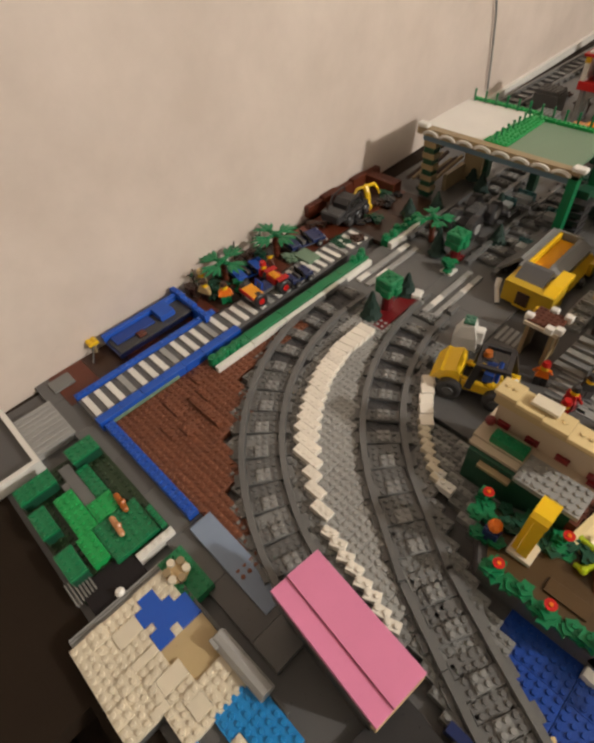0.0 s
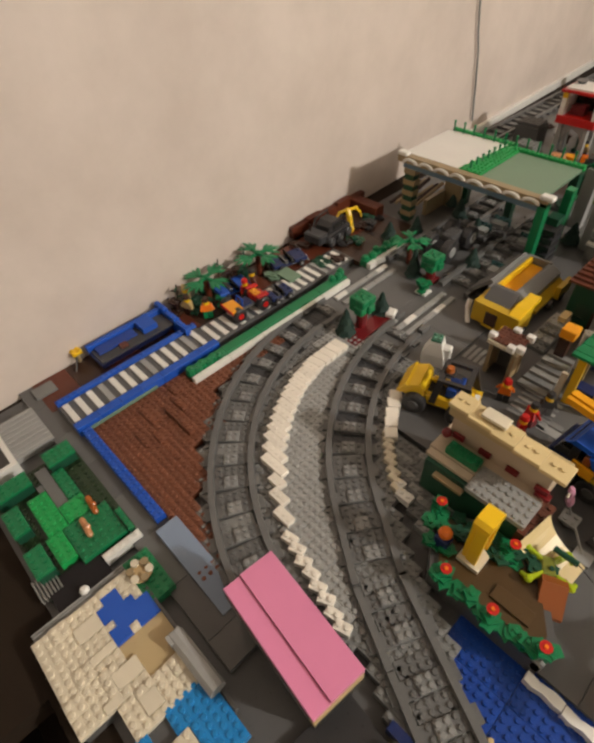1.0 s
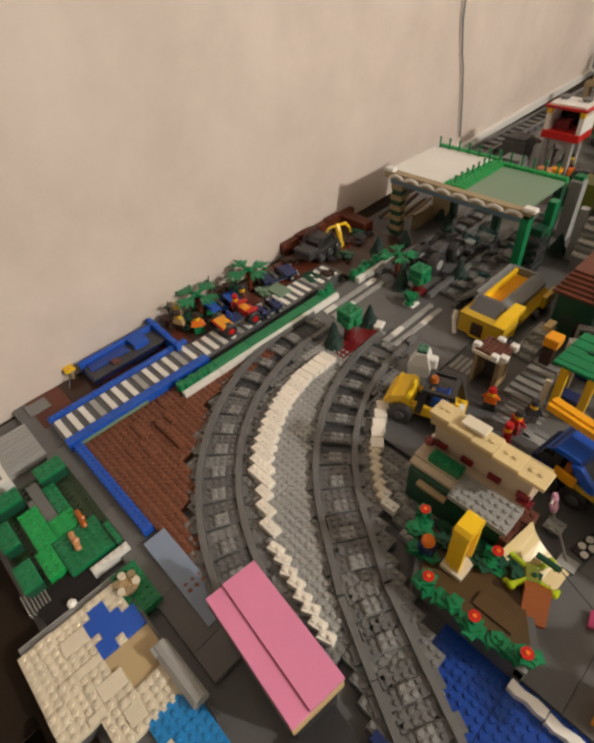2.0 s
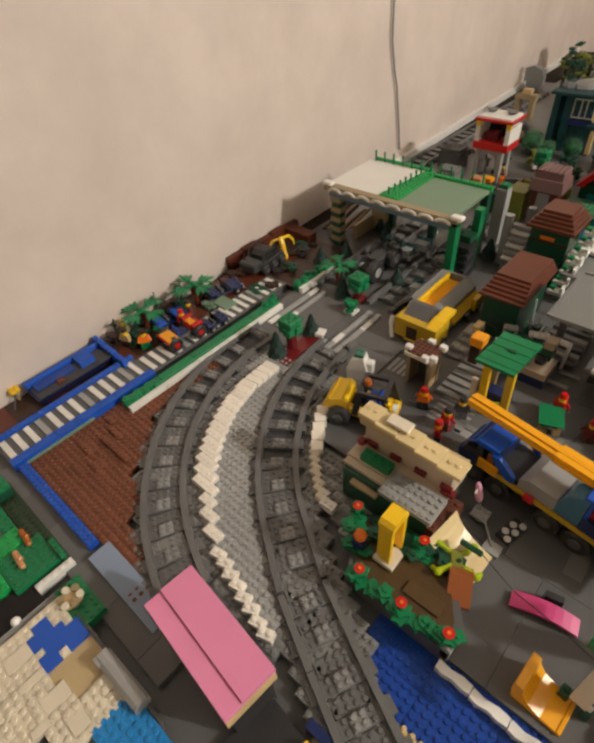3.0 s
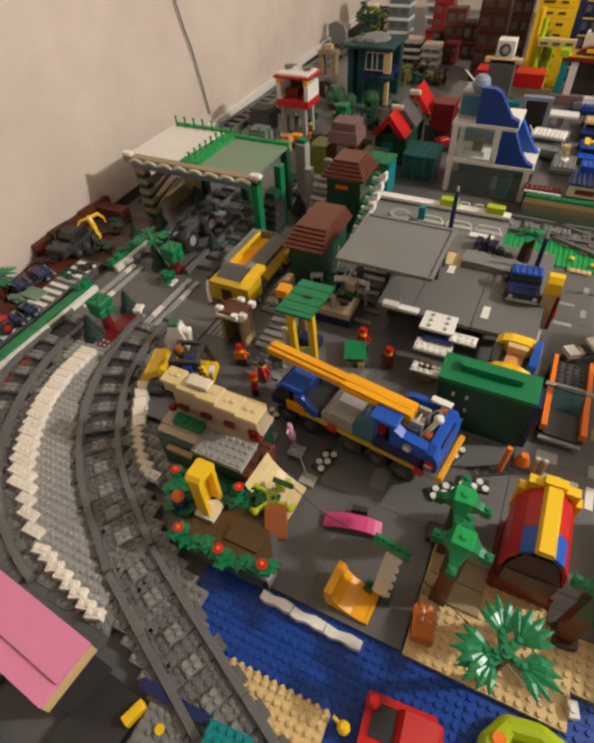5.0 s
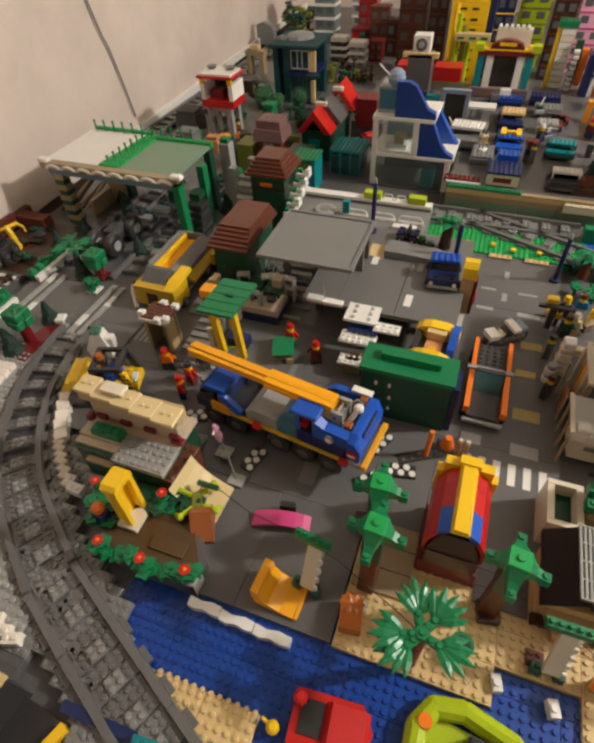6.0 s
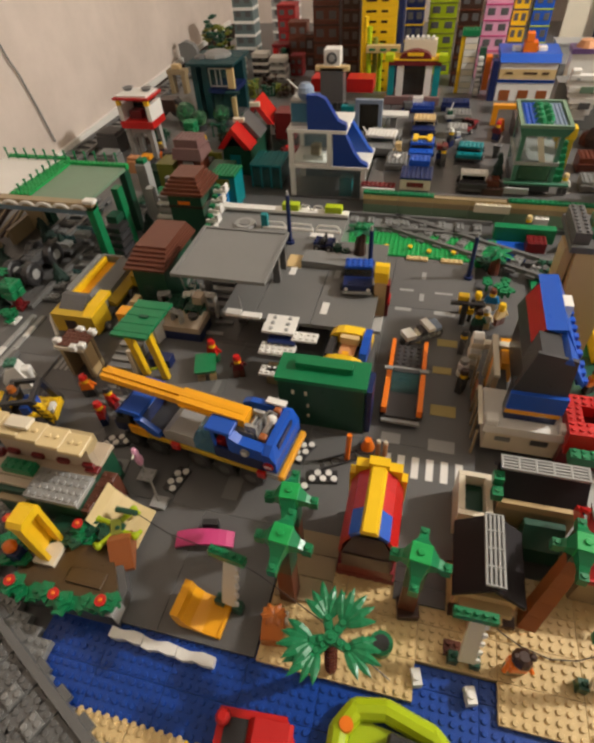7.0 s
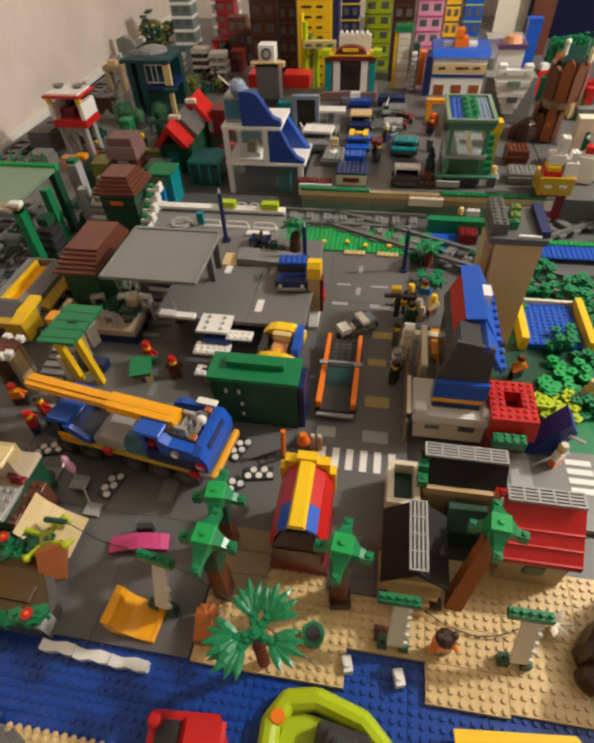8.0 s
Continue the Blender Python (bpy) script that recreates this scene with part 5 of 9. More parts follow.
for x, y in ((1.4, 26.8), (7.2, 26.8), (-4.2, 29.6), (-5.6, 31.4)):
    shrub(x, y, 18, 3.0, 0.9, 11, "green", "low green hedge plants round the garden", seed=8)
for x, y in ((1.6, 34.0), (4.6, 35.4), (-2.6, 33.4)):
    shrub(x, y, 20, 4.0, 2.4, 9, "dark_green", "dark green ground plants in the garden", seed=9)
t = thing("yellow_booth", "smooth yellow arched booth standing on a pale plate", "booth", -1.8, 30.1, 21)
bx(t, "floor_plate", "cream", 0.0, -0.4, 2.8, 3.2, 0, 5)
bx(t, "back_wall", "yellow", 0.2, 0.2, 0.8, 3.0, 5, 61)
part("roof", Geo().prism_x([(0, 61), (3.2, 61), (3.2, 67), (2.7, 71), (0.5, 71), (0, 67)], 0.2, 2.2), "yellow", t)
bx(t, "side_post", "yellow", 0.85, 0.0, 2.1, 0.6, 5, 61)
bx(t, "side_post", "yellow", 0.85, 2.6, 2.1, 3.2, 5, 61)
t = thing("orange_ball_figure", "dark blue toy post with an orange ball on top", "toy piece", -3.9, 30.0, 20)
part("post", Geo().box(-0.9, -0.7, 0.9, 0.7, 0, 18, c=1.0), "dark_blue", t)
part("ball", Geo().ball(0, 0, 24, 0.85), "orange", t)

# ---- house with the tan awning ----
t = thing("snack_house", "cream house on dark green walls with a long tan awning", "toy house", -12.6, 35.6)
bx(t, "base_wall", "dark_green", 1.2, 0.6, 14.2, 9.2, -8, 52)
bx(t, "floor", "wall_cream", 0.6, 2.4, 14.6, 9.4, 52, 57)
bx(t, "studded_floor", "light_grey", 7.2, 0.0, 14.8, 4.2, 52, 58, True)
bx(t, "front_ledge", "dark_tan", 3.0, -0.3, 7.1, 0.55, 42, 46)
bx(t, "front_floor", "wall_cream", 0.8, 1.2, 7.1, 2.3, 52, 56)
# cream darkened here, and greyed at the top, to hold the awning's shade
bx(t, "back_wall", "wall_cream", 1.4, 5.4, 14.4, 6.4, 57, 86)
bx(t, "grey_wall", "light_grey", 1.4, 5.5, 14.4, 6.3, 86, 96)
for k in range(4):
    bx(t, "dark_stone", "dark_red", 2.0 + k * 3.7, 4.9, 3.6 + k * 3.7, 5.4, 62, 68)
bx(t, "counter", "green", 2.6, 2.6, 7.0, 4.2, 57, 66, True)
part("awning", Geo().prism_x([(4.75, 92), (4.75, 104), (6.9, 104), (6.9, 92), (5.7, 88)], 0.9, 15.4), "slide_tan", t)
for x0, x1, y0 in ((0.6, 3.4, 4.6), (3.42, 6.6, 4.25), (6.62, 9.6, 3.95), (9.62, 12.8, 3.6), (12.82, 15.9, 3.3)):
    part("awning_plate", Geo().box(x0, y0, x1, y0 + 2.8, 104, 108.5, c=0.5).stud((x0 + x1) / 2 - 0.5, y0 + 1.5, 108.5).stud((x0 + x1) / 2 + 0.5, y0 + 1.5, 108.5), "sand", t)
part("awning_plate", Geo().box(4.6, 5.1, 7.8, 6.8, 110.2, 114, c=0.5), "cream", t)
part("red_knob", Geo().ball(1.4, 4.6, 66, 0.7), "dark_red", t)
bx(t, "end_stone", "dark_red", 13.4, 4.6, 15.2, 5.6, 58, 62)
t = thing("brown_stairs", "brown studded stair block beside the snack house", "stairs", 0.2, 36.2, 0)
for k in range(4):
    bx(t, "step", "roof_brown", 0.2 + 0.35 * k, k * 1.5, 2.4 + 0.3 * k, k * 1.5 + 1.48, 0, 40, True)
t = thing("tan_slide", "curved tan panel sloping down from the stairs over the garden edge", "panel", 3.4, 34.0, 0)
rings = []
for x, z in ((0.0, 46), (0.7, 35), (1.6, 27), (2.8, 20.5), (4.2, 16), (5.8, 13)):
    rings.append([(x, 6.3 - 0.1 * x, z), (x - 0.9 + 0.1 * x, 1.4 - 0.12 * x, z * 0.8 - 1), (x - 0.9 + 0.1 * x, 1.4 - 0.12 * x, z * 0.8 - 3), (x, 6.3 - 0.1 * x, z - 2)])
part("panel", Geo().hull(rings), "sand", t)
t = thing("lime_frog", "lime green jointed toy animal on the tan panel", "toy animal", 6.2, 35.8, 22, 30)
part("body", Geo().box(-0.8, -1.2, 0.8, 1.2, 0, 7, c=1.5), "olive", t)
for sx in (-1, 1):
    for sy in (-1, 1):
        part("leg", Geo().rod((0.6 * sx, 0.8 * sy, 4), (2.2 * sx, 1.9 * sy, 5), 3.0).rod((2.2 * sx, 1.9 * sy, 5), (2.8 * sx, 1.2 * sy, 1), 2.4).ball(2.2 * sx, 1.9 * sy, 5, 0.5), "lime", t)
t = thing("fishing_rod", "dark green reel with a thin black line over the square", "fishing rod", 7.0, 37.6, 36)
part("reel", Geo().rod((-1.4, 0, 0), (1.4, 0, 0), 3.0), "dark_green", t)
pts = [(1.4, 0, 0), (6, -1.2, -8), (12, -2.0, -8), (18, -3.5, -6), (26, -6.5, -14), (34, -10, -30)]
g = Geo()
for a, b in zip(pts[:-1], pts[1:]):
    g.rod(a, b, 0.5, 5)
part("line", g, "black", t)
t = thing("orange_slope", "reddish-orange slope brick leaning on the garden edge", "slope", 7.6, 31.0, 10, 25)
t.scale = (1.5, 1.15, 1.2)
part("slope", Geo().prism_x([(0, 0), (3.6, 0), (3.6, 14), (2.4, 20), (0, 4)], 0, 1.8), "rust", t)
t = thing("flower_stand", "pale pink toy bird on two white plates", "toy bird", 5.0, 44.9, 0)
bx(t, "plate", "light_grey", -0.9, -1.0, 1.3, 1.0, 6, 9, True)
part("foot", Geo().cyl(0.2, 0, 0, 6, 0.7), "light_grey", t)
bx(t, "plate", "light_grey", 2.4, -4.2, 4.6, -2.4, 0, 4)
part("leg", Geo().rod((0, 0.4, 9), (-0.9, 1.0, 20), 1.2).rod((3.4, -3.2, 4), (1.0, -0.6, 9), 1.2), "light_grey", t)
part("bird", Geo().hull([[(-0.75 - 0.14 * k + q * math.cos(0.9 * i), 0.9 + 0.1 * k + q * math.sin(0.9 * i), 15 + 4.6 * k) for i in range(7)] for k, q in enumerate((0.25, 0.55, 0.62, 0.4, 0.5, 0.3))]), "light_pink", t)
part("beak", Geo().rod((-1.4, 1.0, 33), (-1.3, 0.3, 31), 1.2), "cream", t)
t = thing("drain_plate", "grey plate with a dark round drain", "plate", -0.2, 45.4, -0.3, 5)
bx(t, "plate", "mid_grey", -1.6, -1.6, 1.6, 1.6, 0, 2.2)
part("drain", Geo().cyl(0.2, 0.2, 2.2, 5.0, 0.8), "black", t)

# ---- front loader, kiosk, workers ----
t = thing("front_loader", "yellow toy front loader with a raised bucket and black tyres", "toy loader", -17.5, 50.5, 0, 18)
t.scale = (1.28, 1.28, 1.28)
for px in (-3.0, 2.2):
    for py in (-2.2, 2.2):
        wheel(t, px, py, 11.5, 1.42, 1.3, "y", "dark_grey")
bx(t, "chassis", "black", -3.6, -1.6, 3.6, 1.6, 8, 14)
bx(t, "body", "yellow", 0.8, -1.5, 4.0, 1.5, 14, 22, True)
part("bucket", Geo().hull([[(x, y, z) for x, z in ((-5.2, 18), (-3.0, 15), (-2.0, 17), (-2.2, 29), (-2.8, 33), (-4.2, 29))] for y in (-2.0, 2.0)]), "yellow", t)
part("bucket_lip", Geo().prism([(-5.4, 17.6), (-4.9, 16.9), (-3.95, 29.2), (-4.4, 30)], -2.1, 2.1), "yellow", t)
part("arm", Geo().rod((-2.4, -1.2, 22), (0.8, -1.2, 18), 1.8).rod((-2.4, 1.2, 22), (0.8, 1.2, 18), 1.8), "yellow", t)
for sy in (-1.7, 1.7):
    part("cage_bar", Geo().hull([[(-1.5, sy - 0.22, 14), (-0.7, sy - 0.22, 14), (-0.7, sy + 0.22, 14), (-1.5, sy + 0.22, 14)], [(-0.9, sy - 0.22, 46), (-0.1, sy - 0.22, 46), (-0.1, sy + 0.22, 46), (-0.9, sy + 0.22, 46)]]), "black", t)
    part("cage_bar", Geo().hull([[(3.0, sy - 0.22, 20), (3.8, sy - 0.22, 20), (3.8, sy + 0.22, 20), (3.0, sy + 0.22, 20)], [(2.0, sy - 0.22, 46), (2.8, sy - 0.22, 46), (2.8, sy + 0.22, 46), (2.0, sy + 0.22, 46)]]), "black", t)
    bx(t, "cage_bar", "black", -0.9, sy - 0.24, 2.8, sy + 0.24, 43, 47)
    bx(t, "side_panel", "yellow", -1.9, sy - 0.15, 3.6, sy + 0.15, 12, 22)
for x0 in (-0.88, 2.2):
    bx(t, "cage_bar", "black", x0, -1.45, x0 + 0.6, 1.45, 43, 47)
part("beacon", Geo().cyl(0.0, 0, 47, 52, 0.5, 0.4), "plant_orange", t)
bx(t, "beacon_plate", "black", -0.6, -0.7, 0.7, 0.7, 45, 47)
bx(t, "seat", "blue", 0.2, -1.1, 1.3, 1.1, 22, 32)
part("driver_seat_back", Geo().box(1.4, -0.9, 1.9, 0.9, 22, 38, c=1.0), "blue", t)
for k in range(4):
    part("stripe", Geo().prism([(3.0 - 0.1 * k, 24 + 5 * k), (3.9 - 0.16 * k, 22 + 5 * k), (3.8 - 0.16 * k, 25 + 5 * k), (2.95 - 0.1 * k, 27 + 5 * k)], -1.95, -1.44), "yellow", t)
bx(t, "rear_panel", "white", 3.3, -1.3, 3.9, 0.2, 22, 27)
t = thing("kiosk", "grey kiosk with a brown roof and white corner blocks", "kiosk", -17.6, 60.9)
t.scale = (0.82, 0.82, 0.82)
for x0, y0 in ((0.4, 0.4), (5.0, 0.4), (0.4, 4.0), (5.0, 4.0)):
    bx(t, "post", "dark_tan", x0 + 0.1, y0 + 0.1, x0 + 0.85, y0 + 0.85, 0, 64)
bx(t, "side_panel", "dark_tan", 0.6, 1.3, 1.1, 3.95, 0, 60)
bx(t, "side_panel", "stone_tan", 5.15, 1.3, 5.7, 3.95, 0, 60)
bx(t, "back_panel", "dark_grey", 1.4, 4.2, 5.0, 4.8, 0, 60)
bx(t, "roof", "roof_brown", 0.4, 0.4, 6.0, 5.2, 64, 71, True)
bx(t, "roof_trim", "cream", 0.0, 0.0, 6.4, 0.5, 62, 68)
for x0, y0 in ((-0.4, 0.6), (2.4, 4.6), (5.2, 4.4), (5.4, 0.2), (4.0, -0.6)):
    part("corner_block", Geo().box(x0, y0, x0 + 1.5, y0 + 1.3, 66, 77, c=1.2), "white", t)
for x, y, to, lg, hat, r, lab in (
        (-11.5, 57.8, "orange", "black", "red", 200, "toy worker figure in an orange vest and red helmet"), (-6.3, 56.2, "red", "dark_red", "black", 160, "toy figure in red with black hair"),
        (-6.2, 53.1, "red", "dark_blue", "red", 120, "toy figure in a red helmet bent over the road"), 
        (6.0, 69.6, "red", "green", "red", 170, "toy figure in red and green on the road"), (11.5, 66.8, "dark_red", "roof_brown", "red", 200, "toy figure in dark red on the road"),
        (-5.6, 59.6, "black", "dark_grey", "black", 30, "toy figure dressed in black")):
    figure(x, y, 0, r, to, lg, hat, lab)
t = thing("wheelbarrow", "green toy wheelbarrow on the road", "wheelbarrow", 5.8, 66.6, 0, 20)
part("tub", Geo().hull([[(-1.2, -1.6, 8), (1.2, -1.6, 8), (1.2, 1.6, 8), (-1.2, 1.6, 8)], [(-1.8, -2.4, 18), (1.8, -2.4, 18), (1.8, 2.2, 18), (-1.8, 2.2, 18)]]), "green", t)
bx(t, "foot", "dark_tan", -1.5, -2.2, -0.3, -1.2, 0, 8)
bx(t, "foot", "tan", 0.5, -2.2, 1.6, -1.2, 0, 8)
t = thing("shade_roof", "flat ribbed green roof on tall yellow legs", "shelter", -5.8, 61.0)
for k in range(9):
    bx(t, "roof_slat", "green", 0.06 * k, k * 0.98, 6.0 + 0.06 * k, k * 0.98 + 0.95, 88, 92 + (0.6 if k % 2 else 0))
bx(t, "roof_hatch", "dark_green", 2.8, 4.4, 4.2, 5.0, 92, 94)
for x0, y0 in ((4.7, 1.2), (0.9, 1.4)):
    part("leg", Geo().hull([[(x0, y0 + 1.2, 0), (x0 + 1.1, y0 + 1.2, 0), (x0 + 1.1, y0 + 2.2, 0), (x0, y0 + 2.2, 0)], [(x0, y0, 88), (x0 + 1.1, y0, 88), (x0 + 1.1, y0 + 1.0, 88), (x0, y0 + 1.0, 88)]]), "yellow", t)
bx(t, "post", "dark_tan", 0.7, 7.2, 1.6, 8.0, 0, 88)
bx(t, "seat", "dark_blue", 1.2, 5.0, 5.0, 7.1, 0, 14)
bx(t, "panel", "cream", -0.6, 2.4, 0.3, 3.0, 0, 44)
part("hoop", Geo().rod((2.4, 3.0, 10), (4.2, 3.4, 14), 1.8), "lime", t)
t = thing("orange_crate", "orange cube lamp on a dark brown post beside the shelter", "lamp post", -9.0, 70.0)
bx(t, "post", "dark_brown", -0.9, -0.8, 0.7, 0.8, 0, 55)
part("cube", Geo().box(-1.1, -1.2, 1.2, 1.2, 55, 69, c=1.0), "amber", t)
t = thing("grey_stairs", "wide flight of ribbed grey steps beside the kiosk", "stairs", -11.6, 62.4)
for k in range(6):
    bx(t, "step", "mid_grey" if k % 2 else "stone_grey", 0.2 * k, 1.3 * k, 4.6 + 0.1 * k, 1.3 * k + 1.26, 0, 4.5 + 4.0 * k)
t = thing("white_statue", "lumpy white toy statue with a green studded cap", "statue", -24.1, 57.4, 0, 20)
part("body", Geo().hull([[(-1.9, -1.2, 0), (1.9, -1.2, 0), (1.9, 1.2, 0), (-1.9, 1.2, 0)], [(-2.1, -1.3, 20), (1.6, -1.3, 22), (1.6, 1.3, 22), (-2.1, 1.3, 20)], [(-1.0, -1.1, 38), (0.9, -1.1, 42), (0.9, 1.1, 42), (-1.0, 1.1, 38)]]).box(0.9, -0.8, 2.6, 0.8, 12, 34, c=2.0), "white", t)
bx(t, "cap", "deep_sand_green", -0.9, -0.9, 0.8, 0.9, 42, 46, True)
t = thing("bent_pipe", "bent white pipe leaning beside the lorry", "pipe", -26.4, 71.0)
part("rod", Geo().rod((-1.0, 1.8, 24), (-0.6, 0.6, 16), 4.2).rod((-0.6, 0.6, 16), (0.9, -1.2, 3.2), 3.2), "white", t)
mark(-5.2, 56.2, -1.4, 57.7, 0, "light_grey", "pale grey tile lying on the road", "grey dashes")

# ---- crane truck ----
t = thing("crane_truck", "blue toy crane truck with a long yellow boom and yellow strips", "crane truck", 10.96, 51.54, 0, -8.3)
for px in (-9.4, -5.4, 1.6, 5.6, 9.6):
    for py in (-2.6, 2.6):
        wheel(t, px, py, 15.0, 1.85, 1.4, "y", "dark_grey")
bx(t, "under_frame", "black", -11.4, -1.8, 12.8, 1.8, 12, 32)
bx(t, "chassis", "dark_blue", -10.6, -3.3, 13.4, 3.3, 32, 42)
for sy in (-3.62, 3.32):
    bx(t, "side_strip", "mustard", -5.8, sy, 12.4, sy + 0.3, 35, 41)
bx(t, "cab_step", "boom_yellow", -8.8, -3.7, -5.85, -3.32, 34, 48)
part("front_bumper", Geo().box(-12.2, -3.1, -10.6, 3.1, 24, 40, c=1.4), "dark_blue", t)
part("nose", Geo().prism([(-11.6, 40), (-9.6, 40), (-9.6, 52), (-11.2, 50)], -3.2, 3.2), "black", t)
part("windscreen", Geo().prism([(-11.2, 50), (-9.6, 52), (-9.4, 64), (-10.4, 64)], -3.0, 3.0), "glass_smoke", t)
part("cab_roof", Geo().hull([[(-10.9, -3.3, 60), (-10.9, 3.3, 60), (-9.9, 3.3, 66), (-9.9, -3.3, 66)], [(-9.9, -3.3, 63), (-9.9, 3.3, 63), (-9.6, 3.3, 70), (-9.6, -3.3, 70)],
                             [(-6.4, -3.3, 64), (-6.4, 3.3, 64), (-6.4, 3.3, 70), (-6.4, -3.3, 70)]]), "blue", t)
for sy in (-3.3, 2.7):
    bx(t, "cab_pillar", "black", -9.6, sy + 0.1, -8.6, sy + 0.5, 42, 63)
part("side_fin", Geo().prism([(-7.2, 64), (-6.0, 66), (-3.6, 50), (-3.6, 43), (-4.6, 43), (-6.4, 54)], -3.75, -3.0), "blue", t)
part("side_fin", Geo().prism([(-6.4, 64), (-5.6, 66), (-3.8, 58), (-3.4, 46), (-4.2, 46)], 2.6, 3.4), "blue", t)
bx(t, "cab_floor", "black", -9.5, -2.9, -3.1, 2.5, 42, 45)
bx(t, "rear_screen", "dark_blue", -6.8, -2.6, -6.45, 2.5, 45, 63)
part("driver_seat", Geo().box(-7.9, -3.2, -6.9, -2.4, 46, 58, c=1.0), "rust", t)
part("grey_deck", Geo().prism([(-3.0, 42), (1.9, 42), (1.9, 60), (-1.8, 60), (-3.0, 54)], -3.4, 3.4), "light_grey", t)
bx(t, "deck_plate", "mid_grey", 1.95, -0.4, 7.6, 3.2, 42, 58, True)
part("cab_glass", Geo().hull([[(1.95, y, 44), (1.95, y, 58), (2.6, y, 72), (3.8, y, 82), (5.0, y, 84), (5.0, y, 44)] for y in (-3.5, -0.5)]), "glass_blue", t)
part("operator_seat", Geo().box(5.05, -2.9, 6.2, -1.1, 44, 64, c=1.2), "red", t)
part("operator_roof", Geo().box(4.3, -3.6, 8.0, -0.5, 84.2, 89, c=1.0), "blue", t)
for px in (5.1, 7.3):
    bx(t, "cab_post", "blue", px, -3.5, px + 0.4, -3.2, 60, 84)
bx(t, "side_panel", "dark_blue", 5.05, -3.55, 12.0, -3.1, 42, 60)
part("side_slope", Geo().prism([(7.7, 60), (12.2, 60), (12.2, 76), (9.0, 78), (7.75, 84)], -3.6, -2.2), "blue", t)
lampring = part("head_lamp", Geo().disc(9.9, -3.75, 68, 0.62, 0.5, "y", 10), "light_grey", t)
part("lens", Geo().disc(9.9, -4.0, 68, 0.42, 0.2, "y", 10), "white", lampring)
part("rear_wall", Geo().hull([[(12.25, y0, 46), (14.0, y0, 46), (14.0, y0, 62), (13.2, y0, z1), (12.25, y0, z1)] for y0, z1 in ((-3.6, 72), (-2.4, 78), (3.4, 80), (4.2, 76))]), "blue", t)
bx(t, "rear_vent", "dark_blue", 13.25, -1.8, 13.75, 2.6, 64, 74)
part("side_rail", Geo().prism([(6.2, 66), (12.2, 70), (12.2, 80), (7.4, 78), (6.2, 73)], 3.3, 4.2), "blue", t)
bx(t, "rail_post", "dark_blue", 7.0, 3.35, 8.0, 4.1, 42, 66)
bx(t, "rail_post", "dark_blue", 10.6, 3.35, 11.8, 4.1, 42, 68)
bx(t, "rail_tile", "white", 9.6, 3.5, 12.4, 4.5, 80.2, 83)
bx(t, "engine_deck", "dark_grey", 7.65, -2.1, 12.2, 3.2, 42, 62, True)
bx(t, "winch", "light_grey", 8.0, -1.7, 10.2, 1.7, 62, 79)
for sy in (-1.5, 1.0):
    bx(t, "boom_bracket", "light_grey", 9.0, sy, 10.6, sy + 0.5, 66, 88)
part("boom_pin", Geo().rod((9.6, -1.7, 82), (9.6, 1.7, 82), 2.0), "chrome", t)
part("piston", Geo().rod((10.6, -0.9, 64), (11.9, 0.6, 86), 2.8).ball(11.9, 0.6, 87, 0.7, 8), "white", t)
part("hose", Geo().rod((10.4, 0.4, 84), (11.2, 1.6, 90), 0.7).rod((11.2, 1.6, 90), (12.0, 1.9, 84), 0.7).rod((12.0, 1.9, 84), (11.6, 1.0, 74), 0.7), "light_grey", t)
part("coupling", Geo().box(11.0, -2.0, 12.0, -1.0, 62, 80, c=1.0), "rust", t)
part("coupling", Geo().box(11.2, 2.3, 12.2, 3.2, 66, 84, c=1.0), "rust", t)
bx(t, "bumper_plate", "light_grey", 12.6, -3.9, 14.3, 3.4, 38, 45)
part("rear_bumper", Geo().box(14.3, -4.1, 15.1, 3.8, 40, 48, c=1.0), "boom_yellow", t)
sign = part("round_sign", Geo().disc(13.0, -3.75, 56, 0.7, 0.25, "y", 12), "red", t)
part("sign_bar", Geo().box(12.5, -3.95, 13.5, -3.89, 54.5, 57.5), "white", sign)
for px, py in ((-1.0, -3.9), (12.0, -3.95)):
    part("side_lamp", Geo().box(px - 0.7, py - 0.3, px + 0.6, py + 0.28, 36, 45, c=0.8), "red", t)
g = Geo()
for y0, zz in ((-1.0, 0), (0.4, 0), (-0.3, 2)):
    g.hull([[(-13.5, y0, 87 + zz), (-13.5, y0 + 0.6, 87 + zz), (-13.5, y0 + 0.6, 95 + zz), (-13.5, y0, 95 + zz)],
            [(8.4, y0, 82 + zz), (8.4, y0 + 0.6, 82 + zz), (8.4, y0 + 0.6, 90 + zz), (8.4, y0, 90 + zz)]])
g.hull([[(-13.4, -0.95, 87), (-13.4, 0.95, 87), (-13.4, 0.95, 94), (-13.4, -0.95, 94)], [(8.3, -0.95, 82), (8.3, 0.95, 82), (8.3, 0.95, 89), (8.3, -0.95, 89)]])
part("boom", g, "boom_yellow", t)
part("boom_sleeve", Geo().hull([[(-1.0, -1.2, 83), (-1.0, 1.2, 83), (-1.0, 1.2, 93.5), (-1.0, -1.2, 93.5)], [(8.9, -1.2, 80), (8.9, 1.2, 80), (8.9, 1.2, 91.5), (8.9, -1.2, 91.5)]]), "boom_yellow", t)
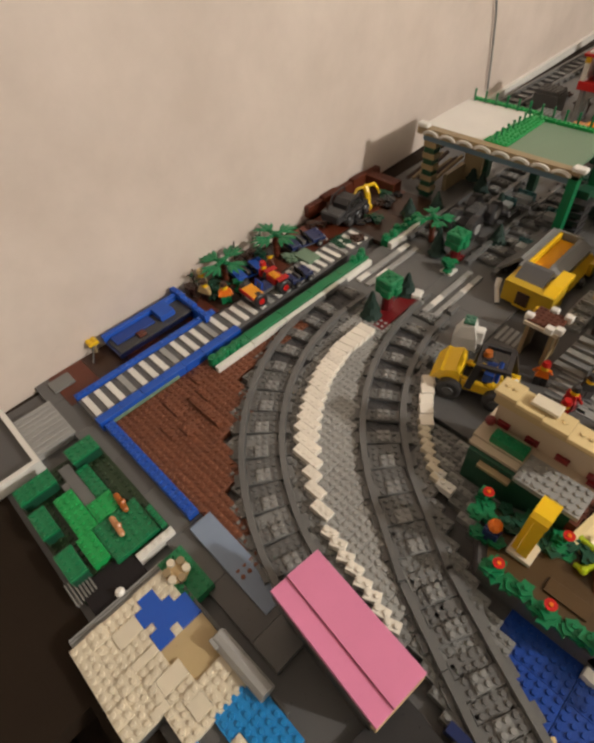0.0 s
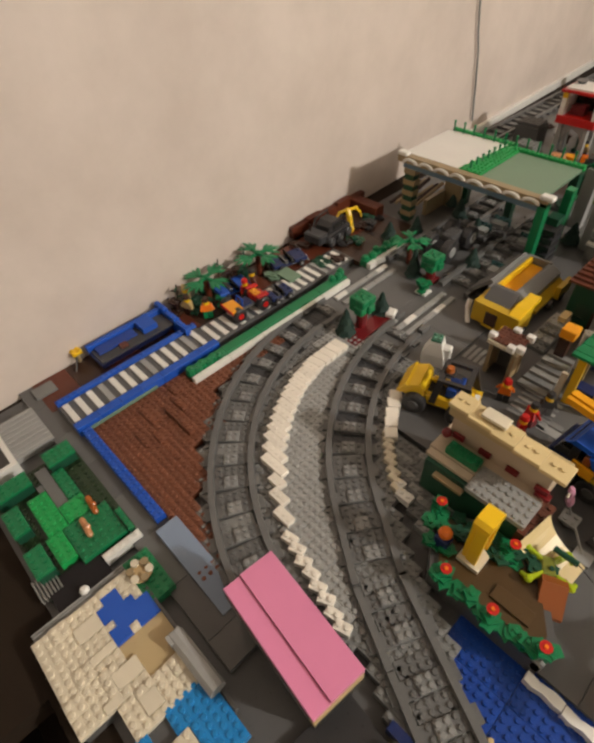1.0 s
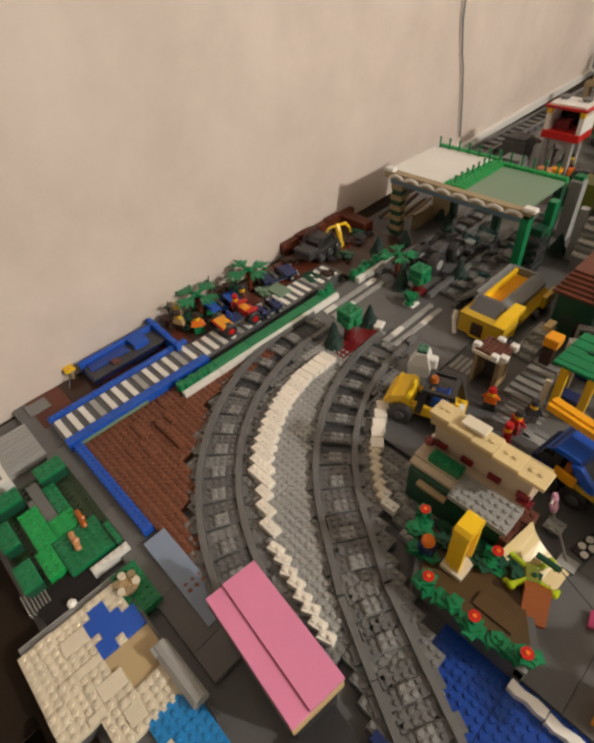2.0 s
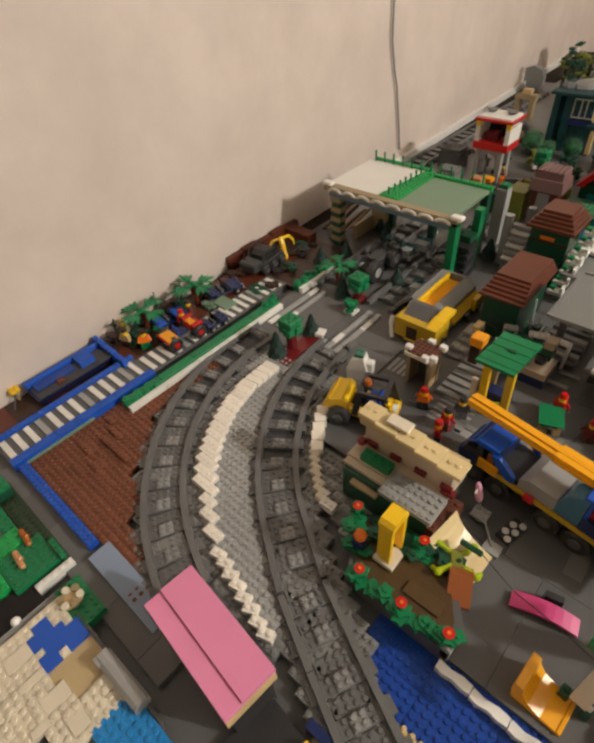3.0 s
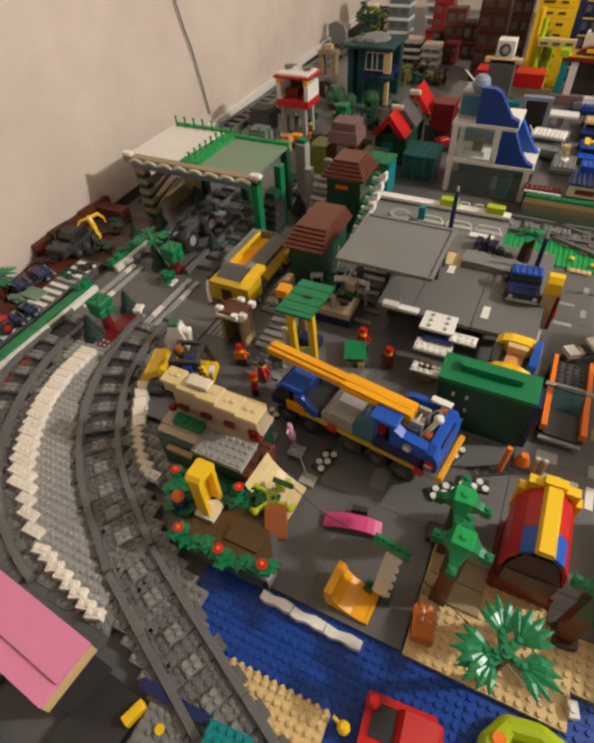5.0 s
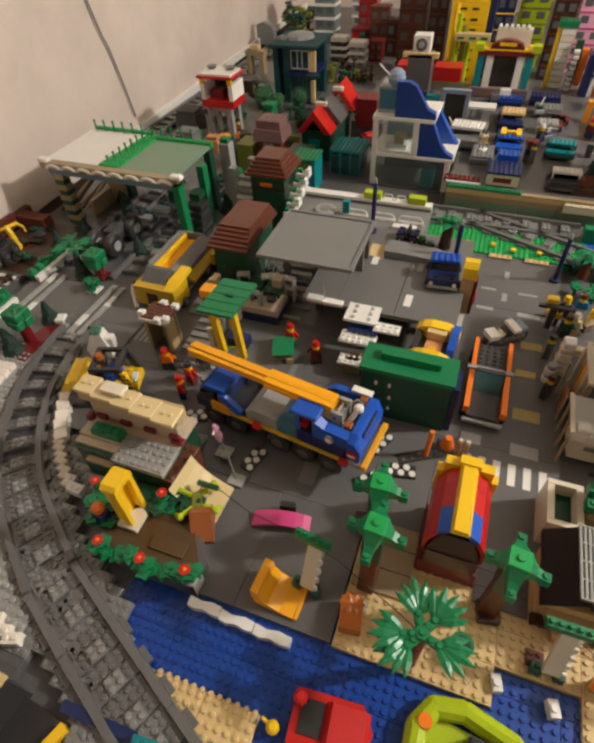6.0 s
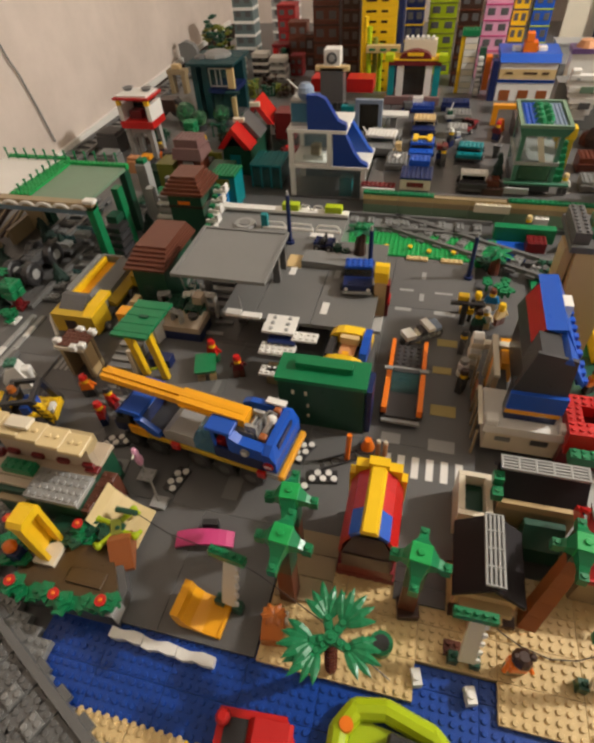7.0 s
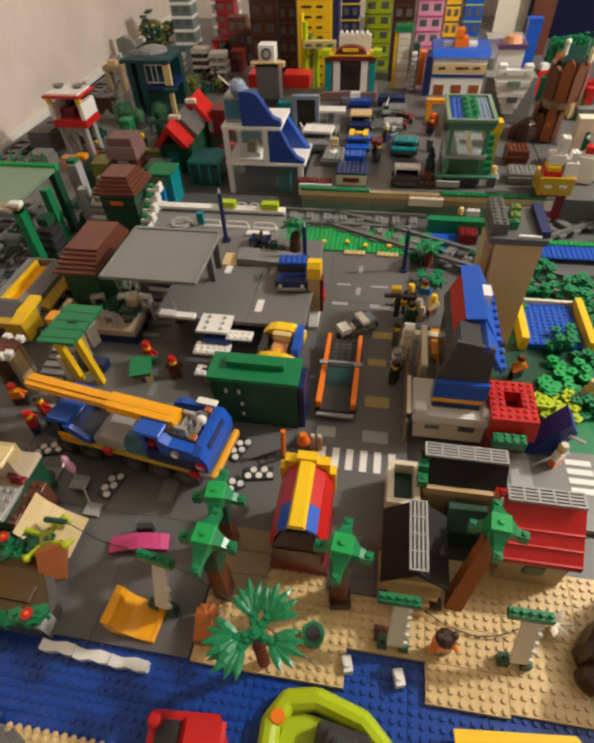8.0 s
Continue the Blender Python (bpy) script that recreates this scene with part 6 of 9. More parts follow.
part("boom_rib", Geo().hull([[(-0.6, -1.5, 86), (-0.6, -1.22, 86), (-0.6, -1.22, 89), (-0.6, -1.5, 89)], [(7.4, -1.5, 84), (7.4, -1.22, 84), (7.4, -1.22, 87), (7.4, -1.5, 87)]]), "boom_yellow", t)

# ---- dumpster ----
t = thing("green_container", "dark green container box with a bright green ridged lid", "container", 20.8, 58.6)
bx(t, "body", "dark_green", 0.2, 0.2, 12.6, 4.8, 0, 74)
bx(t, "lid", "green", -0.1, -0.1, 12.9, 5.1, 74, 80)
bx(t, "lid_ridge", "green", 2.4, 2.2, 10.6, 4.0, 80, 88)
for k in range(2):
    bx(t, "marking", "cream", 2.2 + 1.9 * k, 0.05, 2.6 + 1.9 * k, 0.2, 54, 60)
    bx(t, "marking", "cream", 4.3, 0.05, 4.7, 0.2, 16 + 18 * k, 21 + 18 * k)
bx(t, "hinge", "dark_blue", 12.7, 0.6, 13.6, 4.6, 0, 70)

t = thing("plate_stack", "stack of white studded plates leaning under the deck", "plates", 14.6, 65.5)
bx(t, "block", "dark_tan", 2.0, 0.4, 4.4, 2.6, 0, 24)
bx(t, "plate", "white", 1.0, -0.4, 6.6, 1.8, 20, 24, True)
bx(t, "plate", "white", 0.4, 2.2, 6.2, 4.8, 38, 42, True)
bx(t, "plate", "dark_blue", 1.4, 4.2, 6.0, 6.4, 42, 47)
bx(t, "plate", "white", 0.2, 5.4, 5.6, 9.8, 52, 56)
bx(t, "plate", "white", 5.2, 5.0, 9.4, 7.2, 46, 49, True)
for i in range(2):
    for j in range(3):
        part("stud", Geo().cyl(1.6 + i * 2.6, 6.2 + j * 1.4, 56, 57.4, 0.32), "light_grey", t)
t = thing("toy_car", "bright yellow open toy car with a blue side panel", "toy car", 29.6, 67.2, 56, -4)
for px in (-2.6, 2.6):
    for py in (-2.4, 2.4):
        wheel(t, px, py, 5.5, 0.75, 0.9)
bx(t, "chassis", "dark_grey", -2.4, -3.6, 2.4, 3.6, 4, 8)
arch = [(-3.2, 6), (-3.2, 12), (-2.4, 18), (-1.2, 21), (1.2, 21), (2.4, 18), (3.2, 12), (3.2, 6)]
part("front_arch", Geo().hull([[(x, -4.0, z - 4 if z > 8 else z) for x, z in arch], [(x, -2.2, z) for x, z in arch]]), "yellow", t)
part("rear_arch", Geo().hull([[(x, 2.0, z + 5 if z > 8 else z) for x, z in arch], [(x, 4.0, z + 3 if z > 8 else z) for x, z in arch]]), "yellow", t)
bx(t, "side_panel", "black", -3.0, -2.15, -2.0, 1.95, 8, 18)
part("side_panel", Geo().prism_x([(-2.15, 8), (1.95, 8), (3.4, 27), (1.6, 27), (-1.2, 20)], 2.0, 3.1), "blue", t)
bx(t, "seat", "nougat", -1.2, -1.2, 1.2, 1.4, 8, 14)
bx(t, "seat_back", "tan", -1.4, 1.0, 1.4, 1.95, 14, 24)
bx(t, "centre_ridge", "boom_yellow", -0.5, -2.1, 0.5, -1.2, 8, 20)
t = thing("car_ramp", "dark grey ramp block carrying the yellow car", "ramp", 26.4, 64.8)
bx(t, "block", "dark_grey", 0, -0.8, 7.0, 6.6, 0, 56)
t = thing("orange_truck", "black toy truck with two long orange side beams", "toy truck", 38.6, 69.6)
for px in (-2.6, 2.6):
    for py in (-6.0, 5.4):
        wheel(t, px, py, 8, 1.05, 1.2)
bx(t, "chassis", "black", -2.4, -8.0, 2.4, 7.4, 6, 14)
for sx in (-3.0, 2.2):
    bx(t, "side_beam", "orange", sx, -7.6, sx + 0.8, 0.4, 14, 24)
    bx(t, "side_beam", "orange", sx + 0.1, 1.0, sx + 0.75, 7.6, 14, 26)
part("windscreen", Geo().prism_x([(-3.2, 14), (-2.4, 14), (0.0, 30), (-0.8, 30)], -2.1, 2.1), "glass_teal", t)
bx(t, "cab_roof", "black", -2.0, -0.7, 2.0, 0.1, 28, 31)
bx(t, "rear_bed", "charcoal", -2.1, 1.4, 2.1, 7.2, 14, 18, True)
bx(t, "cross_bar", "light_grey", -3.4, 0.2, 3.4, 0.9, 24, 27)
bx(t, "front_bumper", "light_grey", -2.8, -8.6, 2.8, -8.0, 6, 10)
bx(t, "seat", "dark_green", -1.0, -0.8, 1.0, 0.6, 14, 22)
t = thing("motorbike", "grey and black toy motorbike lying on the road", "motorbike", 40.4, 81.0, 0, 35)
t.scale = (1.3, 1.3, 1.3)
wheel(t, -2.4, 0, 6, 0.8, 0.7, "y", "light_grey")
wheel(t, 2.4, 0, 6, 0.8, 0.7, "y", "light_grey")
part("body", Geo().prism([(-2.2, 6), (2.2, 6), (1.6, 14), (-0.6, 16), (-1.6, 12)], -0.7, 0.7), "chrome", t)
part("tank", Geo().box(-0.6, -0.9, 1.4, 0.9, 12, 18, c=1.4), "black", t)
bx(t, "fairing", "white", -2.8, -0.9, -1.4, 0.9, 12, 18)
part("screen", Geo().box(1.0, -1.0, 2.4, 1.0, 14, 21, c=1.5), "grey_blue", t)
bx(t, "rear_box", "white", 0.2, -1.2, 1.2, 1.2, 18, 22)
t = thing("signal_post", "tan toy pillar with a yellow head and red side", "sign post", 32.6, 84.4)
part("foot", Geo().prism_x([(-3.0, 0), (1.2, 0), (1.2, 20), (-1.0, 20), (-3.0, 5)], -1.0, 0.6), "white", t)
bx(t, "post", "stone_tan", -1.2, -1.0, 0.8, 1.0, 20, 78)
bx(t, "side_panel", "dark_red", 0.82, -0.9, 1.4, 0.9, 20, 74)
part("head", Geo().prism_x([(-1.3, 78), (1.2, 78), (1.2, 96), (0.6, 101), (-0.6, 101), (-1.3, 94)], -1.3, 1.0), "yellow", t)
part("disc", Geo().disc(1.42, -0.1, 46, 1.1, 0.4, "x"), "red", t)

# ---- square: playhouse, ramps, benches ----
t = thing("playhouse", "red, yellow and blue rounded playhouse with a smoky front", "playhouse", 36.9, 42.6)
for sx in (-1, 1):
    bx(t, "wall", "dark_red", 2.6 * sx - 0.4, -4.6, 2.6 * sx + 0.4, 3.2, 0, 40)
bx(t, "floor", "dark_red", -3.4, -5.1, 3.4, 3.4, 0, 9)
prof = [(-3.3, 40), (-3.1, 58), (-2.2, 74), (-0.95, 83), (0.95, 83), (2.2, 74), (3.1, 58), (3.3, 40)]
cols = ["red", "red", "red", "yellow", "red", "red", "red"]
for k in range(7):
    a, b = prof[k], prof[k + 1]
    for y0, y1, blue in ((-4.4, -1.4, True), (-1.38, 1.4, False), (1.42, 3.6, False)):
        c = cols[k]
        if c == "red" and k in (2, 4) and y0 < 0.5 and blue:
            c = "blue"
        part("roof_slat", Geo().hull([[(a[0], y0, a[1]), (b[0], y0, b[1]), (b[0] * 0.9, y0, b[1] - 5), (a[0] * 0.9, y0, a[1] - 5)],
                                      [(a[0], y1, a[1]), (b[0], y1, b[1]), (b[0] * 0.9, y1, b[1] - 5), (a[0] * 0.9, y1, a[1] - 5)]]), c, t)
part("ridge", Geo().prism([(-1.0, 83), (1.0, 83), (0.7, 88), (-0.7, 88)], -4.6, 3.8), "yellow", t)
for sx in (-1, 1):
    bx(t, "back_arch", "yellow", 1.9 * sx - 0.8, 3.6, 1.9 * sx + 0.8, 4.8, 60, 84)
    bx(t, "back_arch", "yellow", 3.0 * sx - 0.4, 3.6, 3.0 * sx + 0.4, 4.8, 34, 70)
bx(t, "back_arch", "yellow", -1.2, 3.6, 1.2, 4.8, 76, 90)
part("front_window", Geo().hull([[(-2.8, -5.0, 24), (2.8, -5.0, 24), (2.6, -4.9, 46), (-2.6, -4.9, 46)], [(-2.7, -4.8, 50), (2.7, -4.8, 50), (2.4, -4.65, 58), (-2.4, -4.65, 58)],
                                  [(-1.8, -4.6, 70), (1.8, -4.6, 70), (1.6, -4.45, 74), (-1.6, -4.45, 74)]]), "glass_milky", t)
bx(t, "front_pane", "smoky_red", -2.75, -5.1, 2.75, -5.02, 24, 47.5)
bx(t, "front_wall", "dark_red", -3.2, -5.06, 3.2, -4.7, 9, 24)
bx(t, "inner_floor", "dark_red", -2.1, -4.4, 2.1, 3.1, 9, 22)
bx(t, "toy_bed", "charcoal", -1.4, -4.2, 1.4, -1.0, 22, 34)
t = thing("traffic_bar", "orange post and cone beside the crosswalk", "traffic cone", 33.0, 54.6)
part("bar", Geo().rod((-1.0, -0.8, 0), (-0.8, -0.2, 40), 3.0), "orange", t)
part("cone", Geo().cyl(1.6, 1.8, 0, 16, 1.1, 0.5), "orange", t)
part("foot", Geo().box(0.4, 0.6, 2.8, 3.0, 0, 2), "dark_grey", t)
t = thing("toy_pegs", "pair of pale pinkish pegs standing by the crosswalk", "pegs", 36.6, 55.6)
for sx in (-0.5, 0.5):
    part("peg", Geo().cyl(sx, 0, 0, 22, 0.36, n=9), "nougat", t)
    part("tip", Geo().cyl(sx, 0, 22, 26, 0.28, n=8), "cream", t)
t = thing("ladder", "dark grey toy ladder lying on the plates", "ladder", 31.0, 53.4, 0, 30)
for sy in (-0.7, 0.7):
    part("rail", Geo().rod((-3, sy, 2), (3, sy, 2), 1.2), "black", t)
for k in range(5):
    part("rung", Geo().rod((-2.4 + k * 1.2, -0.7, 2), (-2.4 + k * 1.2, 0.7, 2), 0.9), "black", t)
t = thing("magenta_ramp", "curved magenta skate ramp on the square", "ramp", 16.6, 37.9, 0, 12)
rings = []
for k in range(9):
    u = k / 8
    z = 7 * (1 - (2 * u - 1) ** 2)
    rings.append([(-3.7 + 7.4 * u, -1.0, 4 + z), (-3.7 + 7.4 * u, 1.0, 5 + z), (-3.7 + 7.4 * u, 1.0, 2 + z), (-3.7 + 7.4 * u, -1.0, 1 + z)])
part("board", Geo().hull(rings), "magenta", t)
bx(t, "support", "black", -0.9, -0.6, 0.9, 1.2, 0, 8)
bx(t, "end_block", "black", -0.4, 1.4, 1.6, 2.2, 0, 14)
def bench_parts(t):
    part("seat", Geo().hull([[(-0.7, -1.4, 6), (1.3, -1.4, 6), (1.5, 1.4, 30), (-0.5, 1.4, 30)], [(-0.7, -0.8, 6), (1.3, -0.8, 6), (1.5, 2.0, 30), (-0.5, 2.0, 30)]]), "cream", t)
    for k in range(5):
        part("slat_end", Geo().box(1.2, -1.25 + k * 0.56, 1.75, -0.8 + k * 0.56, 6 + k * 5, 10 + k * 5, c=0.6), "white", t)
    bx(t, "foot", "dark_green", -1.8, -1.6, -0.6, -0.2, 0, 6, True)
    bx(t, "foot", "dark_green", 0.9, -1.6, 2.0, -0.2, 0, 6, True)
for x, y, r, h in ((22.4, 31.8, -8, 2.2), (48.1, 31.9, 0, 1.9), (60.6, 32.2, 0, 2.0)):
    t = thing("bench", "cream sloped park bench with a green studded top bar", "bench", x, y, 0, r, group="benches")
    bench_parts(t)
    bx(t, "top_bar", "green", -2.5, 1.2, 2.5, 2.4, 30, 34, True)
    t.scale = (0.85, 0.8, h)
t = thing("orange_slide", "curved orange slide chute standing on the square", "slide", 19.6, 29.6, 0, -4)
part("chute", Geo().prism([(2.8, 3), (0.8, 4.5), (-0.6, 9), (-1.4, 18), (-1.6, 27), (-2.5, 28), (-2.5, 14), (-2.2, 0), (0.4, 0), (2.8, 0)], -2.0, 2.0), "boom_yellow", t)
part("lip", Geo().box(2.5, -2.0, 2.95, 2.0, 0, 4.2, c=0.5), "boom_yellow", t)
palm(34.9, 27.4, 82, 5.0, "tall green palm with long pointed leaf fans by the water", fans=(-16, 60, 108, 196, 235), rise=17.0)
t = thing("green_barrel", "open dark green barrel on the beach", "barrel", 39.7, 30.6)
part("body", Geo().cyl(0, 0, 0, 15, 1.1, 1.25), "green", t)
part("inside", Geo().cyl(0, 0, 15, 15.6, 0.85), "black", t)
t = thing("orange_chest", "reddish-orange leafy crate at the beach edge", "crate", 28.6, 29.8, 0, 10)
bx(t, "crate", "plant_orange", -1.8, -1.6, 0.6, 1.8, 0, 16)
bx(t, "latch", "white", 0.65, 0.4, 1.0, 1.6, 6, 14)
for k in range(6):
    g = Geo()
    leaf(g, -0.6, 1.0, 16, k * 1.05, 1.5, 0.8, 4, 4)
    part("leaf", g, "plant_orange", t)
for x, y in ((26.6, 41.2), (42.1, 35.2)):
    t = thing("tree_stump", "brown wooden stump block on the sand", "stump", x, y, 0, 10, group="stumps")
    part("block", Geo().box(-1.2, -1.2, 1.2, 1.2, 0, 9, c=1.0), "dark_brown", t)
g = Geo()
g.use(1).box(-0.9, -0.5, -0.05, 0.5, 0, 12).box(0.05, -0.5, 0.9, 0.5, 0, 12)
g.use(0).box(-1.0, -0.7, 1.0, 0.7, 12, 25, c=1.6).rod((-0.9, 0, 22), (-1.4, -0.6, 14), 2.0).rod((0.9, 0, 22), (1.4, -0.6, 14), 2.0)
g.use(2).ball(0, 0, 32, 1.05).ball(-0.8, 0, 38, 0.42, 8).ball(0.8, 0, 38, 0.42, 8)
ob = tagged(part("toy_bear", g, ["orange", "dark_tan", "dark_brown"]), "small brown bear toy in an orange jacket on the sand", "toy animal")
ob.matrix_basis = pose(53.2 * S, 31.6 * S, 0, 0, 0, 10)
# the three tallest boulders are unseen, added to throw shade over the beach
t = thing("rock_mass", "dark brown rock of slanted bricks with added tall shade-casting boulders behind", "rock", 65.0, 30.0)
for k, (x, y, w, d, h, turn) in enumerate(((4.6, 4.2, 3.4, 6.0, 34, -38), (7.6, 6.4, 3.2, 5.4, 46, -30), (3.6, 1.2, 2.8, 3.6, 24, -52), (8.6, 2.6, 3.6, 4.4, 52, -12), (11.4, 5.4, 3.6, 5.8, 100, -20), (13.6, 1.6, 4.0, 5.6, 104, -10), (10.4, 9.4, 4.2, 3.6, 84, -30))):
    c, s0 = math.cos(radians(turn)), math.sin(radians(turn))
    out = lambda q: [(x + q * (u * w * c - v * d * s0) / 2, y + q * (u * w * s0 + v * d * c) / 2) for u, v in ((-1, -0.7), (-0.4, -1), (0.6, -0.95), (1, -0.3), (0.9, 0.6), (0.3, 1), (-0.7, 0.9), (-1.05, 0.2))]
    part("boulder", Geo().hull([[(p[0], p[1], z) for p in out(q)] for q, z in ((1.0, 0), (1.08, h * 0.35), (0.9, h * 0.8), (0.55, h))]), "dark_brown", t)
t = thing("coral_plant", "pale cream branching plant piece standing on the sand", "plant", 65.4, 35.6)
part("stem", Geo().cyl(0, 0, 0, 12, 0.4, n=8), "cream", t)
for k in range(6):
    g = Geo()
    leaf(g, 0, 0, 10, k * 1.05, 1.7, 0.7, 12, 6)
    part("frond", g, "cream", t)
t = thing("dark_slope", "dark green slope brick wedged between the two huts", "slope", 53.9, 42.4)
part("slope", Geo().prism_x([(1.5, 0), (4.0, 0), (4.0, 44), (3.2, 44), (1.5, 24)], 0, 4.4), "dark_green", t)
t = thing("brown_plate", "low brown plate lying on the sand by the bench", "plate", 46.2, 31.4)
bx(t, "plate", "brown", 0, 0, 1.8, 1.6, 0, 4, True)

t = thing("beach_cable", "thin dark wavy cable lying over the sand", "cable", 0, 0)
pts = [(49.4, 36.2, 8), (51.6, 35.2, 4), (54.0, 34.0, 3), (57.0, 33.4, 3), (59.6, 33.8, 5), (62.0, 34.8, 12)]
g = Geo()
for a, b in zip(pts[:-1], pts[1:]):
    g.rod(a, b, 0.6, 6)
part("cord", g, "black", t)

# ---- huts ----
def hut(x, y, w, d, h, wall, roof, label, grille="light_grey", ridge="y", eave=0.0, battens=3):
    t = thing("hut", label, "toy hut", x, y)
    bx(t, "wall", wall, 0.6, 0.6, w - 0.6, d - 0.6, 0, h * 0.54)
    if ridge == "y":
        for k, (x0, x1, z0, z1) in enumerate(((0.0, w * 0.5, h * 0.62, h), (w * 0.5, w, h, h * 0.62))):
            part("roof_panel", Geo().prism([(x0, z0 - 5), (x1, z1 - 5), (x1, z1), (x0, z0)], 0, d), roof, t)
        for k in range(5):
            bx(t, "grille_bar", grille, w * 0.5 - 1.0 + k * 0.44, 0.2, w * 0.5 - 0.74 + k * 0.44, d - 0.2, h, h + 3)
        for k in range(5):
            bx(t, "grille_tie", grille, w * 0.5 - 1.0, 0.2 + k * (d - 0.6) / 4, w * 0.5 + 1.02, 0.4 + k * (d - 0.6) / 4, h + 0.2, h + 3.2)
    else:
        for z0, z1, y0, y1 in ((h * (0.58 + 0.06 * eave), h, eave, d * 0.72), (h, h * 0.8, d * 0.72, d)):
            part("roof_panel", Geo().prism_x([(y0, z0 - 5), (y1, z1 - 5), (y1, z1), (y0, z0)], 0, w), roof, t)
        for k in range(5):
            bx(t, "grille_bar", grille, 0.2, d * 0.72 - 0.9 + k * 0.42, w - 0.2, d * 0.72 - 0.64 + k * 0.42, h, h + 3)
        for k in range(6):
            bx(t, "grille_tie", grille, 0.2 + k * (w - 0.7) / 5, d * 0.72 - 0.9, 0.45 + k * (w - 0.7) / 5, d * 0.72 + 1.04, h + 0.2, h + 3.2)
        for k in range(battens):
            bx(t, "roof_batten", roof, 0, k * d * 0.17, w, k * d * 0.17 + 0.25, h * 0.58 + k * h * 0.099 - 2, h * 0.58 + k * h * 0.099 + 2.2)
    return t


t = hut(46.3, 36.2, 7.4, 8.6, 62, "tan", "matte_black", "beach hut with a black roof and pale grille ridge")
for x0, x1, y0, z0 in ((1.0, 6.4, -0.5, 18), (1.8, 5.6, -1.1, 11), (0.2, 1.9, -0.6, 0), (5.5, 7.2, -0.7, 0)):
    bx(t, "step_plate", "stone_tan" if z0 else "dark_brown", x0, y0, x1, 0.58, z0, z0 + 6.4)
bx(t, "step_plate", "stone_tan", 2.2, -1.6, 5.2, 0.55, 0, 9.0)
t = hut(50.3, 46.7, 10.0, 5.2, 78, "dark_tan", "matte_black", "hut with a black roof and pale grey grille ridge", ridge="x", eave=1.1, battens=0)
bx(t, "front_wall", "stone_tan", 0.6, 0.58, 9.4, 1.2, 42, 52)
bx(t, "gable_plate", "green", -0.4, 0.4, 0.8, 1.7, 54, 64, True)
bx(t, "gable_plate", "green", -0.4, 1.9, 0.8, 3.2, 62, 72, True)
t = hut(58.8, 39.7, 8.4, 7.4, 88, "dark_tan", "red", "hut with a red slatted roof and pale grille ridge", ridge="x")
bx(t, "window", "dark_green", 3.2, 0.4, 5.4, 0.62, 22, 36)
part("roof_end", Geo().prism_x([(3.2, 84), (7.4, 71), (7.4, 60), (3.2, 60)], -0.25, -0.02), "red", t)
t = thing("white_frame_box", "open white window frame box with a dark green inside", "box frame", 46.6, 45.6)
for a in ((0, 0, 4.0, 0.7), (0, 5.5, 4.0, 6.2), (0, 0.72, 0.8, 5.48), (3.2, 0.72, 4.0, 5.48)):
    bx(t, "side", "cream", *a, 0, 41)
bx(t, "inside", "dark_green", 0.82, 0.74, 3.18, 5.46, 0, 26)

# ---- blue roofed white building ----
t = thing("blue_roof_building", "white toy building with a steep blue roof and red panel", "toy building", 49.6, 57.6)
bx(t, "ground_floor", "cream", 0.6, 2.2, 10.4, 8.0, 0, 34)
bx(t, "window", "dark_grey", 6.6, 2.05, 8.8, 2.22, 18, 26)
bx(t, "sign_bar", "mid_grey", 2.0, 2.05, 4.0, 2.22, 18, 24)
bx(t, "ledge", "white", 0.0, 1.6, 11.0, 8.6, 34, 46)
for x0, y0 in ((0.0, 1.6), (9.2, 1.6)):
    part("corner_block", Geo().box(x0, y0, x0 + 1.8, y0 + 1.6, 46, 54, c=1.4), "white", t)
bx(t, "upper_wall", "charcoal", 2.4, 3.7, 9.0, 5.7, 46, 92)
bx(t, "upper_wall", "charcoal", 3.8, 5.72, 8.8, 18.0, 46, 92)
bx(t, "base_band", "dark_blue", 2.5, 3.3, 8.9, 3.68, 46, 56)
bx(t, "yellow_band", "boom_yellow", 2.3, 3.2, 9.1, 3.68, 56, 64)
bx(t, "blue_band", "blue", 2.2, 3.0, 9.2, 3.65, 64, 88)
part("gable", Geo().hull([[(2.4, 3.6, 88), (9.0, 3.6, 88), (9.0, 4.4, 88), (2.4, 4.4, 88)], [(4.0, 4.5, 136), (8.8, 4.5, 130), (8.8, 5.0, 130), (4.0, 5.0, 136)]]), "charcoal", t)
part("attic", Geo().prism([(3.8, 92), (8.8, 92), (7.2, 128), (5.6, 128)], 9.5, 21.0), "charcoal", t)
part("attic", Geo().prism([(3.8, 92), (9.0, 92), (8.4, 124), (7.2, 130), (4.6, 132)], 5.05, 9.4), "charcoal", t)
part("roof_panel", Geo().prism([(7.8, 134), (10.4, 102), (10.4, 96), (7.2, 128)], 4.4, 9.4), "blue", t)
part("roof_panel", Geo().prism([(5.4, 134), (8.0, 136), (10.4, 102), (10.0, 98), (7.4, 130)], 9.42, 21.8), "blue", t)
part("red_panel", Geo().prism([(4.2, 114), (5.4, 134), (5.8, 130), (4.6, 112)], 9.6, 19.6), "red", t)
for k in range(7):
    part("roof_tooth", Geo().box(9.6, 9.7 + k * 1.7, 10.9, 10.7 + k * 1.7, 99, 105, c=0.6), "blue", t)
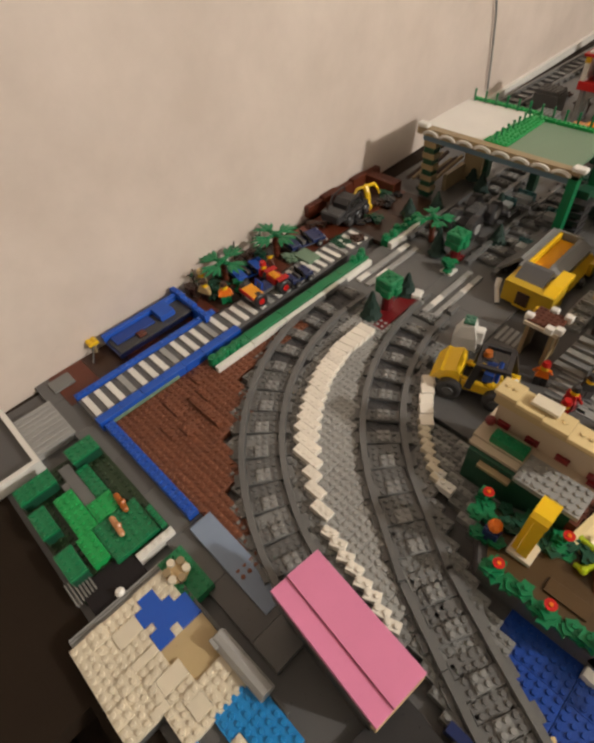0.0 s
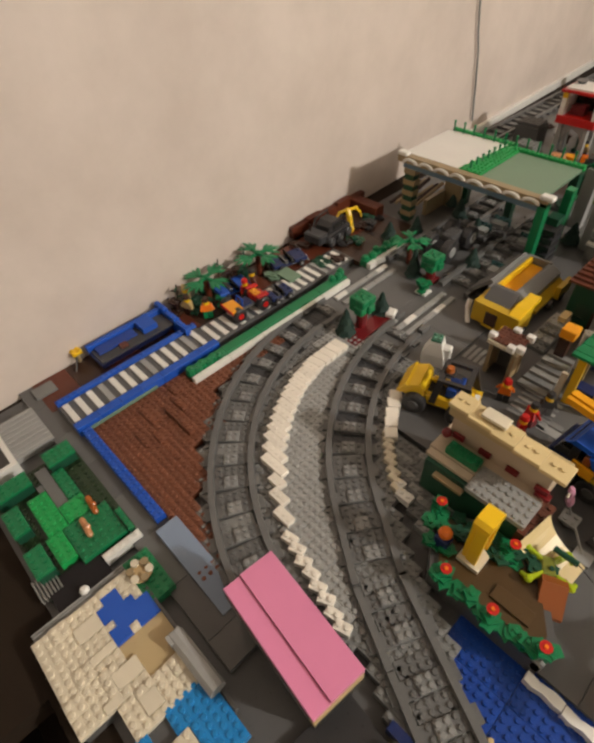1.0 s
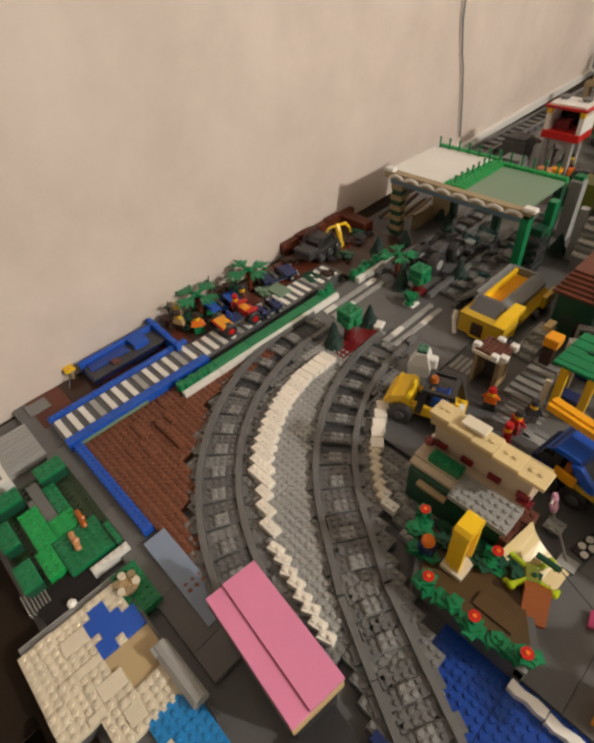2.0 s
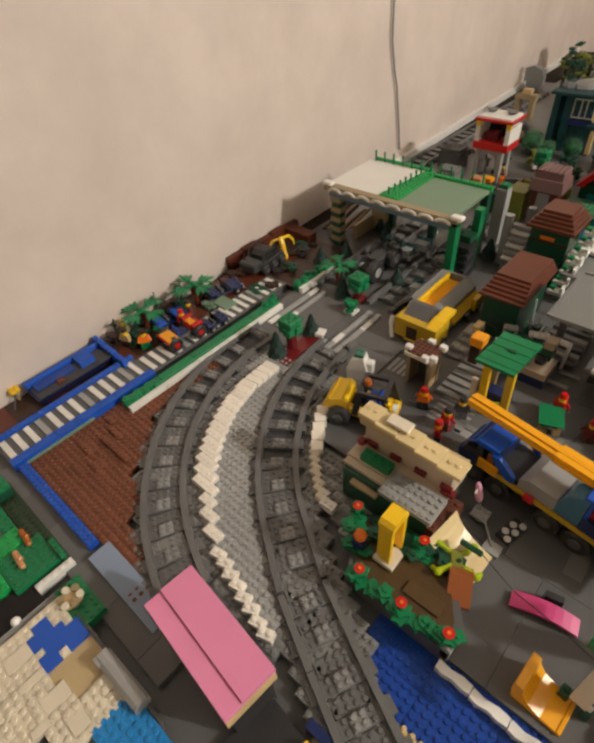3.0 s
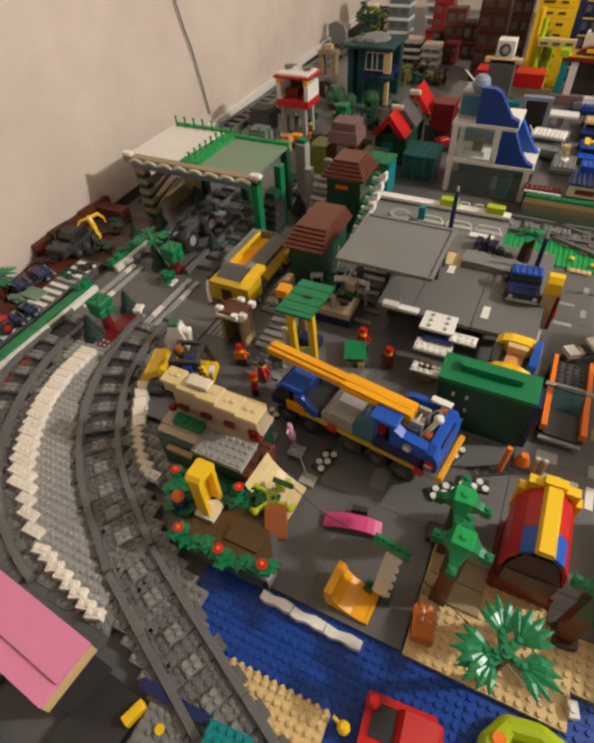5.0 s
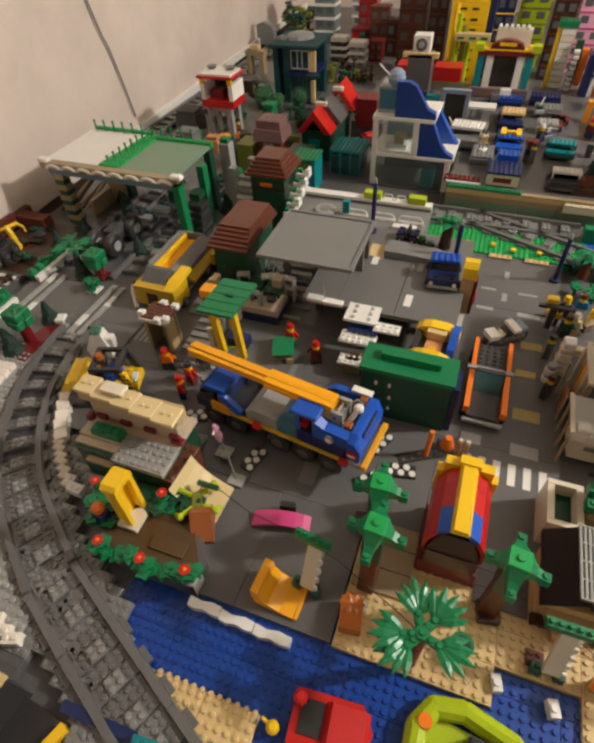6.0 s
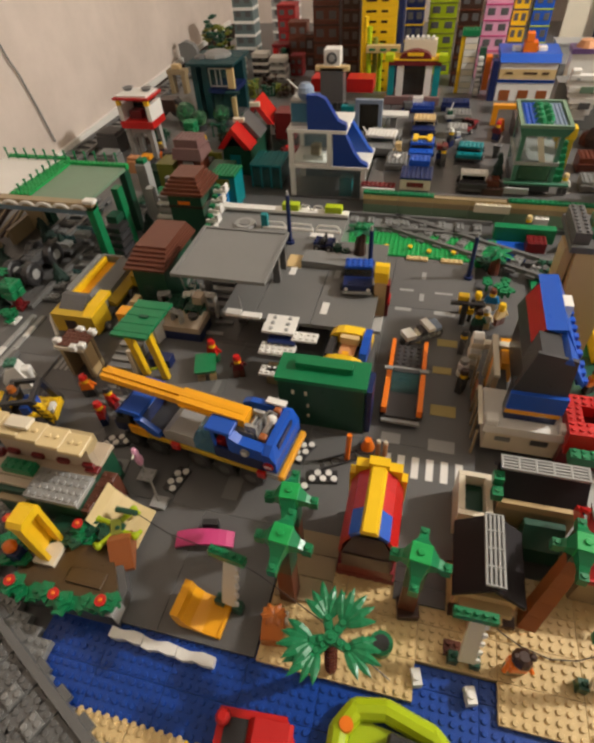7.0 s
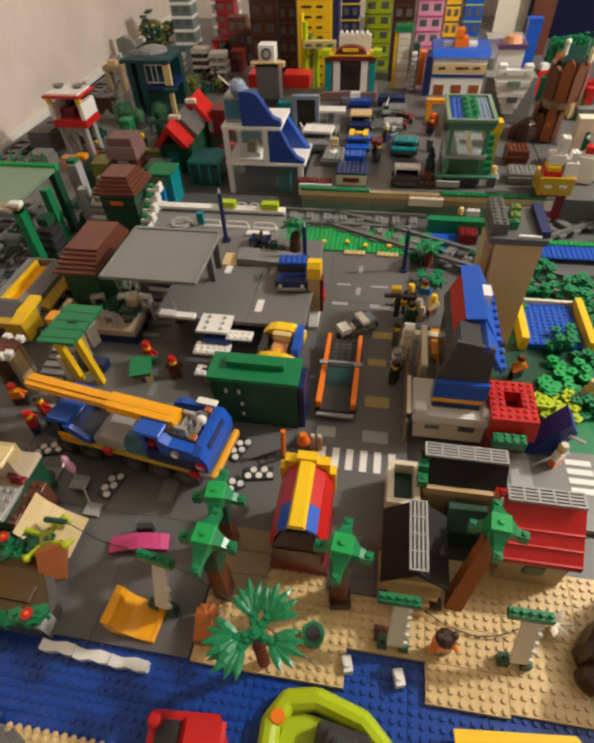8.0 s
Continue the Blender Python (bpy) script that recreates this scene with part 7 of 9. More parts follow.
for k in range(3):
    part("roof_tooth", Geo().box(9.6, 4.8 + k * 1.5, 10.9, 5.7 + k * 1.5, 97, 104, c=0.6), "blue", t)
bx(t, "chimney", "white", 8.0, 14.5, 9.2, 17.0, 114, 136)
for k in range(4):
    bx(t, "side_frame", "cream" if k % 2 else "dark_tan", 1.0, 8.9 + 2.6 * k, 1.7, 9.6 + 2.6 * k, 0, 62)
bx(t, "side_frame", "cream", 0.95, 8.8, 1.75, 17.6, 62, 66)
bx(t, "side_window", "amber", 1.1, 12.6, 1.6, 14.4, 12, 60)
bx(t, "side_floor", "dark_grey", 1.8, 8.7, 3.75, 18.0, 0, 30)
t = thing("statue_pillar", "pale stacked pillar beside the white building", "pillar", 48.9, 76.4)
for k in range(6):
    part("segment", Geo().box(-1.0 + 0.15 * (k % 2), -1.0, 1.0 - 0.15 * (k % 2), 1.0, k * 9, k * 9 + 8.8, c=1.2), "white" if k % 2 else "cream", t)
bx(t, "arm", "cream", 0.9, -0.6, 5.2, 0.6, 36, 44)
bx(t, "awning", "amber", 3.6, -4.0, 5.4, 2.0, 10, 40)

t = thing("balcony_frame", "thin cream railing posts beside the blue roofed building", "railing", 48.7, 58.4)
for k in range(6):
    bx(t, "post", "dark_tan", 0, k * 2.6, 0.3, k * 2.6 + 0.45, 0, 40 + 6 * (k % 3))
bx(t, "top_rail", "cream", -0.05, 0, 0.5, 7.0, 52.5, 55)
bx(t, "panel", "rust", 0.1, 8.2, 0.4, 10.2, 4, 38)
for x, y, to, lg, hat, r in ((47.2, 79.6, "dark_grey", "dark_grey", "black", 80), (49.6, 85.4, "dark_green", "black", "dark_brown", 20), (47.2, 70.4, "black", "black", "dark_brown", 60), (49.4, 90.6, "dark_grey", "dark_brown", "yellow", 10)):
    figure(x, y, 0, r, to, lg, hat, "toy figure standing at the kerb of the road")
t = thing("barrier", "dark barrier arm with a yellow block beside the kerb", "barrier", 47.0, 87.0)
bx(t, "post", "charcoal", -0.4, -0.5, 0.6, 0.5, 0, 34)
bx(t, "arm", "charcoal", -2.4, -0.4, 3.4, 0.4, 34, 38)
part("block", Geo().box(-1.2, 0.5, 0.6, 1.9, 34, 44, c=0.8), "yellow", t)
t = thing("trash_post", "white and grey stacked post at the roadside", "post", 47.4, 74.0)
for k in range(4):
    part("segment", Geo().cyl(0, 0, k * 7, k * 7 + 6.6, 0.9 - 0.2 * (k % 2), n=10), "light_grey" if k % 2 else "white", t)
t = thing("red_brick_block", "red studded brick block with a hollow top", "brick block", 59.6, 58.6)
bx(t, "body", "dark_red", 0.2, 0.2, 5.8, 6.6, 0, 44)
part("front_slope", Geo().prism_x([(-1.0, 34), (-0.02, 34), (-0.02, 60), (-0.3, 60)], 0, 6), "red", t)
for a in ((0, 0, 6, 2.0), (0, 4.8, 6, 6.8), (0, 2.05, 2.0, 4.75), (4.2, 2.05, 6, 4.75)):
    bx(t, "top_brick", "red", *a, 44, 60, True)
bx(t, "green_plate", "green", 0.4, -2.6, 4.6, -1.1, 34, 46, True)
t = thing("tan_tower", "tall plain tan tower with a dark studded cap", "toy tower", 59.8, 82.6)
part("shaft", Geo().hull([[(0.6, -3.0, 0), (5.6, -3.0, 0), (5.6, 2.6, 0), (0.6, 2.6, 0)], [(0, 0, 150), (6.8, 0, 150), (6.8, 5.2, 150), (0, 5.2, 150)]]), "stone_tan", t)
bx(t, "seam", "tan", -0.05, -0.1, 6.85, 5.3, 136, 138)
bx(t, "pilaster", "stone_tan", -1.4, 1.0, -0.1, 4.6, 0, 150)
bx(t, "cap", "dark_grey", -1.0, -0.3, 7.2, 9.6, 150, 158)
bx(t, "cap_block", "dark_grey", -0.8, 0.6, 1.4, 9.0, 158, 172, True)
bx(t, "cap_side", "dark_blue", 6.0, 0.4, 7.4, 9.2, 158, 166)
for k in range(5):
    bx(t, "cap_plant", "olive" if k % 2 else "green", 1.8 + 0.2 * k, 2.4 + k * 1.2, 3.2 + 0.2 * k, 3.4 + k * 1.2, 158, 168 + 3 * (k % 2), True)
bx(t, "cap_edge", "white", 3.0, 0.0, 6.2, 0.5, 158, 161)

# ---- pool garden on the far side ----
t = thing("pool", "blue studded pool basin between yellow side walls", "pool", 67.8, 80.5)
bx(t, "basin", "blue", 1.2, 0.6, 10.4, 11.6, 0, 8, True)
bx(t, "side_wall", "yellow", 0, 0, 1.2, 12, 0, 22)
bx(t, "side_wall", "yellow", 10.6, 0, 11.8, 12, 0, 22)
bx(t, "back_edge", "cream", 1.2, 11.7, 10.6, 12.3, 0, 14)
rnd = random.Random(21)
for k in range(34):
    x, y = rnd.uniform(62, 92), rnd.uniform(60, 104)
    if (66 < x < 80 and 77 < y < 91 and rnd.random() < 0.7) or (49 < x < 70 and 54 < y < 92):
        continue
    shrub(x, y, 0, 4.5, 4, rnd.uniform(10, 26), rnd.choice(["green", "green", "dark_green", "bright_green"]), "green bush of leaf plates on the meadow", seed=k)
shrub(74.4, 82.4, 6, 5, 4, 26, "green", "green bush growing inside the pool", seed=5)
for k, (x, y, w, h, m) in enumerate(((72.0, 72.0, 5, 20, "bright_green"), (75.0, 75.6, 5, 18, "bright_green"), (68.0, 93.0, 5, 28, "green"), (73.0, 98.0, 6, 22, "green"), (80.0, 97.0, 6, 26, "green"),
                                     (66.4, 100.0, 5, 26, "green"), (84.0, 92.0, 5, 24, "green"), (79.0, 78.0, 5, 20, "green"), (64.0, 106.0, 5, 22, "dark_green"))):
    shrub(x, y, 0, w, w - 1, h, m, "chunky green bush of stacked leaf plates", seed=60 + k)
shrub(71.0, 68.0, 0, 6, 6, 16, "lime", "lime green bushes beside the grey road", seed=6)
for x, y, to, lg, hat, r in ((66.4, 74.0, "orange", "dark_brown", "brown", 30), (63.6, 76.8, "tan", "brown", "dark_brown", 60), (76.0, 70.0, "tan", "lime", "tan", 10), (69.5, 57.6, "white", "orange", "cream", 40),
                             (50.8, 86.4, "cream", "tan", "white", 0), (53.4, 88.0, "tan", "brown", "yellow", 40), (52.0, 92.0, "azure", "cream", "brown", 0)):
    figure(x, y, 0, r, to, lg, hat, "toy figure standing in the garden")
t = thing("blue_slide", "dark blue curved slide with a purple side", "slide", 67.4, 60.6)
part("slide", Geo().prism([(-1.6, 0), (2.0, 0), (3.6, 44), (2.4, 58), (0.8, 36), (-0.6, 10)], -1.7, 1.7), "navy", t)
part("side", Geo().prism([(-1.2, 0), (2.2, 0), (3.6, 42), (2.6, 54), (1.0, 34)], 1.75, 2.1), "purple", t)
part("handle", Geo().rod((2.6, -1.8, 40), (4.8, -2.2, 34), 2.2), "light_grey", t)

# ---- raised road deck and grey roof ----
t = thing("road_deck", "raised smooth grey road deck on black pillars", "road deck", -3.0, 73.8)
for x0, x1 in ((9.6, 15.4), (15.5, 25.2), (25.3, 35.2)):
    bx(t, "deck_plate", "deck_grey", x0, 0.2, x1, 26.0, 49, 55)
for x0 in (10.0, 20.0, 33.0):
    for y0 in (6.0, 22.0):
        bx(t, "pillar", "black", x0, y0, x0 + 1.6, y0 + 1.6, 0, 49)
bx(t, "back_panel", "black", 9.8, 12.0, 33.0, 12.6, 0, 48)
for x0, y0, x1, y1, m in ((18.2, 13.2, 19.4, 16.2, "white"), (26.2, 3.0, 27.4, 6.2, "white"), (26.6, 13.4, 27.6, 16.0, "light_grey"), (9.8, 0.4, 14.6, 0.9, "light_grey")):
    bx(t, "dash", m, x0, y0, x1, y1, 55.1, 55.9)
bx(t, "edge_block", "white", 10.6, -0.2, 13.2, 1.2, 55, 60)
bx(t, "edge_block", "white", 13.4, -0.3, 16.8, 1.0, 55, 59)
part("aerial", Geo().rod((13.6, 0.6, 60), (13.2, 0.8, 84), 0.8), "light_grey", t)
bx(t, "tan_patch", "tan", 17.0, 15.6, 20.0, 19.6, 55, 57)
part("ramp_edge", Geo().prism([(20.0, 55), (32.0, 55), (29.0, 63), (23.0, 66), (20.0, 66)], 16.0, 20.0), "mid_grey", t)
t = thing("flat_roof", "large flat grey roof with a raised border above the deck", "roof", -1.2, 74.2)
bx(t, "slab", "mid_grey", 0.6, 0.6, 15.6, 15.0, 105, 110)
for a in ((0, 0, 16.3, 0.6), (0, 15.0, 16.3, 15.6), (0, 0.62, 0.6, 14.98), (15.7, 0.62, 16.3, 14.98)):
    bx(t, "border", "mid_grey", *a, 107, 112)
for x0, y0 in ((0.4, 10), (14.4, 10), (0.4, 14.2), (14.4, 14.2)):
    bx(t, "pillar", "dark_grey", x0, y0, x0 + 1.2, y0 + 1.0, 55 if x0 > 9 else 0, 105)
t = thing("ribbed_ramp", "ribbed grey ramp of long plates below the flat roof", "ramp", -2.2, 81.0)
for k in range(6):
    bx(t, "plate", "light_grey" if k % 2 else "dark_grey", 0.0, k * 1.5, 6.4, k * 1.5 + 1.2, 0, 8 + 5 * k)
t = thing("floor_tiles", "pale tiles lying on the dark ground beside the deck", "tiles", 2.6, 75.6)
bx(t, "tile", "mid_grey", 0, 3.4, 3.4, 4.2, 0, 3.2)
bx(t, "tile", "light_grey", -1.4, 0.0, 2.6, 0.8, 0, 3.2)
car(28.2, 86.6, 5, "dark_blue", "blue", "dark blue toy van with a bright blue roof", 7.6, 5, 55, h=1.2)
t = thing("white_railing", "white railing frames standing on the grey platform", "railing", 5.2, 104.0, 50)
for k in range(3):
    x0 = k * 5.75
    part("frame", Geo().rod((x0, 0, 3), (x0 + 0.6, 0.2, 10), 1.3).rod((x0 + 0.6, 0.2, 10), (x0 + 4.4, 0.2, 10), 1.3).rod((x0 + 4.4, 0.2, 10), (x0 + 5.1, 0, 3), 1.3).rod((x0, -0.4, 3), (x0 + 5.1, -0.4, 3), 1.1), "white", t)
    bx(t, "rail_base", "white", x0, -0.6, x0 + 5.2, 0.3, 0, 2.4)
for x, y, h, z in ((12.8, 97.8, 80, 55), (29.4, 92.8, 56, 55), (48.2, 101.4, 74, 0)):
    t = thing("lamp_post", "dark blue street lamp post with a grey tip", "lamp post", x, y, z, group="lamp posts")
    part("pole", Geo().cyl(0, 0, 0, h, 0.45, 0.4, 9), "dark_blue", t)
    part("tip", Geo().cyl(0, 0, h, h + 7, 0.3, 0.2, 8), "light_grey", t)
    part("foot", Geo().cyl(0, 0, 0, 4, 0.9), "dark_blue", t)
t = thing("back_fence", "white kerb with looped white fence and lime blocks", "fence", -6.6, 109.5, 0)
bx(t, "wall", "mid_grey", -1, 0.0, 29.0, 1.6, 0, 54)
bx(t, "kerb", "white", -1, -0.2, 29.0, 1.8, 54, 59)
for x0 in (14.6, 24.0):
    bx(t, "lime_block", "lime", x0, 0, x0 + 3.6, 1.8, 59, 70)
for k in range(2):
    x0 = 18.5 + k * 2.8
    part("loop", Geo().rod((x0, 0.8, 59), (x0 + 0.4, 0.8, 68), 1.0).rod((x0 + 0.4, 0.8, 68), (x0 + 1.9, 0.8, 68), 1.0).rod((x0 + 1.9, 0.8, 68), (x0 + 2.3, 0.8, 59), 1.0), "white", t)
bx(t, "teal_post", "teal", 11.6, -6.0, 13.0, -4.8, 40, 74)
t = thing("round_table", "pale grey round plate on the grey platform", "plate", 1.2, 104.0, 52)
part("plate", Geo().cyl(0, 0, 0, 4, 2.4, 2.2), "light_grey", t)
part("ring", Geo().cyl(0, 0, 4, 5, 1.2), "mid_grey", t)
flat("platform", "mid_grey", -6.6, 100.0, 22.4, 109.4, -0.4, 50, "grey platform block behind the deck", "platform")
t = thing("white_bench", "low white slab bench behind the deck", "bench", 18.4, 100.9, 50)
bx(t, "slab", "white", -2.2, -0.8, 2.4, 0.8, 3, 8)
for x0 in (-1.8, 1.4):
    bx(t, "foot", "light_grey", x0, -0.5, x0 + 0.6, 0.5, 0, 3)
car(20.0, 97.0, 85, "dark_blue", None, "low dark blue toy cart parked at the back of the deck", 4.0, 2.6, 55)
shrub(23.0, 96.6, 55, 2.6, 2.2, 12, "dark_green", "dark green low shrub beside the deck tree", seed=41)
t = thing("deck_tree", "flat-topped green tree with a thick brown trunk on the deck", "tree", 27.0, 96.2, 55)
part("trunk", Geo().cyl(0, 0, 0, 22, 1.2, 1.0, 9), "dark_brown", t)
part("trunk", Geo().cyl(0.15, 0, 22, 42, 1.0, 0.8, 9), "dark_brown", t)
for k in range(7):
    g = Geo()
    leaf(g, 0.15, 0, 42, 0.9 * k, 3.0, 1.8, 7, 8)
    part("leaf", g, "green" if k % 2 else "dark_green", t)
part("crown_plate", Geo().box(-1.1, -0.9, 1.3, 0.9, 42, 48, c=1.2).studs(-1, -1, 1, 1, 48), "green", t)

# ---- meadow railway ----
rail_track("straight_track", "dark grey train track running along the terrace wall", (0.0, 0.0), 1, 0, 0, [(20.0, 119.7, 90, 33)])
rail_track("straight_track", "dark grey train track crossing the green meadow at a slant", (0.0, 0.0), 1, 0, 0, [(30.2, 120.4, 66.0, 72)])
for x, y in ((31, 109), (36, 109.5), (40, 108.4), (45, 108.6), (28, 108)):
    t = thing("meadow_flower", "tiny yellow flower on the green meadow", "flower", x, y, 2.4, group="meadow flowers")
    part("stem", Geo().cyl(0, 0, 0, 5, 0.15, n=6), "green", t)
    part("head", Geo().cyl(0, 0, 5, 8, 0.5), "yellow", t)
for x0 in (35.6, 42.6):
    t = thing("tan_edge", "short tan plate at the end of the road", "plate", x0, 105.8, 0, group="tan edges")
    bx(t, "plate", "tan", 0, 0, 4.4, 1.2, 0, 4, True)
t = thing("green_bank", "green block bank with a blue pond beside the tracks", "bank", 53.0, 114.6)
bx(t, "bank", "green", 0, 2.0, 12.4, 4.0, 0, 26)
bx(t, "pond", "blue", -1.0, -5.0, 6.5, 1.6, -4, 2)
bx(t, "rock", "dark_red", 6.6, -2.0, 10.4, 1.4, 0, 18, True)
for k, (x, y) in enumerate(((52.4, 105.5), (53.6, 98.0))):
    shrub(x, y, 0, 4.4, 4, 18, "green" if k % 2 else "dark_green", "green bushes between the road and the tracks", seed=k)
t = thing("brown_trunk_tree", "green leafy tree on a thick brown trunk by the tracks", "tree", 53.0, 104.0)
part("trunk", Geo().cyl(0, 0, 0, 34, 1.1, 0.8, 9), "brown", t)
rnd = random.Random(31)
for k in range(12):
    g = Geo()
    leaf(g, 0, 0, 32 + rnd.uniform(0, 14), 6.28 * k / 12, rnd.uniform(2.4, 3.6), 1.4, 8, 9)
    part("leaf", g, "green", t)
t = thing("railway_signal", "black signal mast with a yellow block and arm", "signal", 48.4, 88.0)
part("mast", Geo().cyl(0, 0, 0, 40, 0.4), "black", t)
bx(t, "block", "yellow", -2.0, -0.8, 0.4, 0.8, 16, 24)
part("arm", Geo().rod((-3.4, 0, 12), (2.4, 0, 14), 1.4), "dark_grey", t)

# ---- the far town ----
def block(x, y, w, d, z0, z1, wall, label, win="dark_grey", cols=3, floors=3, roof=None, band=None, name="toy_building", category="toy building", sill=False, studs=True):
    """A brick building: walls, floor bands, windows with frames on the front and one side, and a roof plate."""
    t = thing(name, label, category, x, y, z0)
    h = z1 - z0
    bx(t, "wall", wall, 0, 0, w, d, 0, h)
    fh = h / floors
    for f in range(floors):
        if band:
            bx(t, "band", band, -0.2, -0.2, w + 0.2, d + 0.2, (f + 1) * fh - (9 if band == "white" else 4), (f + 1) * fh - 0.5)
        for c in range(cols):
            cw = w / cols
            x0, x1 = c * cw + cw * 0.22, (c + 1) * cw - cw * 0.22
            wn = bx(t, "window", win, x0, -0.12, x1, 0.05, f * fh + fh * 0.28, f * fh + fh * 0.72)
            if sill:
                part("sill", Geo().box(x0 - 0.15, -0.4, x1 + 0.15, -0.13, f * fh + fh * 0.24, f * fh + fh * 0.28), "white", wn)
        if d > 3:
            bx(t, "window", win, -0.12, d * 0.3, 0.05, d * 0.7, f * fh + fh * 0.28, f * fh + fh * 0.72)
    bx(t, "roof", roof or wall, -0.2, -0.2, w + 0.2, d + 0.2, h, h + 3.4, studs)
    return t


# terrace
t = thing("terrace", "raised terrace with a tan and sand green brick front", "terrace", 23.6, 124.0)
bx(t, "core", "dark_grey", 0, 1.0, 56, 72, -0.5, 44)
for k in range(7):
    x0 = k * 8.0
    bx(t, "edge_plate", "green" if k not in (2, 3) else "dark_tan", x0, -0.4, x0 + 7.95, 1.0, 42, 46.5 if k not in (2, 3) else 43, k not in (2, 3))
    bx(t, "front_brick", "tan", x0, -0.2, x0 + 7.95, 0.98, 32, 41.9)
    bx(t, "front_brick", "dark_tan", x0, -0.1, x0 + 7.95, 0.98, 22, 31.9)
    bx(t, "front_brick", "sand_green", x0, 0.0, x0 + 7.95, 0.98, 0, 21.9)
bx(t, "white_block", "cream", 25.0, -1.2, 32.6, -0.3, 24, 38, True)
bx(t, "white_block", "white", 38.0, -1.4, 41.0, 0.0, 8, 20, True)

# blue and white station building
t = thing("police_building", "three-storey white and glass building with dark blue sloped walls", "toy building", 4.0, 130.6)
for z0, z1, x1 in ((0, 60, 19.2), (66, 126, 11.0)):
    for x0 in (0.2, x1 - 1.4):
        for y0 in (0.0, 11.0):
            bx(t, "post", "white", x0, y0, x0 + 1.2, y0 + 1.2, z0, z1)
    bx(t, "glass_wall", "glass", 1.5, 0.4, x1 - 1.5, 0.7, z0 + 4, z1 - 4)
    bx(t, "back_wall", "steel_blue", 0.6, 11.4, x1 - 0.4, 12.0, z0, z1)
bx(t, "floor_slab", "white", 0, 0, 19.6, 12.4, 60, 66)
bx(t, "floor_slab", "white", 0, 0, 14.2, 12.4, 126, 132)
bx(t, "floor_slab", "dark_grey", 0, 0, 19.6, 12.4, -0.5, 4)
part("blue_slope", Geo().prism([(11.0, 66), (19.4, 66), (19.2, 70), (17.6, 76), (16.0, 92), (13.8, 126), (11.0, 126)], 0.2, 2.0), "navy", t)
part("blue_slope", Geo().prism([(5.0, 132), (14.2, 132), (14.0, 142), (12.2, 148), (9.2, 184), (7.6, 190), (5.0, 190)], 0.2, 2.0), "navy", t)
part("blue_slope", Geo().prism([(11.0, 66), (19.4, 66), (18.2, 74), (13.8, 126), (11.0, 126)], 9.0, 11.0), "blue", t)
bx(t, "upper_wall", "light_grey", 0.6, 2.2, 5.0, 9.0, 132, 176)
bx(t, "upper_window", "glass_blue", 0.9, 1.8, 4.8, 2.1, 140, 172)
part("dome", Geo().ball(4.2, 3.0, 190, 2.0, 14), "grey_blue", t)
part("dish", Geo().rod((3.0, 2.0, 194), (0.6, 1.0, 214), 1.2), "white", t)
bx(t, "desk", "white", 3.0, 3.0, 8.0, 6.0, 66, 76)
part("machine", Geo().box(5.0, 2.6, 7.4, 5.0, 76, 96, c=2.0), "dark_tan", t)
bx(t, "planter", "teal", 12.5, 1.0, 15.5, 4.0, 4, 40)

# red roofed house
t = thing("red_roof_house", "teal toy house with two steep red roofs and a grey ridge", "toy house", -18.4, 140.0)
bx(t, "wall", "dark_green", 1.0, 1.0, 9.0, 20.0, 0, 62)
bx(t, "door", "teal", 3.0, 0.8, 6.0, 1.05, 0, 44)
part("roof_panel", Geo().prism([(0, 58), (4.6, 102), (9.4, 58), (7.6, 58), (4.6, 86), (1.8, 58)], 0, 6.0), "red", t)
part("roof_panel", Geo().prism([(1.0, 66), (5.6, 108), (10.4, 66)], 6.1, 13.0), "dark_grey", t)
part("roof_panel", Geo().prism([(2.6, 74), (7.4, 122), (12.2, 74), (10.4, 74), (7.4, 106), (4.4, 74)], 13.1, 21.0), "red", t)
bx(t, "chimney", "cream", 3.4, 5.4, 6.4, 6.6, 98, 106)
bx(t, "chimney", "cream", 6.0, 12.4, 8.8, 13.6, 112, 120)
bx(t, "side_shed", "dark_red", 12.4, 14.0, 18.0, 20.0, 40, 96)
t = thing("teal_house", "small dark teal house with an olive sign square", "toy house", -13.6, 122.6)
bx(t, "wall", "teal", 0, 0, 6.0, 6.0, 0, 62)
bx(t, "sign", "olive", 1.2, -0.2, 4.6, 0.05, 40, 58)
part("slope", Geo().prism_x([(-2.0, 0), (0, 0), (0, 44), (-0.6, 44)], 1.0, 4.0), "azure", t)
bx(t, "roof", "green", -0.2, -0.2, 6.2, 6.2, 62, 66, True)

# teal glass tower
t = thing("teal_glass_house", "dark teal glass house with white mullions and a flat dark roof", "toy building", -42.3, 180.0)
t.scale = (0.82, 1.0, 0.82)
bx(t, "back_wall", "dark_teal", 1.0, 13.0, 17.6, 16.0, 0, 158)
bx(t, "side_wall", "dark_teal", 0.4, 3.9, 1.6, 12.9, 0, 158)
for x0, y0, w in ((0.6, 1.8, 2.2), (5.0, 1.6, 2.6), (15.8, 2.2, 1.6)):
    bx(t, "post", "dark_teal", x0, y0, x0 + w, y0 + 2.0, 0, 158)
upper = bx(t, "window_bay", "glass_teal", 7.8, 2.6, 15.6, 3.0, 98, 150)
for x0 in (7.8, 10.4, 12.4, 15.2):
    part("mullion", Geo().box(x0, 2.2, x0 + 0.35, 2.55, 98, 150), "white", upper)
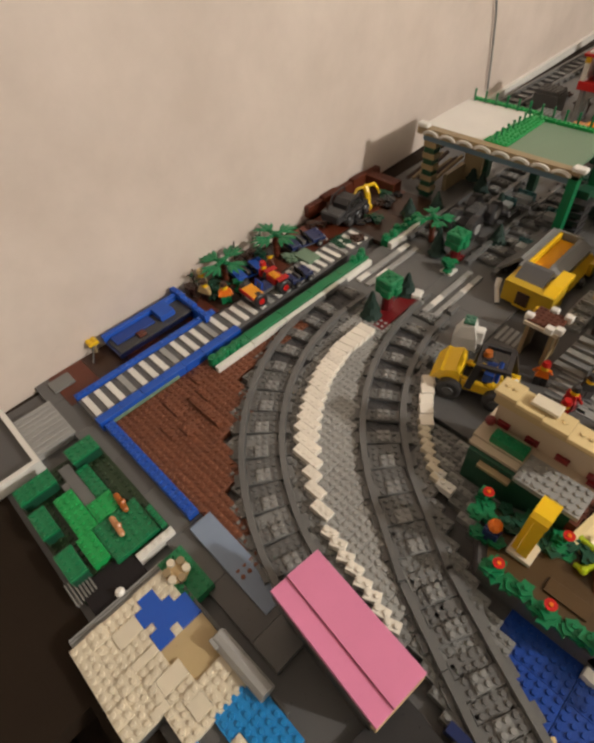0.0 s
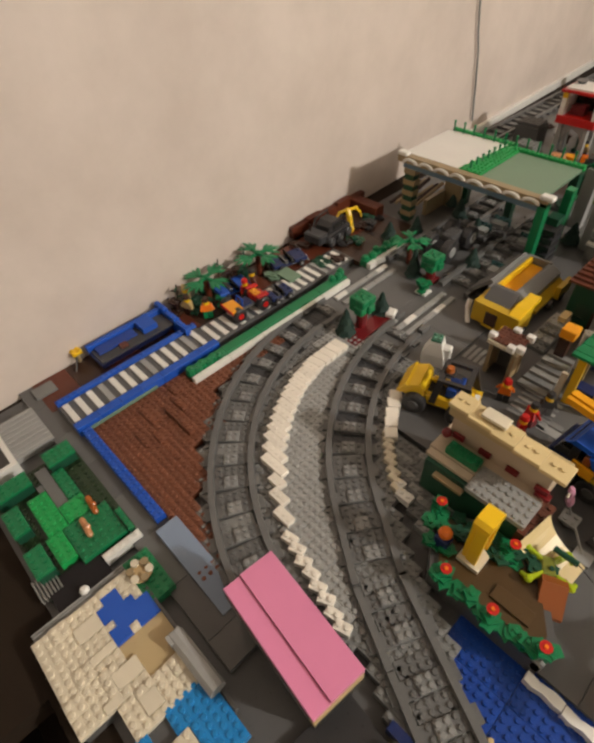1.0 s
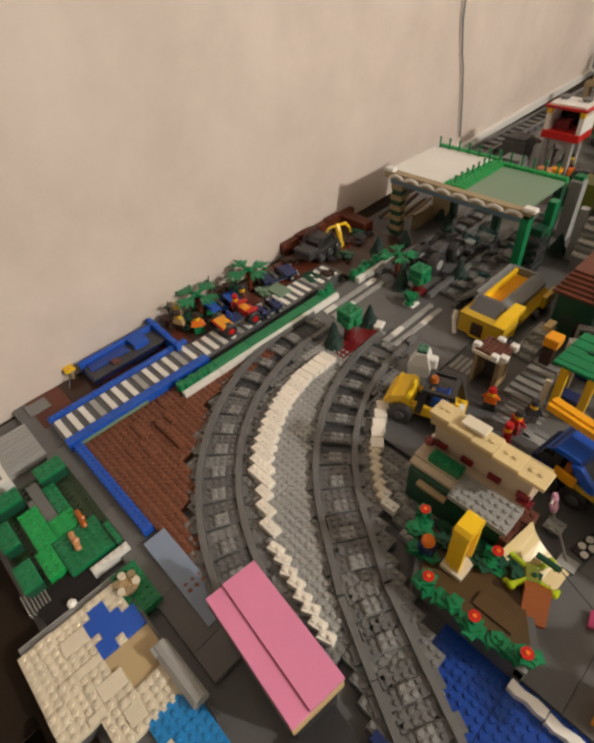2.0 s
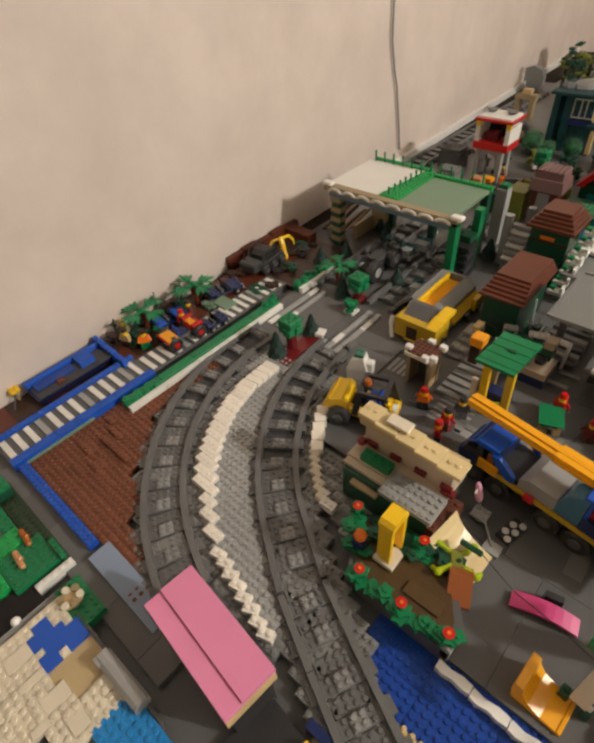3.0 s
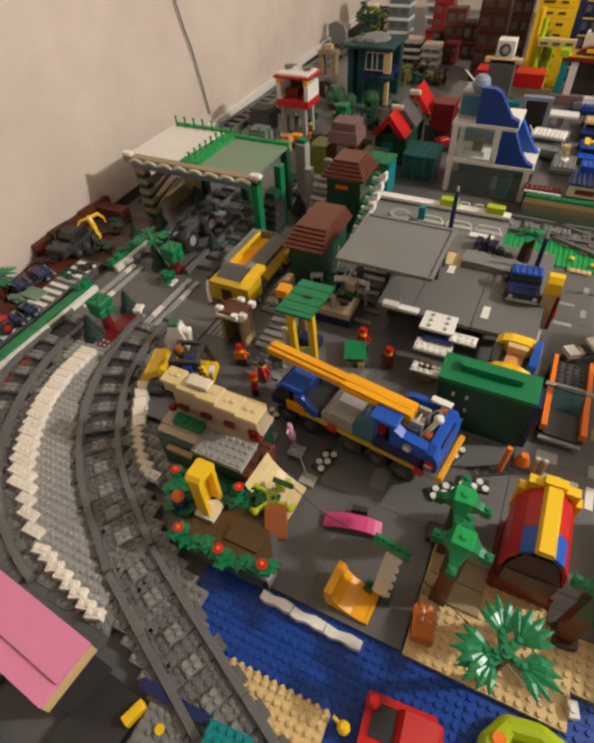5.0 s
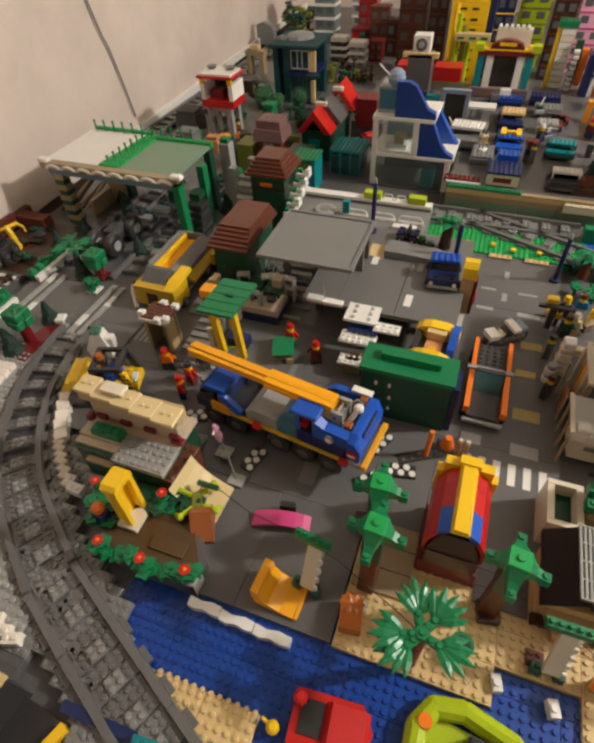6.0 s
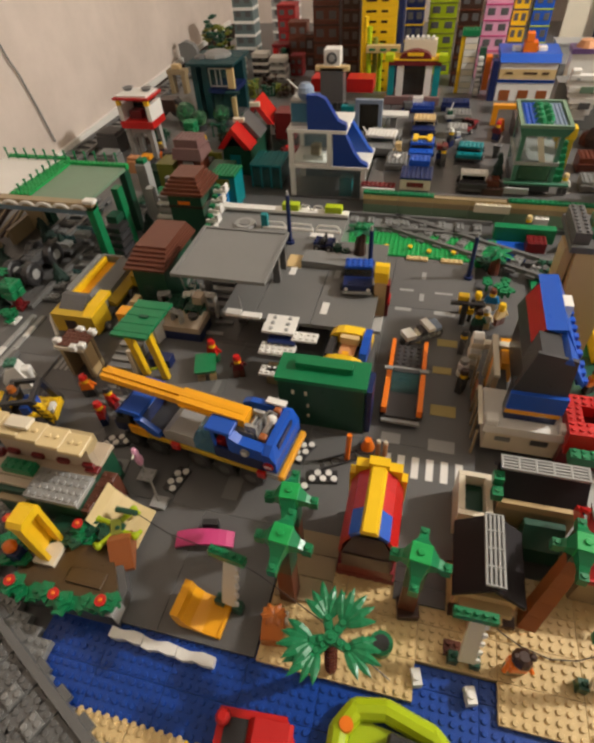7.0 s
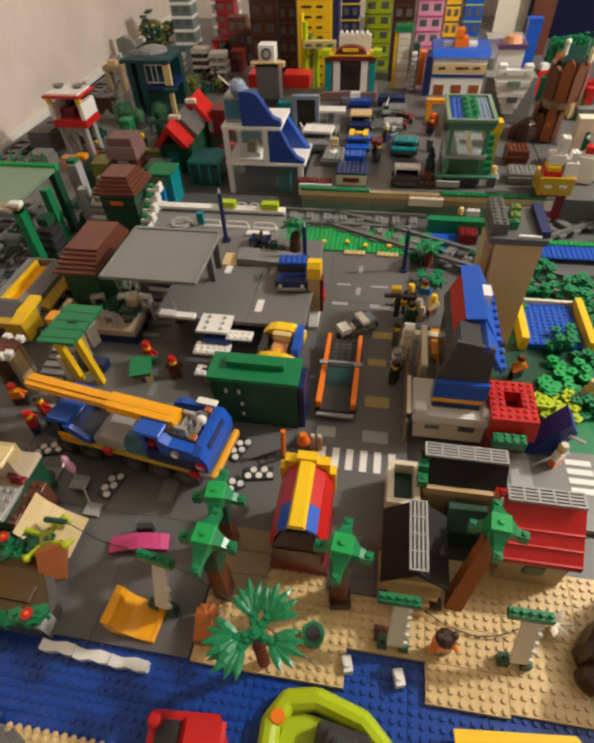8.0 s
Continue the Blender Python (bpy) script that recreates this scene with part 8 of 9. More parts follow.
for z0 in (98, 147):
    part("rail", Geo().box(7.8, 2.15, 15.55, 2.5, z0, z0 + 3), "white", upper)
lower = bx(t, "window_bay", "glass_teal", 7.8, 2.6, 15.6, 3.0, 6, 78)
part("mullion", Geo().box(11.2, 2.2, 11.7, 2.55, 6, 78), "dark_teal", lower)
bx(t, "floor_slab", "dark_blue", 7.0, 1.4, 18.4, 12.9, 80, 94)
bx(t, "ground_slab", "dark_grey", 1.7, 2.0, 17.4, 12.9, 0, 5)
bx(t, "roof", "dark_teal", -0.6, 0.4, 19.2, 17.0, 158, 166, True)
part("roof_mound", Geo().hull([[(9.0 + q * math.cos(0.7 * i), 9.4 + 0.8 * q * math.sin(0.7 * i), z) for i in range(9)] for q, z in ((6.0, 168), (5.4, 176), (3.6, 182), (1.4, 184))]), "mid_grey", t)
part("roof_mound", Geo().hull([[(3.0 + q * math.cos(0.7 * i), 6.4 + 0.8 * q * math.sin(0.7 * i), z) for i in range(9)] for q, z in ((2.6, 168), (2.2, 174), (1.0, 178))]), "dark_grey", t)
bx(t, "tan_panel", "tan", 15.9, 0.9, 18.6, 2.1, 96, 152)
bx(t, "tan_panel", "tan", 16.6, 0.9, 18.2, 2.1, 6, 70)
bx(t, "balcony", "dark_teal", 15.0, -0.8, 20.4, 1.3, 84, 90)

# red and white watch tower
t = thing("watch_tower", "red and white control tower on grey legs", "toy tower", -50.6, 147.6)
t.scale = (0.80, 0.9, 0.97)
for x0 in (1.2, 9.6):
    for y0 in (0.6, 6.0):
        part("leg", Geo().hull([[(x0, y0, 0), (x0 + 1.8, y0, 0), (x0 + 1.8, y0 + 1.8, 0), (x0, y0 + 1.8, 0)], [(x0 + 0.2, y0, 72), (x0 + 1.6, y0, 72), (x0 + 1.6, y0 + 1.8, 72), (x0 + 0.2, y0 + 1.8, 72)]]), "light_grey", t)
part("arch_panel", Geo().prism([(3.05, 72), (3.05, 44), (4.0, 56), (6.3, 63), (8.6, 56), (9.55, 44), (9.55, 72)], 0.8, 1.6), "light_grey", t)
bx(t, "floor", "red", 0.2, 0, 12.8, 9, 72, 88)
bx(t, "side_wall", "white", 0.3, 0.3, 1.8, 8.7, 88, 122)
bx(t, "side_wall", "white", 11.2, 0.3, 12.7, 8.7, 88, 122)
bx(t, "corner", "yellow", 0.3, 0.1, 1.9, 1.2, 122, 134)
bx(t, "corner", "yellow", 11.1, 0.1, 12.7, 1.2, 122, 134)
bx(t, "back_wall", "glass_smoke", 1.9, 7.6, 11.1, 8.2, 88, 134)
bx(t, "desk", "dark_red", 3.0, 2.4, 7.6, 5.4, 88, 106)
bx(t, "roof_rim", "red", -0.4, -0.4, 13.4, 9.4, 134, 139)
bx(t, "roof", "white", 0.6, 0.4, 12.4, 8.6, 139, 143)
for x0 in (2.6, 9.8):
    part("vent", Geo().cyl(x0, 6.0, 143, 149, 1.2, 1.9, 12), "dark_grey", t)
for x, y, w, d, z, m, lab in ((-62.0, 150.0, 7, 6, 40, "dark_grey", "dark grey slope block by the wall track"), (-57.0, 140.0, 6, 5, 24, "mid_grey", "grey machine block behind the canopy"),
                              (-46.0, 138.0, 4, 3, 26, "nougat", "small tan block behind the canopy"), (-36.0, 130.0, 5, 5, 30, "dark_green", "dark green hedge block"),
                              (-28.2, 114.4, 2.6, 2.6, 106, "light_grey", "tall pale grey post with a green cap")):
    t = thing("brick_block", lab, "brick block", x, y)
    bx(t, "body", m, 0, 0, w, d, 0, z, True)
    bx(t, "cap", "green" if z > 80 else m, 0.3, 0.3, w - 0.3, d - 0.3, z + 1.7, z + 8, True)
t = thing("sand_red_house", "faded brown-pink block house with a wide ledge roof", "toy house", -26.0, 128.4)
bx(t, "wall", "brown", 0.8, 0.8, 7.2, 6.0, 0, 70)
bx(t, "front_panel", "light_grey", 2.4, 0.5, 5.2, 0.75, 30, 66)
part("ledge", Geo().hull([[(0, 0, 70), (8, 0, 70), (8, 7, 70), (0, 7, 70)], [(0.4, 0.4, 92), (7.6, 0.4, 92), (7.6, 6.6, 92), (0.4, 6.6, 92)]]), "sand_red", t)
bx(t, "roof", "sand_red", 0.8, 0.8, 7.2, 6.2, 92, 108, True)
bx(t, "yard", "dark_green", 8.4, 0, 14.5, 7, 0, 52)
bx(t, "yard", "olive", -5.0, 0, -0.4, 6, 0, 60)

rail_track("wall_track", "dark grey train track running along the foot of the wall", (-20.0, 240.0), 47, -4, 0, [(-67.0, 240, -1, 116)], False)
t = thing("black_gear", "dark brown wheeled machine beside the wall track", "machine", -53.0, 183.0)
for px in (-3, 3):
    wheel(t, px, 0, 24, 3.0, 1.6, "y", "dark_tan")
bx(t, "body", "dark_brown", -3, -1.6, 3, 3.0, 16, 46)
for x, y in ((-45.0, 156.0), (-33.0, 156.5)):
    bush_tree(x, y, 66, "dark_green", "dark green round tree with bright tips")
for x, y, r in ((-43.5, 176.0, 3.4), (-31.0, 176.0, 2.8), (-37.0, 172.0, 2.4)):
    t = thing("glass_dome_plant", "green plant under a small clear dome in the far street", "domed plant", x, y, group="domed plants")
    part("stand", Geo().cyl(0, 0, 0, 14, r * 0.8, n=10), "charcoal", t)
    part("dome", Geo().ball(0, 0, 30, r), "glass_green", t)
    for k in range(6):
        g = Geo()
        leaf(g, 0, 0, 16, k * 1.05, r * 0.75, 1.2, 26, 6)
        part("leaf", g, "green", t)
t = thing("tan_gate", "weathered tan stone gate beside the wall track", "toy gate", -60.0, 207.0)
for x0 in (-3.4, 1.8):
    bx(t, "pillar", "dark_tan", x0, 0, x0 + 1.6, 3, 0, 52)
bx(t, "lintel", "dark_tan", -3.8, -0.2, 3.8, 3.2, 52, 64, True)
bx(t, "cap", "stone_tan", -1.6, 0.2, 1.6, 2.8, 66, 78)
for k, (x, y, h) in enumerate(((-47.0, 163.0, 40), (-39.0, 166.0, 52), (-29.0, 168.0, 46), (-25.6, 162.0, 34), (-51.0, 158.0, 30))):
    shrub(x, y, 0, 4, 3, h, ("dark_green", "olive", "dark_green", "park_bed", "dark_brown")[k], "dark leafy plants crowding the far street", seed=60 + k)
for x, y, m in ((-40.0, 150.0, "orange"), (-30.5, 148.0, "orange"), (-27.0, 152.0, "lime")):
    t = thing("toy_block", "bright little brick lying on the far street", "brick", x, y, 0, 20, group="loose bricks")
    bx(t, "brick", m, -1.4, -1.0, 1.4, 1.0, 0, 12, True)
for k in range(4):
    t = thing("toy_vehicle", "small dark toy vehicle in the far street", "toy vehicle", -42.0 + k * 5.6, 142.0 + 3 * (k % 2), 0, 30 * k, group="far vehicles")
    for px in (-1.6, 1.6):
        for py in (-1.6, 1.6):
            wheel(t, px, py, 6, 0.8, 0.9)
    bx(t, "body", ("black", "dark_green", "dark_tan", "dark_grey")[k], -1.7, -2.6, 1.7, 2.6, 6, 18, True)
    bx(t, "cab", ("amber", "black", "olive", "light_grey")[k], -1.4, -0.4, 1.4, 2.0, 19, 28)

# things on the terrace
Z = 46.0
t = block(31.6, 126.0, 6.8, 6.0, Z, 66, "cream", "small cream guard house with a dark blue roof", "dark_red", 1, 1, "dark_blue")
bx(t, "blue_front", "blue", 1.2, 6.2, 6.0, 9.4, 20, 34, True)
for k in range(4):
    bx(t, "red_brick", "dark_red", -9.0 + 2 * k, -0.4, -7.05 + 2 * k, 1.6, 0, 6, True)
bx(t, "white_bar", "white", -8.6, -1.0, -1.0, -0.5, 0, 3)
car(35.0, 148.4, 180, "blue", "blue", "blue toy patrol car with a bright yellow sign on its roof", 11, 6, Z)
t = thing("yellow_sign", "bright yellow letter-shaped plate on the patrol car", "sign plate", 35.0, 148.0, Z + 26)
bx(t, "bar", "yellow", -2.4, -2.0, -1.2, 2.0, 0, 4)
bx(t, "bar", "yellow", 1.2, -2.0, 2.4, 2.0, 0, 4)
bx(t, "bar", "yellow", -1.2, -0.6, 1.2, 0.6, 0, 4)
car(34.6, 163.0, 180, "dark_blue", "tan", "dark blue toy van with a tan roof", 13, 6, Z, h=1.3)
car(24.6, 150.0, 175, "mid_grey", "white", "grey toy jeep with clear windows and white roof", 14, 8, Z, "glass", h=1.4)
car(47.0, 147.0, 175, "teal", "teal", "teal toy car on the terrace street", 9, 6, Z)
car(47.6, 129.5, 180, "black", "white", "dark toy van with a white roof by the terrace edge", 7, 6, Z, h=1.3)
car(46.0, 164.0, 160, "dark_red", None, "dark red toy motor tricycle in the far street", 8, 4, Z)
t = thing("glass_doorway", "grey framed glass doorway standing on the terrace", "doorway", 15.6, 160.0, Z)
for x0 in (0, 6.4):
    bx(t, "post", "grey_blue", x0, 0, x0 + 1.0, 1.6, 0, 58)
bx(t, "lintel", "grey_blue", 0, 0, 7.4, 1.6, 58, 66)
bx(t, "pane", "glass_smoke", 1.1, 0.6, 6.3, 0.9, 0, 57)
bx(t, "side_panel", "teal", -4.0, 0, -0.4, 2.0, 0, 52)
t = thing("white_table", "white tabletop on a thin stand", "toy table", 26.0, 164.0, Z)
bx(t, "top", "white", -4.0, -2.0, 4.0, 2.0, 26, 31)
bx(t, "stand", "light_grey", -0.8, -0.8, 0.8, 0.8, 0, 26)
flat("terrace_block", "dark_grey", -8, 156, 23.4, 196, -0.6, 44, "dark grey raised ground of the far street", "platform")

t = thing("green_glass_building", "sand green glass building with a leafy roof garden", "toy building", 55.4, 127.6, Z + 3)
W, D = 8.4, 14.0
bx(t, "base", "charcoal", 0, 0.4, W, D, 0, 14)
bx(t, "base_trim", "deep_sand_green", -1.4, -0.6, W + 3.4, 1.6, 14, 18)
bx(t, "step", "light_grey", -1.0, -1.4, 4.0, -0.7, 0, 10)
for x0, y0 in ((0.0, 0.2), (W - 0.9, 0.2), (0.0, D - 1.0), (W - 0.9, D - 1.0)):
    bx(t, "post", "deep_sand_green", x0, y0, x0 + 0.9, y0 + 0.9, 18, 96)
bx(t, "glass_wall", "glass_green", 1.0, 0.4, W - 1.0, 0.7, 20, 46)
bx(t, "glass_wall", "glass", 1.0, 0.4, W - 1.0, 0.7, 54, 94)
bx(t, "glass_wall", "glass", 0.1, 1.2, 0.4, D - 1.1, 20, 94)
bx(t, "floor_slab", "light_grey", -0.3, 0.0, W + 0.3, D, 47, 53)
bx(t, "inner_wall", "dark_tan", 2.0, 8.0, 7.6, 8.6, 18, 47)
part("tan_brace", Geo().hull([[(4.6, -0.2, 54), (5.8, -0.2, 54), (5.8, 0.3, 54), (4.6, 0.3, 54)], [(3.0, -0.2, 94), (4.2, -0.2, 94), (4.2, 0.3, 94), (3.0, 0.3, 94)]]), "cream", t)
part("roof_tray", Geo().hull([[(-0.2, -0.2, 96), (W + 0.2, -0.2, 96), (W + 0.2, D + 0.2, 96), (-0.2, D + 0.2, 96)], [(-0.9, -1.0, 110), (W + 0.9, -1.0, 110), (W + 0.9, D + 1.0, 110), (-0.9, D + 1.0, 110)]]), "deep_sand_green", t)
for a in ((-0.9, -1.0, W + 0.9, -0.2), (-0.9, D + 0.2, W + 0.9, D + 1.0), (-0.9, -0.18, -0.1, D + 0.18), (W + 0.1, -0.18, W + 0.9, D + 0.18)):
    bx(t, "roof_rim", "sand_green", *a, 110.2, 115)
bx(t, "roof_pond", "blue", 0.2, 0.2, 3.0, D - 0.4, 110.2, 112, True)
bx(t, "roof_green", "green", 3.02, 0.2, 5.6, D - 0.4, 110.2, 113, True)
bx(t, "roof_grey", "grey_blue", 5.62, 0.2, W - 0.2, D - 0.4, 110.2, 112, True)
for k in range(7):
    part("roof_bush", Geo().cyl(3.2 + (k % 2) * 1.8, 1.6 + k * 1.5, 112, 121, 1.1, 0.7, 9).stud(3.2 + (k % 2) * 1.8, 1.6 + k * 1.5, 121), "green", t)
for k in range(6):
    bx(t, "vine", "green", W + 0.2, 0.6 + 0.9 * k, W + 2.0, 1.4 + 0.9 * k, 18 + 9 * k, 28 + 9 * k, True)
bx(t, "yellow_box", "yellow", W + 0.4, 6.0, W + 3.4, 9.0, 74, 92)
bx(t, "yellow_post", "mustard", W + 2.0, 6.4, W + 3.2, 8.0, 0, 74)

t = thing("arch_gate", "teal gate building with white pillars and a red arched top", "toy building", 21.6, 184.0, Z)
for x0, m in ((0, "teal"), (13.4, "teal"), (2.6, "white"), (11.0, "white")):
    bx(t, "pillar", m, x0, 0, x0 + 1.9, 2.4, 18, 84)
bx(t, "glass_wall", "glass_smoke", 4.6, 1.0, 10.9, 1.4, 18, 84)
bx(t, "step", "sand_red", -0.6, -1.0, 16.0, 8.0, 0, 18)
bx(t, "beam", "dark_red", 0, -0.3, 15.4, 6.0, 84, 94)
bx(t, "beam", "yellow", 0.4, -0.4, 15.6, 6.0, 94, 98)
for x0 in (-1.0, 14.4):
    bx(t, "lime_end", "lime", x0, -0.6, x0 + 2.4, 3.0, 92, 106)
part("arch", Geo().prism([(3.0, 98), (12.4, 98), (11.6, 108), (9.6, 114), (7.7, 116), (5.8, 114), (3.8, 108)], -0.4, 2.0), "dark_red", t)
bx(t, "arch_plate", "yellow", 5.4, -0.7, 10.0, -0.45, 104, 111)
bx(t, "top_wall", "cream", 4.0, 2.2, 13.4, 5.0, 98, 132)
for k in range(6):
    bx(t, "comb", "white", 4.2 + k * 1.5, 2.2, 5.0 + k * 1.5, 5.0, 132, 137)
t = thing("canopy_beam", "pale yellow beam with green marks between the towers", "beam", 13.4, 194.0, 96 + 40)
bx(t, "beam", "tan", 0, 0, 10.4, 2.0, 0, 16)
for k in range(3):
    bx(t, "mark", "green", 0.8 + k * 3.4, -0.15, 2.8 + k * 3.4, 0.05, 5, 10)

t = thing("yellow_tower", "tall yellow skyscraper of stacked bricks with dark slot windows", "skyscraper", 10.2, 204.0)
bx(t, "core", "yellow", 0.2, 0.2, 10.8, 10.8, 0, 330)
for f in range(15):
    bx(t, "brick_course", "yellow", 0, 0, 11, 11, f * 22, f * 22 + 20.5)
    for x0 in (1.4, 6.2):
        bx(t, "window", "dark_brown", x0, -0.15, x0 + (3.2 if x0 < 2 else 2.0), 0.05, f * 22 + 8, f * 22 + 13)
bx(t, "base", "lime", -0.4, -0.6, 8.0, 0.1, 6, 12)
bx(t, "front_strip", "olive", 2.6, -0.8, 5.4, -0.16, 14, 90)
bx(t, "side_edge", "dark_blue", 11.1, 2.0, 13.0, 10.0, 0, 330)
t = thing("clock_tower", "dark grey tower with a white clock cube on top", "clock tower", 4.8, 165.0, 44)
bx(t, "shaft", "dark_grey", 0, 0, 6.4, 5.0, 0, 118)
bx(t, "arm", "tan", -1.4, 0, 8.0, 2.0, 112, 121)
bx(t, "cube", "white", 1.0, 0.4, 5.4, 4.6, 121, 152)
part("clock_face", Geo().disc(3.2, 0.3, 136, 1.5, 0.3, "y", 14), "dark_grey", t)
part("clock_centre", Geo().disc(3.2, 0.1, 136, 0.8, 0.3, "y", 12), "light_grey", t)
bx(t, "red_slab", "red", -4.0, 6.0, 0.0, 12.0, 56, 84)
bx(t, "red_slab", "red", 6.4, 6.0, 14.0, 12.0, 56, 84)
for k in range(6):
    bx(t, "black_teeth", "black", -1.0 + k * 1.6, -1.6, 0.2 + k * 1.6, -0.4, 40, 52)
for k, (x, m, h) in enumerate(((14.0, "lime", 190), (15.8, "olive", 165), (17.4, "lime", 150), (12.4, "yellow", 205))):
    t = thing("lime_column", "slim lime green column behind the clock tower", "column", x, 196.0 + k, 0, group="lime columns")
    for j in range(8):
        part("segment", Geo().cyl(0, 0, j * h / 8, (j + 1) * h / 8 - 0.6, 0.8, n=10), m, t)

t = block(54.0, 190.0, 18.4, 14.0, 20, 86, "white", "white and blue toy building with brown windows", "rust", 3, 1, "blue", None, studs=False)
t.scale = (0.86, 1, 1)
bx(t, "side_column", "dark_blue", -2.6, -1.0, -0.4, 3.0, 0, 110)
bx(t, "upper_wall", "tan", 0, 0, 18.4, 14.0, 70, 92)
bx(t, "upper_wall", "white", 0, 0.05, 18.4, 14.0, 92, 106)
for x0 in (2.2, 8.0, 14.0):
    bx(t, "slot", "dark_brown", x0, -0.15, x0 + (4.4 if x0 == 8.0 else 2.2), 0.03, 82, 86)
part("roof_slope", Geo().prism_x([(-0.4, 106), (14.4, 106), (13.0, 121), (1.6, 121)], -0.6, 19.0), "blue", t)
bx(t, "blue_strip", "blue", -0.1, -0.2, 18.5, 0.05, 64, 70)
bx(t, "orange_block", "orange", 6.6, 3.0, 11.0, 7.0, 121, 140, True)
bx(t, "orange_block", "orange", 7.0, 3.0, 9.4, 6.0, 142, 158, True)
bx(t, "white_block", "white", 3.2, 4.0, 6.0, 6.6, 121, 129, True)
bx(t, "white_block", "white", 11.6, 4.0, 14.4, 6.6, 121, 129, True)
bx(t, "shed", "mid_grey", 18.8, 0, 22.6, 10.0, 40, 104)
for k in range(3):
    bx(t, "shed_slot", "dark_grey", 20.0, -0.2, 22.0, 0.05, 56 + k * 14, 59 + k * 14)
t = thing("white_striped_tower", "white tower with dark grooves and a green cap", "skyscraper", 43.0, 196.0)
for j in range(12):
    bx(t, "segment", "white" if j % 2 else "cream", 0, 0, 3.6, 4.0, j * 14, j * 14 + 12.8)
bx(t, "core", "black", 0.2, 0.2, 3.4, 3.8, 0, 167)
bx(t, "edge", "yellow", -1.2, 0.2, -0.1, 3.4, 0, 168)
bx(t, "cap", "green", -1.2, -0.2, 4.0, 4.2, 168, 180, True)
t = thing("stepped_tower", "black and white stepped spire with an orange back", "toy tower", 47.6, 193.0, Z)
for j in range(8):
    bx(t, "step", "white", 0, 0, 1.6 - 0.1 * (j % 2), 2.0, j * 11, j * 11 + 6)
bx(t, "core", "dark_green", 0, 2.0, 2.0, 4.0, 0, 100)
bx(t, "back", "orange", 2.2, 1.0, 4.0, 4.0, 10, 84)
for x, y, w, d, z1, m, band, lab in (
        (49.0, 232.0, 8.6, 8, 330, "light_pink", "magenta", "tall pink skyscraper with grooved floors"), (30.0, 236.0, 9.6, 8, 330, "lime", "olive", "tall lime green skyscraper"),
        (59.0, 240.0, 5.0, 6, 320, "yellow", "dark_blue", "slim yellow skyscraper with blue edges"), (65.6, 240.0, 6.4, 6, 320, "blue", "lime", "slim blue and lime skyscraper"),
        (-52.2, 255.0, 8.8, 8, 190, "glass_haze", "white", "pale glass skyscraper with white floor bands"), (-35.6, 265.0, 8.0, 7, 140, "dull_red", "dark_red", "red skyscraper with a dark ledge"),
        (-8.0, 214.0, 9.0, 8, 250, "roof_brown", "dark_brown", "brown brick tower with stepped floors"), (-44.0, 285.0, 12, 8, 150, "light_grey", "white", "grey open frame tower"),
        (2.0, 214.0, 6.0, 8, 320, "dark_brown", "brown", "dark brown tall block"), (22.6, 224.0, 6.0, 6, 300, "dark_blue", "yellow", "dark blue tower behind the yellow one"),
        (40.4, 222.0, 7.0, 6, 260, "dark_brown", "brown", "dark brown tower between the bright ones")):
    t = block(x, y, w, d, 0, z1, m, lab, "dark_grey", 2, max(4, int(z1 / 36)), None, band, "skyscraper", "skyscraper")
t = thing("tower_ledge", "dark red ledge with a green plant before the red skyscraper", "ledge", -34.0, 248.0, -82)
bx(t, "ledge", "dark_red", 0, 0, 9, 6, 130, 140)
bx(t, "post", "red", 0.2, 0.4, 2.4, 2.4, 82, 130)
bx(t, "post", "dark_brown", 6.0, 1.4, 8.4, 4.4, 82, 130)
part("plant", Geo().ball(5.0, 0.4, 120, 1.6), "dark_green", t)
for k, (x, y) in enumerate(((-46.0, 226.0), (-37.0, 230.0), (-54.0, 222.0), (-28.0, 224.0))):
    t = block(x, y, 6.0, 5.0, 0, 50 + 12 * (k % 2), ("light_grey", "glass_smoke", "dark_tan", "light_grey")[k], "small pale open-frame building in the far street", "dark_grey", 2, 3, "white", "white")
for k in range(10):
    rnd = random.Random(50 + k)
    x, y = -46 + k * 3.2, 205 + rnd.uniform(0, 12)
    shrub(x, y, 0, 5, 4, rnd.uniform(24, 60), rnd.choice(["dark_green", "olive", "green", "dark_brown"]), "dark plants and poles crowding the far street", seed=k)
